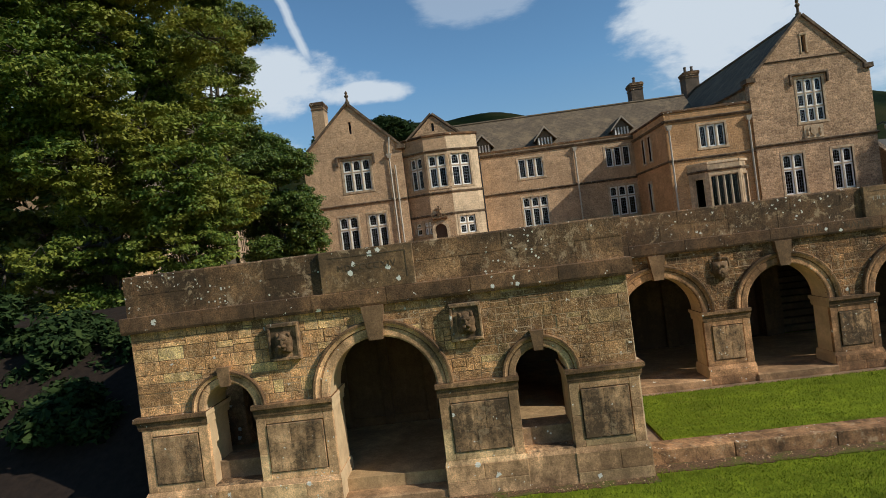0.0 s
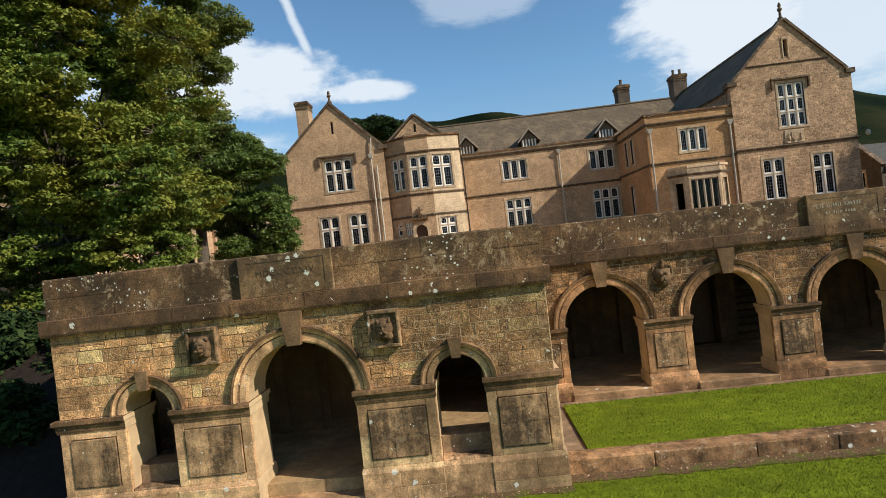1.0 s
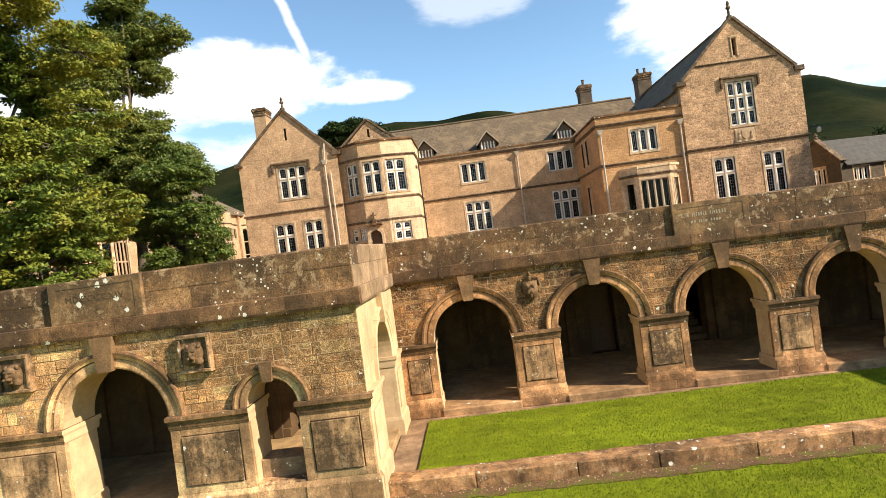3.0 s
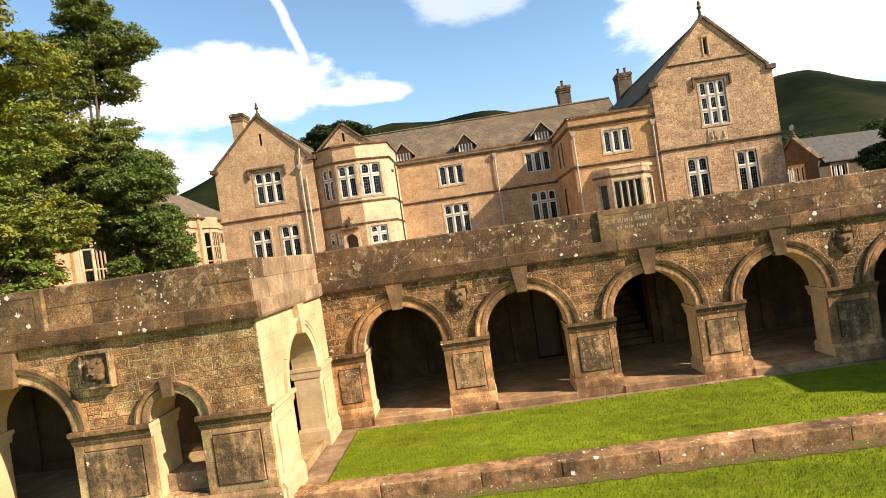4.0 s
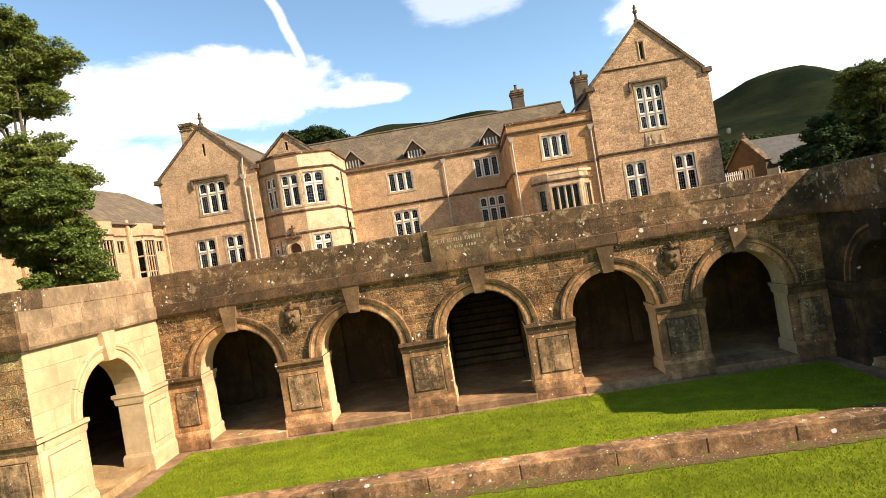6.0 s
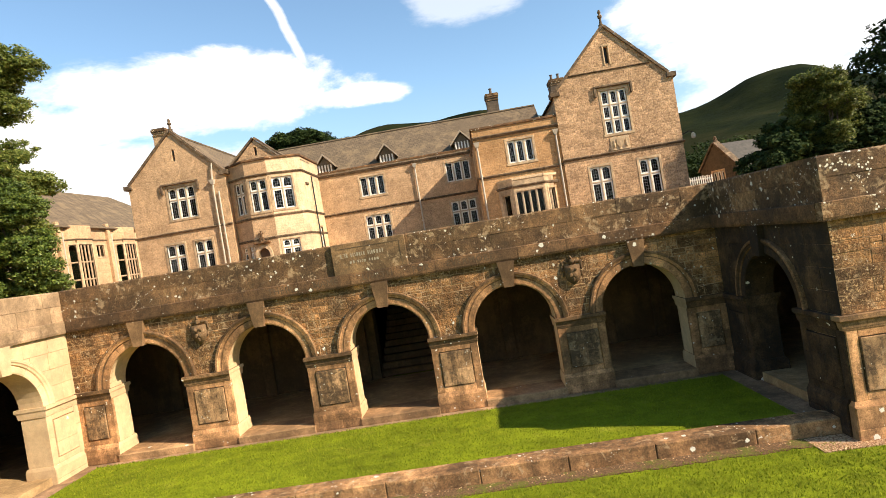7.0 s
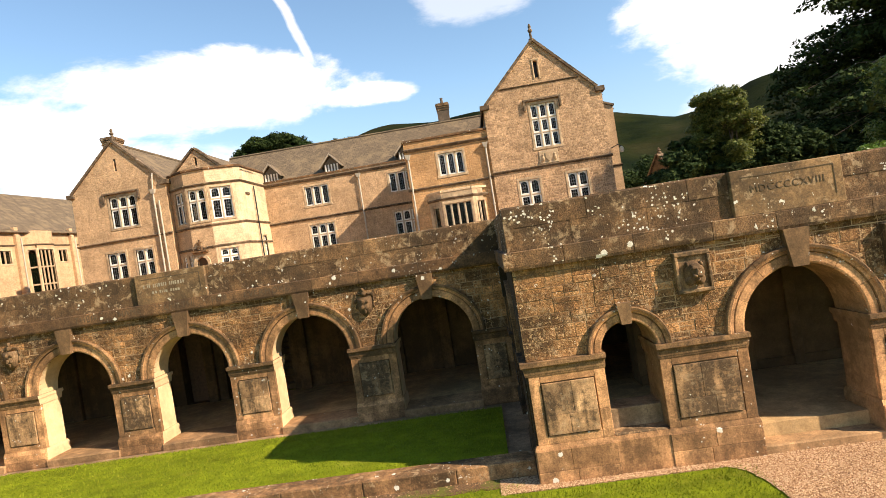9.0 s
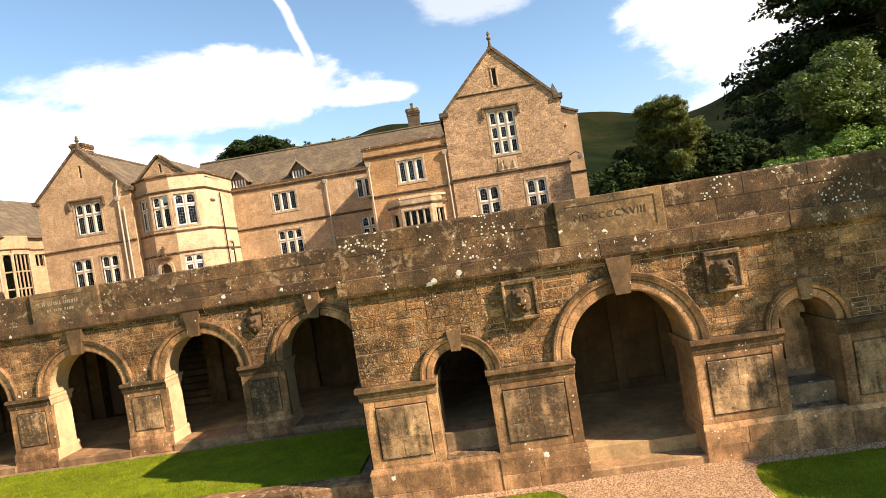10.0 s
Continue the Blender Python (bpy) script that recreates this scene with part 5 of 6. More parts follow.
for i, wins in enumerate(([((0.55, 1.55, 8.35, 10.55), 2, (0.64,)), ((0.40, 0.85, 5.2, 6.05), 1, (0.6,)), ((1.15, 1.75, 5.2, 6.05), 2, (0.6,))],
                          [((0.22, 1.38, 8.35, 10.55), 2, (0.64,)), ((0.12, 0.92, 3.9, 5.85), 0, ())],
                          [((0.20, 1.55, 8.35, 10.55), 2, (0.64,)), ((0.30, 1.45, 5.0, 6.2), 2, (0.55,))],
                          [], [((2.6, 3.3, 4.9, 6.9), 2, (0.6,))])):
    # sun-facing faces take a paler stone: their light is put into the colour
    fm, ln = bay_face(i, [w[0] for w in wins], M_BAY if i > 1 else M_HOUSE)
    for hole, lights, rows in wins:
        if lights:
            stone_window(fm, *hole, lights, rows)
        else:
            # arched front door with a carved canopy over it
            a, b, lo, hi = hole
            d = Shape().prism([(a, lo), (b, lo), (b, hi), (a, hi)], 0.25, 0.31).put("front_door", M_DOOR, house, "dark oak front door", fm)
            s = Shape()
            for k in range(8):
                t0, t1 = math.pi * k / 8, math.pi * (k + 1) / 8
                c, r = (a + b) / 2, (b - a) / 2
                q = [(c + (r + e) * math.cos(t), hi - 0.42 + (r + e) * math.sin(t)) for e, t in ((0, t0), (0.2, t0), (0.2, t1), (0, t1))]
                s.prism(q, -0.09, 0.2)
            s.block(a - 0.2, a, -0.09, 0.2, lo, hi - 0.42, 0.01).block(b, b + 0.2, -0.09, 0.2, lo, hi - 0.42, 0.01)
            s.put("door_surround", M_DRESSED, house, "", fm)
            c = (a + b) / 2
            k = Shape().block(c - 0.55, c + 0.55, -0.3, 0.0, hi + 0.30, hi + 0.45, 0.03).block(c - 0.16, c + 0.16, -0.2, 0.0, hi + 0.45, hi + 0.75, 0.03)
            k.block(c - 0.05, c + 0.05, -0.16, -0.06, hi + 0.75, hi + 1.2, 0.01).block(c - 0.19, c + 0.19, -0.15, -0.07, hi + 0.95, hi + 1.04, 0.01)
            k.put("door_canopy", M_CORNICE, house, "", fm)
# gable over the bay and its roof
m = pose(0, 39.75, 0)
gs = (-1.45, -1.27, 12.35, 12.95)
facade("wall", m, -3.25, 0.52, BAY_TOP - 0.1, gable_top(-3.25, 0.52, 11.75, 11.75, -1.36, 13.5), [gs], M_HOUSE_ROUGH, 0.35, extra=(-1.36,))
Shape().box(*gs[:2], 0.2, 0.25, *gs[2:]).put("slit_louvre", M_BLACK, house, "", m)
coping(m, [(-3.3, 11.85), (-1.36, 13.55)], 0.35, 0.13)
coping(m, [(-1.36, 13.55), (0.58, 11.85)], 0.35, 0.13)
roof([(-3.2, 40.05, 11.8), (-1.36, 40.05, 13.45), (0.48, 40.05, 11.8), (-3.2, 49, 11.8), (-1.36, 49, 13.45), (0.48, 49, 11.8)], [(0, 1, 4, 3), (1, 2, 5, 4)])
Shape().tower([(x, y + 0.2) for x, y in BAY], BAY_TOP - 0.25, BAY_TOP - 0.15).put("bay_roof", M_LEAD, house)
Shape().tube([(1.68, 41.9, Z0), (1.68, 41.9, 10.6)], [0.05, 0.05], 8).put("downpipe", M_BLACK, house)
Shape().block(0.55, 1.15, -0.12, 0.02, 9.9, 10.06, 0.03).put("hood_mould", M_COPING, house, "", axes((1.55, 39.95, 0), (0, 1, 0), (-1, 0, 0)))

# middle range
YM = 44.38
m = pose(0, YM, 0)
W = []
for x in (4.72, 11.45):
    W += [((x, x + 1.86, 8.74, 10.22), 3, ()), ((x, x + 1.90, 4.95, 7.2), 3, (0.64,))]
facade("wall", m, 1.0, 14.2, Z0, lambda u: 11.0, [w[0] for w in W], M_HOUSE)
for hole, lights, rows in W:
    stone_window(m, *hole, lights, rows, arched=bool(rows), curtain=not rows)
string_course(m, 1.5, 13.7, 7.82)
string_course(m, 1.5, 13.7, 10.95, proj=0.16, h=0.3)
Shape().box(1.5, 13.7, -0.06, 0.45, 11.0, 11.12).put("parapet_coping", M_CORNICE, house, "", m)
RIDGE = (48.4, 14.25)
roof([(-2.5, YM + 0.3, 10.85), (19.5, YM + 0.3, 10.85), (19.5, *RIDGE), (-2.5, *RIDGE), (-2.5, 52.4, 10.85), (19.5, 52.4, 10.85)], [(0, 1, 2, 3), (3, 2, 5, 4)])
ridge_tiles((-2.5, RIDGE[0], RIDGE[1] + 0.03), (19.5, RIDGE[0], RIDGE[1] + 0.03))
downpipe(9.12, YM - 0.12, Z0, 10.3)


def dormer(x, y=44.75):
    """A small timber gablet with a white louvred front."""
    slope = (RIDGE[1] - 10.85) / (RIDGE[0] - YM - 0.3)
    zf = 10.85 + (y - YM - 0.3) * slope
    w, top = 0.62, 12.45
    back = YM + 0.3 + (top - 10.85) / slope
    bk2 = YM + 0.3 + (top - 0.75 - 10.85) / slope
    d = Shape().prism([(x - w, zf - 0.1), (x + w, zf - 0.1), (x + w, top - 0.75), (x, top - 0.1), (x - w, top - 0.75)], y, y + 1.2).put("dormer", M_DARK_TIMBER, house)
    fr = Shape()
    for k in range(5):
        fr.box(x - w + 0.1 + k * (2 * w - 0.3) / 4, x - w + 0.2 + k * (2 * w - 0.3) / 4, y - 0.05, y + 0.02, zf + 0.12, top - 0.72)
    fr.box(x - w, x + w, y - 0.06, y + 0.02, zf - 0.02, zf + 0.12)
    fr.put("dormer_window", M_WHITE, d)
    rf = Shape()
    for sg in (-1, 1):
        a = [(x + sg * (w + 0.25), y - 0.3, top - 0.98), (x, y - 0.3, top), (x, back, top), (x + sg * (w + 0.25), bk2, top - 0.98)]
        rf.add(a + [(p[0], p[1], p[2] + 0.09) for p in a], [(0, 1, 2, 3), (4, 7, 6, 5), (0, 4, 5, 1), (1, 5, 6, 2), (2, 6, 7, 3), (3, 7, 4, 0)])
    rf.put("dormer_roof", M_SLATE, d)
    for sg in (-1, 1):
        q = [(x + sg * (w + 0.27), top - 1.02), (x + sg * (w + 0.27), top - 0.88), (x, top + 0.13), (x, top - 0.03)]
        Shape().prism(q if sg < 0 else q[::-1], y - 0.36, y - 0.30).put("bargeboard", M_TIMBER, d)


for x in (2.15, 7.05, 13.0):
    dormer(x)
chimney(15.75, 16.75, 50.0, 51.2, 10.5, 16.3, 1, M_SOOT)
chimney(22.05, 23.3, 54.0, 55.3, 10.5, 17.6, 2, M_SOOT)

# flat-topped block with a canted ground-floor bay
YB = 37.42
m = pose(0, YB, 0)
bw = (15.78, 17.40, 8.50, 9.92)
facade("wall", m, 13.65, 19.3, Z0, lambda u: 10.95, [bw, (15.3, 18.2, 4.2, 6.8)], M_HOUSE_GOLD)
stone_window(m, *bw, 3, (), True)
string_course(m, 13.6, 19.15, 7.95)
string_course(m, 13.6, 19.15, 10.55, proj=0.16, h=0.22)
Shape().block(13.55, 19.12, -0.08, 0.5, 10.95, 11.12, 0.03).put("coping_stone", M_CORNICE, house, "", m)
side = axes((13.65, YM + 0.2, 0), (0, -1, 0), (1, 0, 0))
L = YM + 0.2 - YB
sw = [(2.2, 2.75, 8.4, 10.1), (3.6, 4.15, 8.4, 10.1), (2.6, 3.3, 4.9, 6.9)]
columns(0, L - 0.5, Z0, lambda u: 10.95, sw, 0, 0.5).put("wall", M_HOUSE_GOLD, house, "", side)
for h in sw:
    stone_window(side, *h, 2, (), False)
string_course(side, 0, L, 7.95)
string_course(side, 0, L, 10.55, proj=0.16, h=0.22)
Shape().block(0, L - 0.02, -0.08, 0.5, 10.95, 11.12, 0.03).put("coping_stone", M_CORNICE, house, "", side)
Shape().box(13.7, 19.3, YB + 0.3, 46, 10.5, 10.6).put("flat_roof", M_LEAD, house)
for x in (13.85, 18.92):
    downpipe(x, YB - 0.12, Z0, 9.85)
PTS = [(14.75, 37.42), (15.62, 36.5), (17.62, 36.5), (18.55, 37.42)]
for i, (hole, lights) in enumerate((((0.35, 0.92, 4.6, 6.45), 1), ((0.16, 1.84, 4.6, 6.55), 4), ((0.35, 0.95, 4.6, 6.5), 2))):
    (ax, ay), (bx, by) = PTS[i], PTS[i + 1]
    d = Vector((bx - ax, by - ay, 0))
    n = d.normalized()
    fm = axes((ax, ay, 0), (n.x, n.y, 0), (-n.y, n.x, 0))
    columns(0, d.length, Z0, lambda u: 7.30, [hole], 0, 0.3).put("bay_wall", M_DRESSED, house, "", fm)
    stone_window(fm, *hole, lights, (), False, lattice=False, paint=M_MULLION)
    string_course(fm, -0.05, d.length + 0.05, 7.0, proj=0.10)
    Shape().block(-0.06, d.length + 0.06, -0.035, 0.296, 7.30, 7.46, 0.015).put("coping_stone", M_BAY, house, "", fm)
Shape().tower([(x, y + 0.28) for x, y in PTS], 7.2, 7.29).put("bay_roof", M_LEAD, house)

# east gable
Y2 = 37.26
m = pose(0, Y2, 0)
g1, g2, f2 = (20.70, 21.98, 4.75, 7.32), (23.80, 25.03, 4.75, 7.32), (22.10, 23.68, 9.25, 12.0)
s2 = (22.72, 22.96, 13.68, 14.72)
facade("wall", m, 19.15, 26.70, Z0, gable_top(19.15, 26.70, 12.25, 12.25, 22.88, 15.98), [g1, g2, f2, s2], M_HOUSE_ROUGH, extra=(22.88,))
for g in (g1, g2):
    stone_window(m, *g, 2, (0.63,))
stone_window(m, *f2, 3, (0.34, 0.67), hood=True)
Shape().box(*s2[:2], 0.25, 0.3, *s2[2:]).put("slit_louvre", M_BLACK, house, "", m)
Shape().block(22.6, 23.08, -0.06, 0.02, 14.74, 14.86, 0.02).block(22.62, 22.71, -0.05, 0.2, 13.6, 14.74, 0.02).block(22.97, 23.06, -0.05, 0.2, 13.6, 14.74, 0.02).put("slit_surround", M_DRESSED, house, "", m)
coping(m, [(19.35, 12.40), (22.88, 16.0)])
coping(m, [(22.88, 16.0), (26.42, 12.40)])
for u in (19.25, 26.60):
    Shape().block(u - 0.30, u + 0.30, -0.16, 0.6, 12.15, 12.45, 0.02).put("kneeler", M_COPING, house, "", m)
finial(22.88, Y2 + 0.2, 16.05, 1.1)
string_course(m, 19.1, 26.8, 8.14)
string_course(m, 20.3, 25.4, 13.35, h=0.12, proj=0.08)
ar = Shape().block(22.22, 23.42, -0.05, 0.02, 8.17, 9.0, 0.02).put("arms_panel", M_DRESSED, house, "carved coat-of-arms panel", m)
sh = Shape().prism([(22.6, 8.85), (22.6, 8.5), (22.82, 8.28), (23.04, 8.5), (23.04, 8.85)][::-1], -0.12, -0.04)
for sg in (-1, 1):
    sh.turned([(0.02, 0), (0.09, 0.05), (0.11, 0.2), (0.06, 0.34), (0.08, 0.42), (0.02, 0.5)], (22.82 + sg * 0.38, -0.07, 8.3), 8)
sh.put("carved_arms", M_DRESSED, ar)
roof([(18.95, Y2 + 0.45, 12.05), (22.88, Y2 + 0.45, 15.9), (26.85, Y2 + 0.45, 12.05), (18.95, 58, 12.05), (22.88, 58, 15.9), (26.85, 58, 12.05)], [(0, 1, 4, 3), (1, 2, 5, 4)])
ridge_tiles((22.88, Y2 + 0.5, 15.95), (22.88, 58, 15.95))
em = axes((26.70, Y2, 0), (0, 1, 0), (-1, 0, 0))
eh = [(2.1, 3.0, 4.9, 5.6), (4.0, 5.4, 8.9, 11.3)]
columns(0.5, 20, Z0, lambda u: 12.1, eh, 0, 0.5).put("wall", M_HOUSE, house, "", em)
stone_window(em, *eh[1], 2, (0.6,))
string_course(em, 0, 20, 8.14)
columns(0, 19.6, Z0, lambda u: 12.1, [], 0, 0.5).put("wall", M_HOUSE_ROUGH, house, "", axes((19.15, Y2 + 20.2, 0), (0, -1, 0), (1, 0, 0)))
Shape().box(-11, 27, 57.8, 58.2, Z0, 12).put("wall", M_HOUSE, house)
# a lower range set back against the east side, its sloping coping, corbel and dark pinnacle
rm = pose(0, 44.0, 0)
columns(26.7, 29.02, Z0, lambda u: 13.35 - 0.42 * (u - 26.7), [], 0, 0.5).put("wall", M_HOUSE, house, "", rm)
coping(rm, [(26.75, 13.35), (29.1, 12.38)], 0.5, 0.14)
string_course(rm, 26.7, 29.1, 8.05)
columns(0.5, 12, Z0, lambda u: 12.35, [], 0, 0.5).put("wall", M_HOUSE, house, "", axes((29.02, 44.0, 0), (0, 1, 0), (-1, 0, 0)))
roof([(26.7, 44.4, 13.3), (29.2, 44.4, 12.3), (29.2, 56, 12.3), (26.7, 56, 13.3)], [(0, 1, 2, 3)])
Shape().block(27.0, 28.1, -0.35, 0.05, 11.45, 11.75, 0.08).put("corbel_stone", M_DRESSED, house, "", rm)
pk = Shape().block(27.25, 27.85, -0.2, 0.4, 12.4, 13.7, 0.04)
pk.add([(27.15, -0.3, 13.7), (27.95, -0.3, 13.7), (27.95, 0.5, 13.7), (27.15, 0.5, 13.7), (27.55, 0.1, 14.9)], [(0, 1, 4), (1, 2, 4), (2, 3, 4), (3, 0, 4), (3, 2, 1, 0)])
pk.put("corner_pinnacle", M_SOOT, house, "", rm)
# plain walls and floors added behind the windows, blocking sky so panes look dark
for q in ((-10.2, -4.2, 42.6), (1.6, 13.6, 47.4), (14.2, 18.6, 40.4), (19.7, 26.1, 40.2), (-3.4, 1.1, 43.6)):
    Shape().box(q[0], q[1], q[2], q[2] + 0.2, Z0, 10.6).put("inner_wall", M_INNER, house)
    Shape().box(q[0], q[1], q[2] - 2.4, q[2], 7.75, 7.95).put("inner_floor", M_DOOR, house)
# wall lantern on an iron bracket
lp = Shape().tube([(26.75, Y2 + 0.1, 8.45), (27.2, Y2 + 0.1, 8.62), (27.42, Y2 + 0.1, 8.5)], [0.035, 0.035, 0.03], 6).put("lamp_bracket", M_BLACK, house)
Shape().turned([(0.03, 0.36), (0.13, 0.28), (0.15, 0.12), (0.10, 0.0)][::-1], (27.42, Y2 + 0.1, 8.12), 8).put("lamp_head", M_PIPE, lp)

# hall wing further back: long roof, buttresses and tall mullioned windows
wing = thing("hall_wing", "sandstone hall wing with tall mullioned windows and a hipped slate roof", "house")
house_save = house
house = wing
WX0, WX1, WY0, WY1 = -25.2, -24.4, 34.0, 76.0
wd = Vector((WX1 - WX0, WY1 - WY0, 0)).normalized()
wm = axes((WX0, WY0, 0), (wd.x, wd.y, 0), (-wd.y, wd.x, 0))
WL = 42.0
wh, bays = [], []
for k in range(6):
    # a shallow canted bay window, a small two-light window, then a buttress strip
    u = 3.9 + 6.95 * k
    bays.append(u)
    wh += [(u + 0.05, u + 3.35, 4.4, 9.9), (u + 4.1, u + 5.2, 8.55, 9.75)]
columns(0, WL, Z0, lambda u: 11.75, wh, 0, 0.5).put("wall", M_HOUSE, house, "", wm)
for h in wh[1::2]:
    stone_window(wm, *h, 2, (), True, lattice=False, paint=M_TRACERY)
for u in bays:
    pts = [(u, 0.0), (u + 0.65, -0.62), (u + 2.75, -0.62), (u + 3.4, 0.0)]
    for (ax, ay), (bx, by), lights in zip(pts, pts[1:], (1, 4, 1)):
        d = Vector((bx - ax, by - ay, 0))
        q = d.normalized()
        fm = wm @ axes((ax, ay, 0), (q.x, q.y, 0), (-q.y, q.x, 0))
        hole = (0.14, d.length - 0.14, 4.5, 9.75)
        columns(0, d.length, Z0, lambda v: 10.3, [hole], 0, 0.25).put("bay_wall", M_HOUSE, house, "", fm)
        stone_window(fm, *hole, lights, (0.36, 0.68), True, lattice=False, paint=M_TRACERY)
        string_course(fm, -0.03, d.length + 0.03, 10.35, proj=0.1)
        Shape().block(-0.02, d.length + 0.02, -0.02, 0.25, 10.3, 11.6, 0.02).put("bay_parapet", M_HOUSE, house, "", fm)
    Shape().tower([(x, y + 0.05) for x, y in pts], 11.4, 11.5).put("bay_roof", M_LEAD, house, "", wm)
string_course(wm, 0, WL, 10.35, proj=0.12)
string_course(wm, 0, WL, 11.78, proj=0.12)
for u in bays:
    Shape().block(u - 1.25, u - 0.8, -0.35, 0.1, Z0, 11.2, 0.05).prism([(u - 1.25, 11.2), (u - 0.8, 11.2), (u - 0.8, 11.95), (u - 1.25, 11.95)], -0.22, 0.1).put("buttress", M_HOUSE, house, "", wm)
    Shape().tube([(u - 0.5, -0.15, Z0), (u - 0.5, -0.15, 10.9)], [0.07, 0.07], 8).put("downpipe", M_PIPE, house, "", wm)
roof([(WX0 + 0.4, WY0, 11.5), (WX1 + 0.4, WY1, 11.5), (-32.0, 70.5, 17.0), (-33.0, WY0, 17.0), (-40.5, WY1, 11.5), (-41, WY0, 11.5)], [(0, 1, 2, 3), (1, 4, 2), (2, 4, 5, 3)])
Shape().box(-41, WX0, WY0, WY0 + 0.5, Z0, 11.5).put("wall", M_HOUSE, house)
house = house_save

# small lodge beyond the terrace's end, set askew
lodge = thing("stone_lodge", "small brown stone outbuilding with a slate roof beyond the terrace", "house")
house = lodge
LA, LC = Vector((32.0, 48.4, 0)), Vector((33.1, 44.6, 0))
ld = (LC - LA).normalized()
ln = Vector((-ld.y, ld.x, 0))
m = axes(LA, ld, ln)
lw = (1.35, 2.6, 4.9, 6.2)
facade("wall", m, 0.0, 3.95, Z0, gable_top(0.0, 3.95, 6.45, 6.45, 1.97, 8.4), [lw], M_LODGE, extra=(1.97,))
stone_window(m, *lw, 3, (), True, lattice=False)
coping(m, [(-0.1, 6.45), (1.97, 8.46)], 0.4, 0.12)
coping(m, [(1.97, 8.46), (4.05, 6.45)], 0.4, 0.12)
finial(*(LA + ld * 1.97 + ln * 0.2).xy, 8.5, 0.5)
lm = axes(LC, ln, -ld)
lh = [(1.2, 2.6, 4.9, 5.9), (4.2, 5.6, 4.9, 5.9), (7.0, 8.4, 4.9, 5.9)]
facade("wall", lm, 0.5, 10.0, Z0, lambda u: 6.45, lh, M_LODGE)
for q in lh:
    stone_window(lm, *q, 3, (), False, lattice=False)
rl = [LA - ld * 0.25, LA + ld * 1.97, LC + ld * 0.25]
roof([(*(p + ln * k).xy, z) for k in (0.35, 10.2) for p, z in zip(rl, (6.2, 8.38, 6.2))], [(0, 1, 4, 3), (1, 2, 5, 4)], mat=M_SLATE_GREY)
house = house_save

# ---- hills ----
HILLS = [(-28, 8.3), (-24, 9.6), (-15, 10.8), (-9.3, 11.9), (-6, 12.7), (-3.4, 13.0), (0, 12.8), (5.6, 11.8), (12, 11.0), (17, 9.2), (20.5, 8.6), (24, 9.2), (27, 9.8), (31.5, 9.9), (36.3, 7.9), (42, 6.0)]


def hill_mesh():
    """One broad moorland hill range that rises behind the house."""
    s = Shape()
    azs = np.linspace(-75, 80, 150)
    el = np.interp(azs, [-75] + [a for a, e in HILLS] + [80], [3.0] + [e for a, e in HILLS] + [2.5])
    rows = 26
    for j in range(rows):
        f = j / (rows - 1)
        d = 220 + 560 * f
        for a, e in zip(azs, el):
            crest = 780 * math.tan(radians(e))
            z = 3.0 + crest * (f ** 1.6) * (1 - 0.04 * math.sin(f * 9 + a * 0.5))
            if j < rows - 1:
                z += 5.0 * noise.noise((a * 0.25, f * 6, 0.3)) * math.sin(math.pi * f)
            r = radians(a)
            s.v.append((10 + d * math.sin(r), d * math.cos(r), z))
    k = len(azs)
    s.f += [(j * k + i, j * k + i + 1, (j + 1) * k + i + 1, (j + 1) * k + i) for j in range(rows - 1) for i in range(k - 1)]
    o = len(s.v)
    s.v += [(10 + 1000 * math.sin(radians(a)), 1000 * math.cos(radians(a)), -5.0) for a in azs]
    s.f += [((rows - 1) * k + i, (rows - 1) * k + i + 1, o + i + 1, o + i) for i in range(k - 1)]
    return s


tagged(hill_mesh().put("hill", M_HILL, smooth=True), "rounded moorland hills of rough green and brown grass", "hill", "", "structure")

# ---- trees ----


def leaves(name, centres, radii, per, size, mat, parent, rng, flat=0.55, droop=0.25):
    """Clumps of small folded leaves: one joined crown."""
    n = len(centres) * per
    c = np.repeat(np.asarray(centres), per, 0)
    r = np.repeat(np.asarray(radii), per)[:, None]
    d = rng.normal(size=(n, 3))
    d /= np.linalg.norm(d, axis=1)[:, None]
    p = c + d * r * (rng.random((n, 1)) ** 0.45) * np.array([1, 1, flat])
    nor = d * 0.55 + np.array([0, 0, 0.7]) + rng.normal(size=(n, 3)) * 0.45
    nor /= np.linalg.norm(nor, axis=1)[:, None]
    a = np.cross(nor, rng.normal(size=(n, 3)))
    a /= np.linalg.norm(a, axis=1)[:, None]
    b = np.cross(nor, a)
    s = size * (0.6 + 0.8 * rng.random((n, 1)))
    v = np.stack([p - a * s, p + b * s * 0.55 - nor * s * droop, p + a * s, p - b * s * 0.55 - nor * s * droop], 1).reshape(-1, 3)
    me = bpy.data.meshes.new(name)
    me.vertices.add(4 * n)
    me.vertices.foreach_set("co", v.ravel())
    idx = np.arange(4 * n).reshape(n, 4)
    tri = np.concatenate([idx[:, [0, 1, 2]], idx[:, [0, 2, 3]]], 1).reshape(-1, 3)
    me.loops.add(tri.size)
    me.loops.foreach_set("vertex_index", tri.ravel())
    me.polygons.add(len(tri))
    me.polygons.foreach_set("loop_start", np.arange(len(tri)) * 3)
    me.materials.append(mat)
    me.update(calc_edges=True)
    me.validate()
    return put(name, me, parent)


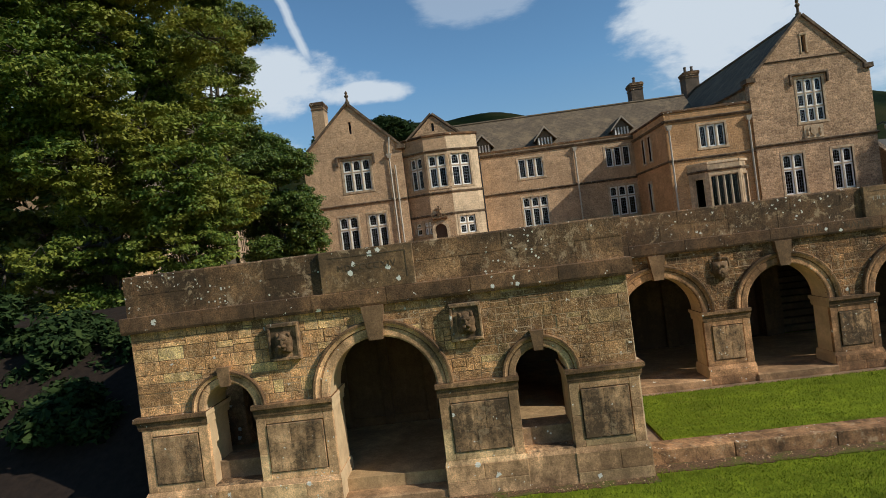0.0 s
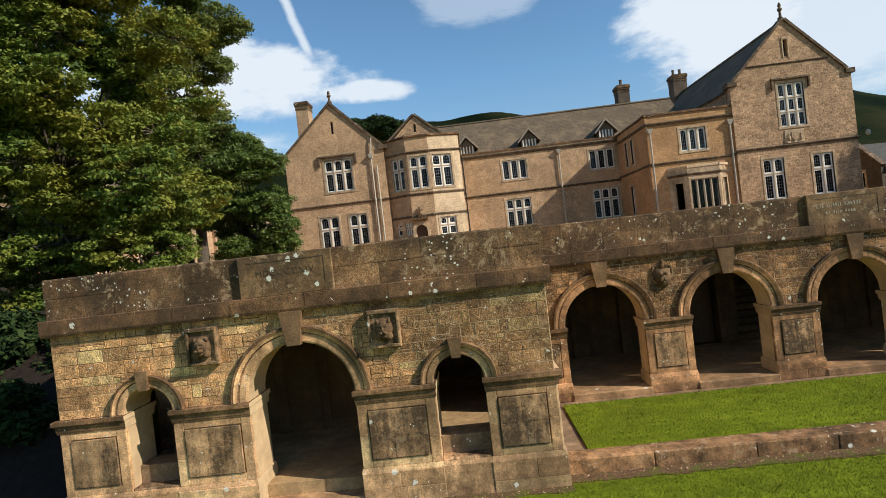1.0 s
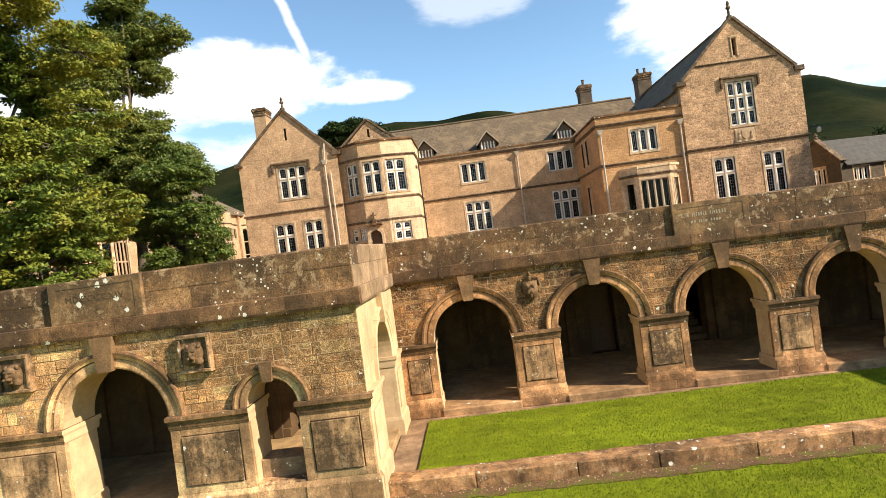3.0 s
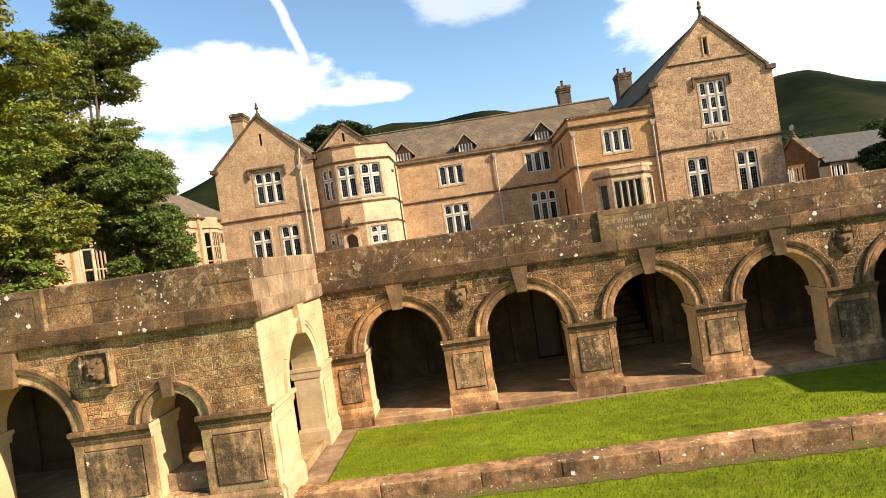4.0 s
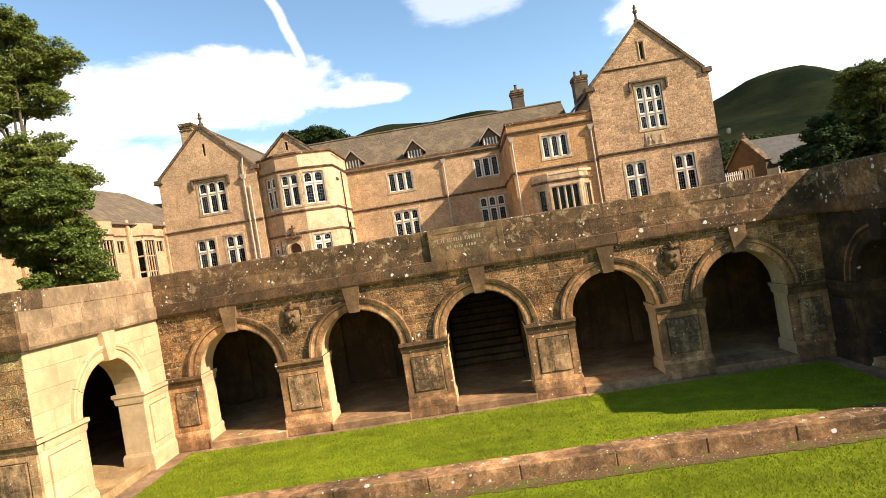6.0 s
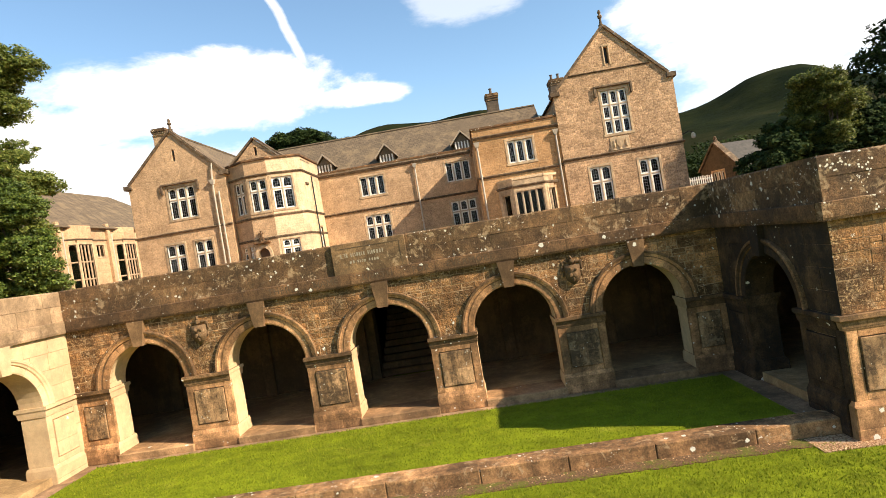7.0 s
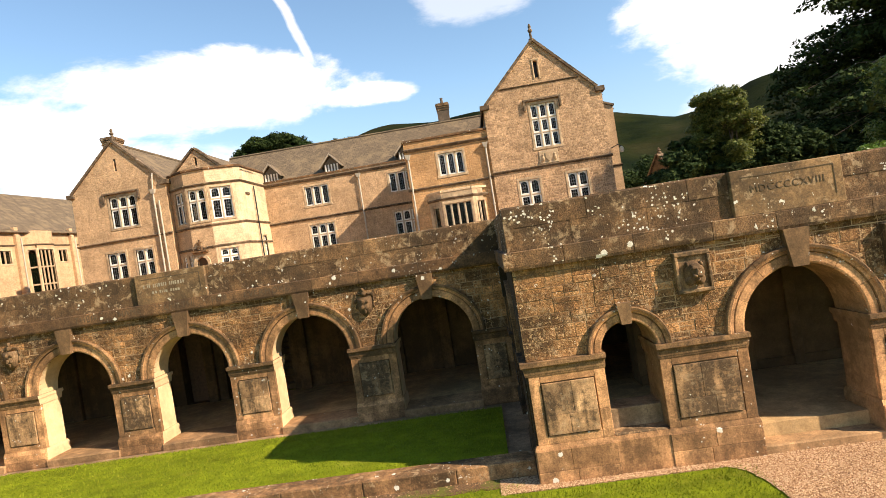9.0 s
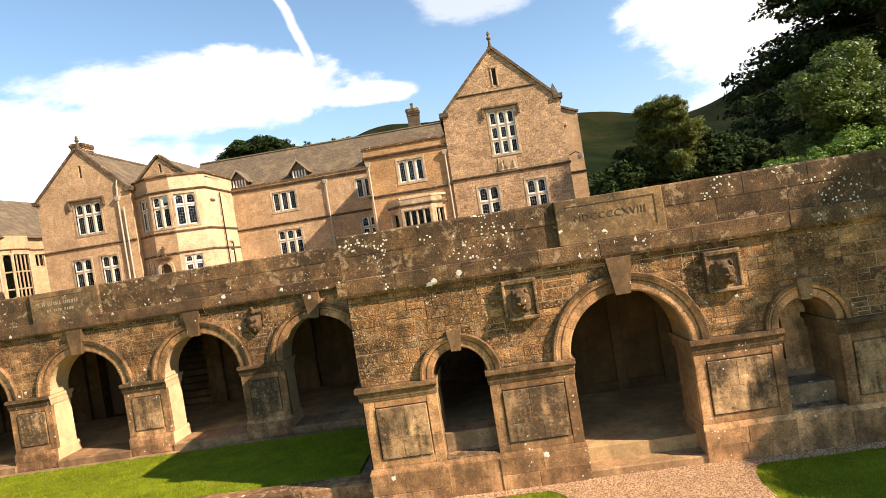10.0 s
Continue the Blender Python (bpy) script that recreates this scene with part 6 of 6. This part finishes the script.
def tree(name, label, base, trunk_r, trunk_h, blobs, clumps, per, size, clump_r, leaf_mat, seed, flat=0.5, limbs=True, group=""):
    """blobs: (x, y, z, rx, ry, rz) masses of the crown; sprays of leaves sit in their outer parts on limbs and twigs."""
    rng = np.random.default_rng(seed)
    root = thing(name, label, "bush" if name.endswith("bush") else "tree", pose(*base), group=group)
    w = Shape()
    w.tube([(0, 0, -0.2), (0.02, 0, 0.3), (0.08, 0.05, trunk_h * 0.5), (0.0, 0.1, trunk_h)], [trunk_r * 1.5, trunk_r * 1.05, trunk_r * 0.85, trunk_r * 0.55], 10)
    cs, rs = [], []
    tot = sum((b[3] * b[4] * b[5]) ** 0.667 for b in blobs)
    for b in blobs:
        ctr = np.array(b[:3])
        rad = np.array(b[3:])
        if limbs and rng.random() < 0.22:
            st = Vector((0.0, 0.1, trunk_h * rng.uniform(0.4, 1.0)))
            en = Vector(ctr)
            md = st.lerp(en, 0.5) + Vector((rng.uniform(-0.4, 0.4), rng.uniform(-0.4, 0.4), -0.3))
            w.tube([tuple(st), tuple(md), tuple(en)], [trunk_r * 0.36, trunk_r * 0.22, trunk_r * 0.10], 7)
        k = max(4, int(clumps * (b[3] * b[4] * b[5]) ** 0.667 / tot))
        for i in range(k):
            d = rng.normal(size=3)
            d /= np.linalg.norm(d)
            q = ctr + d * rad * rng.uniform(0.35, 1.0) ** 0.5
            cs.append(q)
            rs.append(clump_r * rng.uniform(0.6, 1.3))
            if limbs and i % 3 == 0:
                w.tube([tuple(ctr), tuple((ctr + q) / 2 + rng.normal(size=3) * 0.15), tuple(q)], [trunk_r * 0.11, trunk_r * 0.06, 0.012], 5)
    w.put("trunk", M_BARK, root, smooth=True)
    leaves("crown", cs, rs, per, size, leaf_mat, root, rng, flat)
    return root


def masses(seed, n, centre, spread, r):
    rng = random.Random(seed)
    out = []
    for i in range(n):
        a, h = rng.uniform(0, 2 * math.pi), rng.uniform(-1, 1)
        k = math.sqrt(1 - h * h) * math.sqrt(rng.uniform(0.05, 1.0))
        q = rng.uniform(0.7, 1.25) * r
        out.append((centre[0] + spread[0] * k * math.cos(a), centre[1] + spread[1] * k * math.sin(a), centre[2] + spread[2] * h, q, q, q * 0.62))
    return out

# big beech and a darker holly on the terrace, beside the west pavilion
tree("beech_tree", "spreading beech with green and yellowing leaves beside the pavilion", (-12.6, 19.4, 3.4), 0.28, 5.0,
     masses(1, 92, (0.5, -0.5, 6.4), (4.5, 3.6, 7.0), 1.3) + masses(51, 16, (2.6, -1.2, 2.6), (2.6, 1.6, 1.2), 0.9), 3900, 84, 0.072, 0.43, M_LEAF_BEECH, 1, 0.34)
tree("sycamore_tree", "tall open sycamore with layered dark green foliage on the terrace", (-12.6, 29.6, TERRACE), 0.34, 9.0,
     masses(41, 54, (0.2, 0, 9.6), (3.2, 3.0, 6.0), 1.15) + masses(42, 14, (0.4, -0.4, 5.2), (2.4, 1.6, 1.7), 1.0) + masses(43, 16, (0.3, 0, 7.3), (2.6, 2.0, 1.5), 1.0), 1700, 106, 0.080, 0.48, M_LEAF_SYCAMORE, 41, 0.5)
tree("holly_tree", "dense dark green holly tree by the house", (-8.5, 26.2, TERRACE), 0.22, 2.4,
     masses(2, 22, (0, 0, 3.5), (1.8, 1.7, 2.9), 0.95), 1000, 120, 0.064, 0.34, M_LEAF_DARK, 2, 0.6)
tree("maple_tree", "dark broadleaved tree in deep shade beside the pavilion", (-21.5, 24.0, TERRACE - 1), 0.4, 6.0,
     masses(3, 60, (0, 0, 8.0), (6.0, 4.0, 8.0), 1.8), 1100, 46, 0.18, 0.75, M_LEAF_SYCAMORE, 3, 0.4)
# trees past the east pavilion
tree("round_tree", "small rounded broadleaved tree behind the parapet", (29.75, 28.4, TERRACE), 0.18, 2.6,
     masses(4, 24, (0, 0, 3.7), (1.15, 1.1, 1.7), 0.62), 640, 120, 0.052, 0.30, M_LEAF_OLIVE, 4, 0.6)
tree("yew_bush", "broad dark evergreen bush under the rounded tree", (29.3, 28.4, TERRACE), 0.12, 0.8,
     [(x, 0.25 * (k % 3), min(2.3, 0.9 + 0.75 * k) - 0.15 * (k % 2), 0.95, 0.9, 0.85) for k, x in enumerate((-2.6, -1.8, -0.8, 0.1, 0.9, 1.8, 2.7, 3.6, 4.4))]
     + [(x, 0.0, 0.8, 1.0, 0.8, 0.8) for x in (-1.2, 0.2, 1.6, 3.0, 4.2)]
     + [(-2.7, -1.5, 1.5, 0.75, 0.7, 0.8), (-2.1, -1.3, 2.2, 0.75, 0.7, 0.8), (-2.2, 1.5, 1.7, 0.8, 0.8, 0.8), (-1.7, 1.0, 2.2, 0.8, 0.8, 0.8), (-1.2, 0.8, 2.9, 0.75, 0.8, 0.8), (1.9, 0.5, 3.3, 0.9, 0.8, 0.8), (2.7, 0.5, 2.9, 0.9, 0.8, 0.8), (3.5, 0.5, 2.7, 0.9, 0.8, 0.8), (4.4, 0.6, 2.3, 0.9, 0.8, 0.8)], 760, 90, 0.095, 0.36, M_LEAF_CONIFER, 44, 0.65, limbs=False)


def conifer(name, base, height, spread, boughs, seed):
    rng = np.random.default_rng(seed)
    root = thing(name, "tall dark conifer with layered drooping branches", "tree", pose(*base), group="conifers past the pavilion")
    w = Shape().tube([(0, 0, -0.2), (0, 0, height * 0.5), (0, 0, height)], [0.4, 0.25, 0.03], 9)
    cs, rs = [], []
    for i in range(boughs):
        f = rng.random() ** 0.85
        z = height * (0.12 + 0.86 * f)
        ln = spread * (1 - f) ** 1.3 * rng.uniform(0.6, 1.12) + 0.25
        a = rng.uniform(0, 2 * math.pi)
        tip = np.array([ln * math.cos(a), ln * math.sin(a), z - 0.12 * ln])
        w.tube([(0, 0, z), (tip[0] * 0.6, tip[1] * 0.6, z + 0.05), tuple(tip)], [0.05, 0.03, 0.010], 5)
        for k in np.linspace(0.3, 1.04, 9):
            cs.append(np.array([tip[0] * k, tip[1] * k, z - 0.12 * ln * k * k]) + rng.normal(size=3) * 0.12)
            rs.append(0.48 + 0.30 * rng.random())
    w.put("trunk", M_BARK, root)
    leaves("crown", cs, rs, 34, 0.15, M_LEAF_CONIFER, root, rng, 0.42)


conifer("conifer", (43.7, 33.0, TERRACE), 23.0, 10.4, 600, 5)
conifer("conifer", (48.5, 34.0, TERRACE), 17.0, 7.0, 260, 6)
tree("laurel_bush", "glossy bright green laurel hedge beyond the parapet", (30.6, 17.4, TERRACE), 0.1, 0.8,
     [(x * 0.62 - 2.2, 0.3 * (x % 2), 0.35 + 0.12 * x + 0.1 * (x % 3), 0.85, 0.7, 0.65) for x in range(9)], 300, 170, 0.048, 0.30, M_LEAF_BRIGHT, 7, 0.7, limbs=False)
tree("ash_tree", "green broadleaved tree in front of the conifers", (32.4, 19.2, TERRACE), 0.2, 2.0,
     masses(8, 22, (0, 0, 2.7), (1.7, 1.1, 1.5), 0.8), 620, 140, 0.052, 0.38, M_LEAF_DARK, 8, 0.6)
tree("pine_tree", "broad dark tree on the hillside behind the roofs", (-11.2, 86.0, TERRACE), 0.5, 14.0,
     [(x, 0.4 * (k % 3), 19.6 - 0.085 * x * x + 0.5 * (k % 2), 2.0, 2.0, 1.5) for k, x in enumerate((-5.6, -4.4, -3.2, -2.0, -0.8, 0.4, 1.6, 2.8, 4.0, 5.2))], 560, 110, 0.17, 0.85, M_LEAF_CONIFER, 9, 0.5)
tree("yew_tree", "low dark yew between the lodge and the pavilion", (32.6, 31.4, TERRACE), 0.2, 1.5,
     masses(14, 18, (0, 0, 1.9), (2.2, 1.4, 1.4), 0.9), 420, 80, 0.11, 0.42, M_LEAF_CONIFER, 14, 0.6, group="yews by the lodge")
tree("yew_tree", "low dark yew between the lodge and the pavilion", (36.2, 30.6, TERRACE), 0.2, 1.5,
     masses(16, 18, (0, 0, 1.9), (2.4, 1.4, 1.5), 0.9), 420, 80, 0.11, 0.42, M_LEAF_CONIFER, 16, 0.6, group="yews by the lodge")
# unseen tree added beyond the east pavilion to shade its corner and the grass
tree("shade_tree", "unseen leafy tree added to shade the corner of the east pavilion", (35.4, 5.8, 0.0), 0.2, 4.5,
     [(-2.0, 0.4, 6.6, 0.75, 0.8, 0.55), (-1.1, 0.3, 7.0, 0.8, 0.9, 0.7), (-0.4, 0.3, 8.2, 0.9, 0.9, 0.8), (0.2, 0.2, 9.3, 1.0, 0.9, 0.9), (0.3, 0.1, 7.2, 1.1, 1.0, 0.9), (1.0, 0.1, 8.4, 1.0, 0.9, 0.9), (0.0, 0.3, 10.4, 0.9, 0.9, 0.7), (1.2, 0.2, 10.2, 1.1, 1.0, 0.9),
      (0.0, -1.4, 7.9, 1.0, 0.9, 0.7), (0.1, -0.7, 6.8, 1.0, 0.9, 0.8), (0.0, -1.5, 7.1, 1.0, 0.8, 0.8), (0.2, -2.2, 6.9, 1.0, 0.8, 0.9), (0.1, -1.8, 6.2, 1.0, 0.9, 0.9),
      (0.0, 2.4, 7.6, 1.0, 0.9, 0.8), (0.1, 1.7, 8.7, 1.0, 0.8, 0.8), (0.2, 2.9, 8.6, 1.0, 0.9, 0.8)],
     900, 44, 0.15, 0.45, M_LEAF_BEECH, 15, 0.5)
# undergrowth on the shaded bank west of the pavilion
bank = Shape()
for i in range(21):
    for j in range(15):
        x, y = -40 + i * (34.0 / 20), 3.0 + j * 1.05
        f = max(0.0, min(1.0, (y - 8.5) / 8.5))
        bank.v.append((x, y, 0.02 + 3.62 * f * f * (3 - 2 * f) + 0.18 * noise.noise((x * 0.5, y * 0.5, 0))))
bank.f += [(j + i * 15, j + (i + 1) * 15, j + 1 + (i + 1) * 15, j + 1 + i * 15) for i in range(20) for j in range(14)]
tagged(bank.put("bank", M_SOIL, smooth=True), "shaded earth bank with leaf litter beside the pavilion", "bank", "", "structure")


def shrub(name, label, base, blobs, clumps, mat, seed):
    return tree(name, label, base, 0.06, 0.5, blobs, clumps, 60, 0.10, 0.34, mat, seed, 0.7, limbs=False, group="bushes on the bank")


for i, (x, y, z, k) in enumerate(((-8.6, 14.4, 2.0, 0.9), (-10.6, 14.0, 1.9, 1.2), (-13.2, 15.0, 2.5, 1.3), (-9.0, 12.0, 0.9, 0.9), (-12.0, 11.6, 0.8, 1.1), (-15.4, 13.0, 1.5, 1.3))):
    shrub("rhododendron_bush", "dark evergreen bush in the shade of the bank", (x, y, z), masses(20 + i, 8, (0, 0, 0.75 * k), (0.9 * k, 0.8 * k, 0.6 * k), 0.55 * k), 170, M_LEAF_CONIFER, 30 + i)


def woodland(name, label, spots, r, per, size, seed):
    rng = np.random.default_rng(seed)
    cs, rs = [], []
    for x, y, z, k, h in spots:
        for i in range(k):
            d = rng.normal(size=3)
            d /= np.linalg.norm(d)
            cs.append(np.array([x, y, z]) + d * np.array([h * 0.8, h * 0.8, h]) * rng.uniform(0.6, 1.0))
            rs.append(r * rng.uniform(0.7, 1.3))
    tagged(leaves(name, cs, rs, per, size, M_LEAF_CONIFER, None, rng, 0.6), label, "trees", "", "stuff")


rng = random.Random(12)
woodland("woodland", "dark belt of broadleaved woodland at the foot of the hill", [(rng.uniform(36, 78), rng.uniform(80, 112), rng.uniform(4, 10.5), 26, rng.uniform(2.6, 4.4)) for i in range(64)], 1.3, 48, 0.24, 12)
woodland("crest_trees", "line of distant trees on the crest of the hill", [(10 + 772 * math.sin(radians(a)), 772 * math.cos(radians(a)), 772 * math.tan(radians(12.0 + rng.uniform(-0.2, 0.25))), 8, rng.uniform(3, 6)) for a in np.linspace(-15, -9.6, 16)], 3.2, 24, 0.9, 13)


# white railing between the east gable and the lodge
fence = thing("white_fence", "low white-painted picket fence beside the lodge", "fence", pose(29.4, 44.6, TERRACE))
for k in range(12):
    Shape().block(k * 0.16, k * 0.16 + 0.06, -0.02, 0.02, 0.0, 2.35 + 0.05 * (k % 2), 0.008).put("picket", M_WHITE, fence)
for z in (1.2, 2.1):
    Shape().block(-0.05, 1.9, 0.02, 0.06, z, z + 0.09, 0.006).put("fence_rail", M_WHITE, fence)

# ---- fine ground cover: one object each ----
def scatter_mesh(name, label, category, v, per, faces, mat):
    me = bpy.data.meshes.new(name)
    n = len(v) // per
    me.vertices.add(len(v))
    me.vertices.foreach_set("co", np.asarray(v, dtype=np.float32).ravel())
    f = np.asarray(faces)
    tri = (np.arange(n)[:, None, None] * per + f[None]).reshape(-1, 3)
    me.loops.add(tri.size)
    me.loops.foreach_set("vertex_index", tri.ravel().astype(np.int32))
    me.polygons.add(len(tri))
    me.polygons.foreach_set("loop_start", (np.arange(len(tri)) * 3).astype(np.int32))
    me.materials.append(mat)
    me.update(calc_edges=True)
    return tagged(put(name, me), label, category, "", "stuff")


def grass_blades():
    rng = np.random.default_rng(3)
    areas = ((L1 + 0.55, R0 - 0.5, KERB_Y + KERB_W, ARC_Y - 0.45, GRASS_UP, 30000), (L1 - 0.2, R0 - 0.3, 8.0, KERB_Y - 0.30, 0.0, 30000),
             (R0 - 0.4, 21.05, 8.0, PAV_Y - 0.27, 0.0, 5000), (23.6, 29.0, 8.0, PAV_Y - 0.27, 0.0, 7000), (L1 - 4, L1, 8.0, PAV_Y - 0.27, 0.0, 4000))
    out = []
    for x0, x1, y0, y1, z, n in areas:
        p = np.stack([rng.uniform(x0, x1, n), rng.uniform(y0, y1, n), np.full(n, z)], 1)
        if n > 20000:
            k = n // 10
            p[:k, 1] = np.where(rng.random(k) < 0.5, y1 + rng.normal(0, 0.015, k), y0 + rng.normal(0, 0.015, k))
        a = rng.uniform(0, 2 * np.pi, n)
        d = np.stack([np.cos(a), np.sin(a), np.zeros(n)], 1)
        h = rng.uniform(0.015, 0.045, n)[:, None]
        w = rng.uniform(0.004, 0.009, n)[:, None]
        lean = np.stack([rng.normal(0, 0.5, n), rng.normal(0, 0.5, n), np.ones(n)], 1)
        out.append(np.stack([p - d * w, p + d * w, p + lean * h], 1).reshape(-1, 3))
    scatter_mesh("grass", "short mown grass blades", "grass", np.concatenate(out), 3, [(0, 1, 2)], M_BLADE)


def pebbles():
    rng = np.random.default_rng(4)
    unit = np.array([(1, 0, 0), (0, 1, 0), (-1, 0, 0), (0, -1, 0), (0, 0, 1), (0, 0, -1)], dtype=float)
    f = [(0, 1, 4), (1, 2, 4), (2, 3, 4), (3, 0, 4), (1, 0, 5), (2, 1, 5), (3, 2, 5), (0, 3, 5)]
    out = []
    for x0, x1, y0, y1, n in ((21.0, 23.55, 8.0, PAV_Y + 0.1, 9000), (R0 - 0.6, R1, PAV_Y - 0.27, PAV_Y - 0.06, 4500), (L1 + 0.1, R0 - 0.6, KERB_Y - 0.2, KERB_Y, 350), (L0, L1, PAV_Y - 0.27, PAV_Y - 0.06, 250)):
        c = np.stack([rng.uniform(x0, x1, n), rng.uniform(y0, y1, n), np.full(n, 0.014)], 1)
        s = rng.uniform(0.007, 0.017, (n, 1, 1)) * rng.uniform(0.6, 1.2, (n, 1, 3))
        a = rng.uniform(0, np.pi, n)
        rot = np.stack([np.stack([np.cos(a), -np.sin(a), 0 * a], 1), np.stack([np.sin(a), np.cos(a), 0 * a], 1), np.stack([0 * a, 0 * a, 0 * a + 1], 1)], 1)
        out.append((np.einsum("nij,nkj->nki", rot, unit[None] * s) + c[:, None]).reshape(-1, 3))
    scatter_mesh("pebbles", "loose rounded pebbles of the gravel path", "gravel", np.concatenate(out), 6, f, M_PEBBLE)


grass_blades()
pebbles()
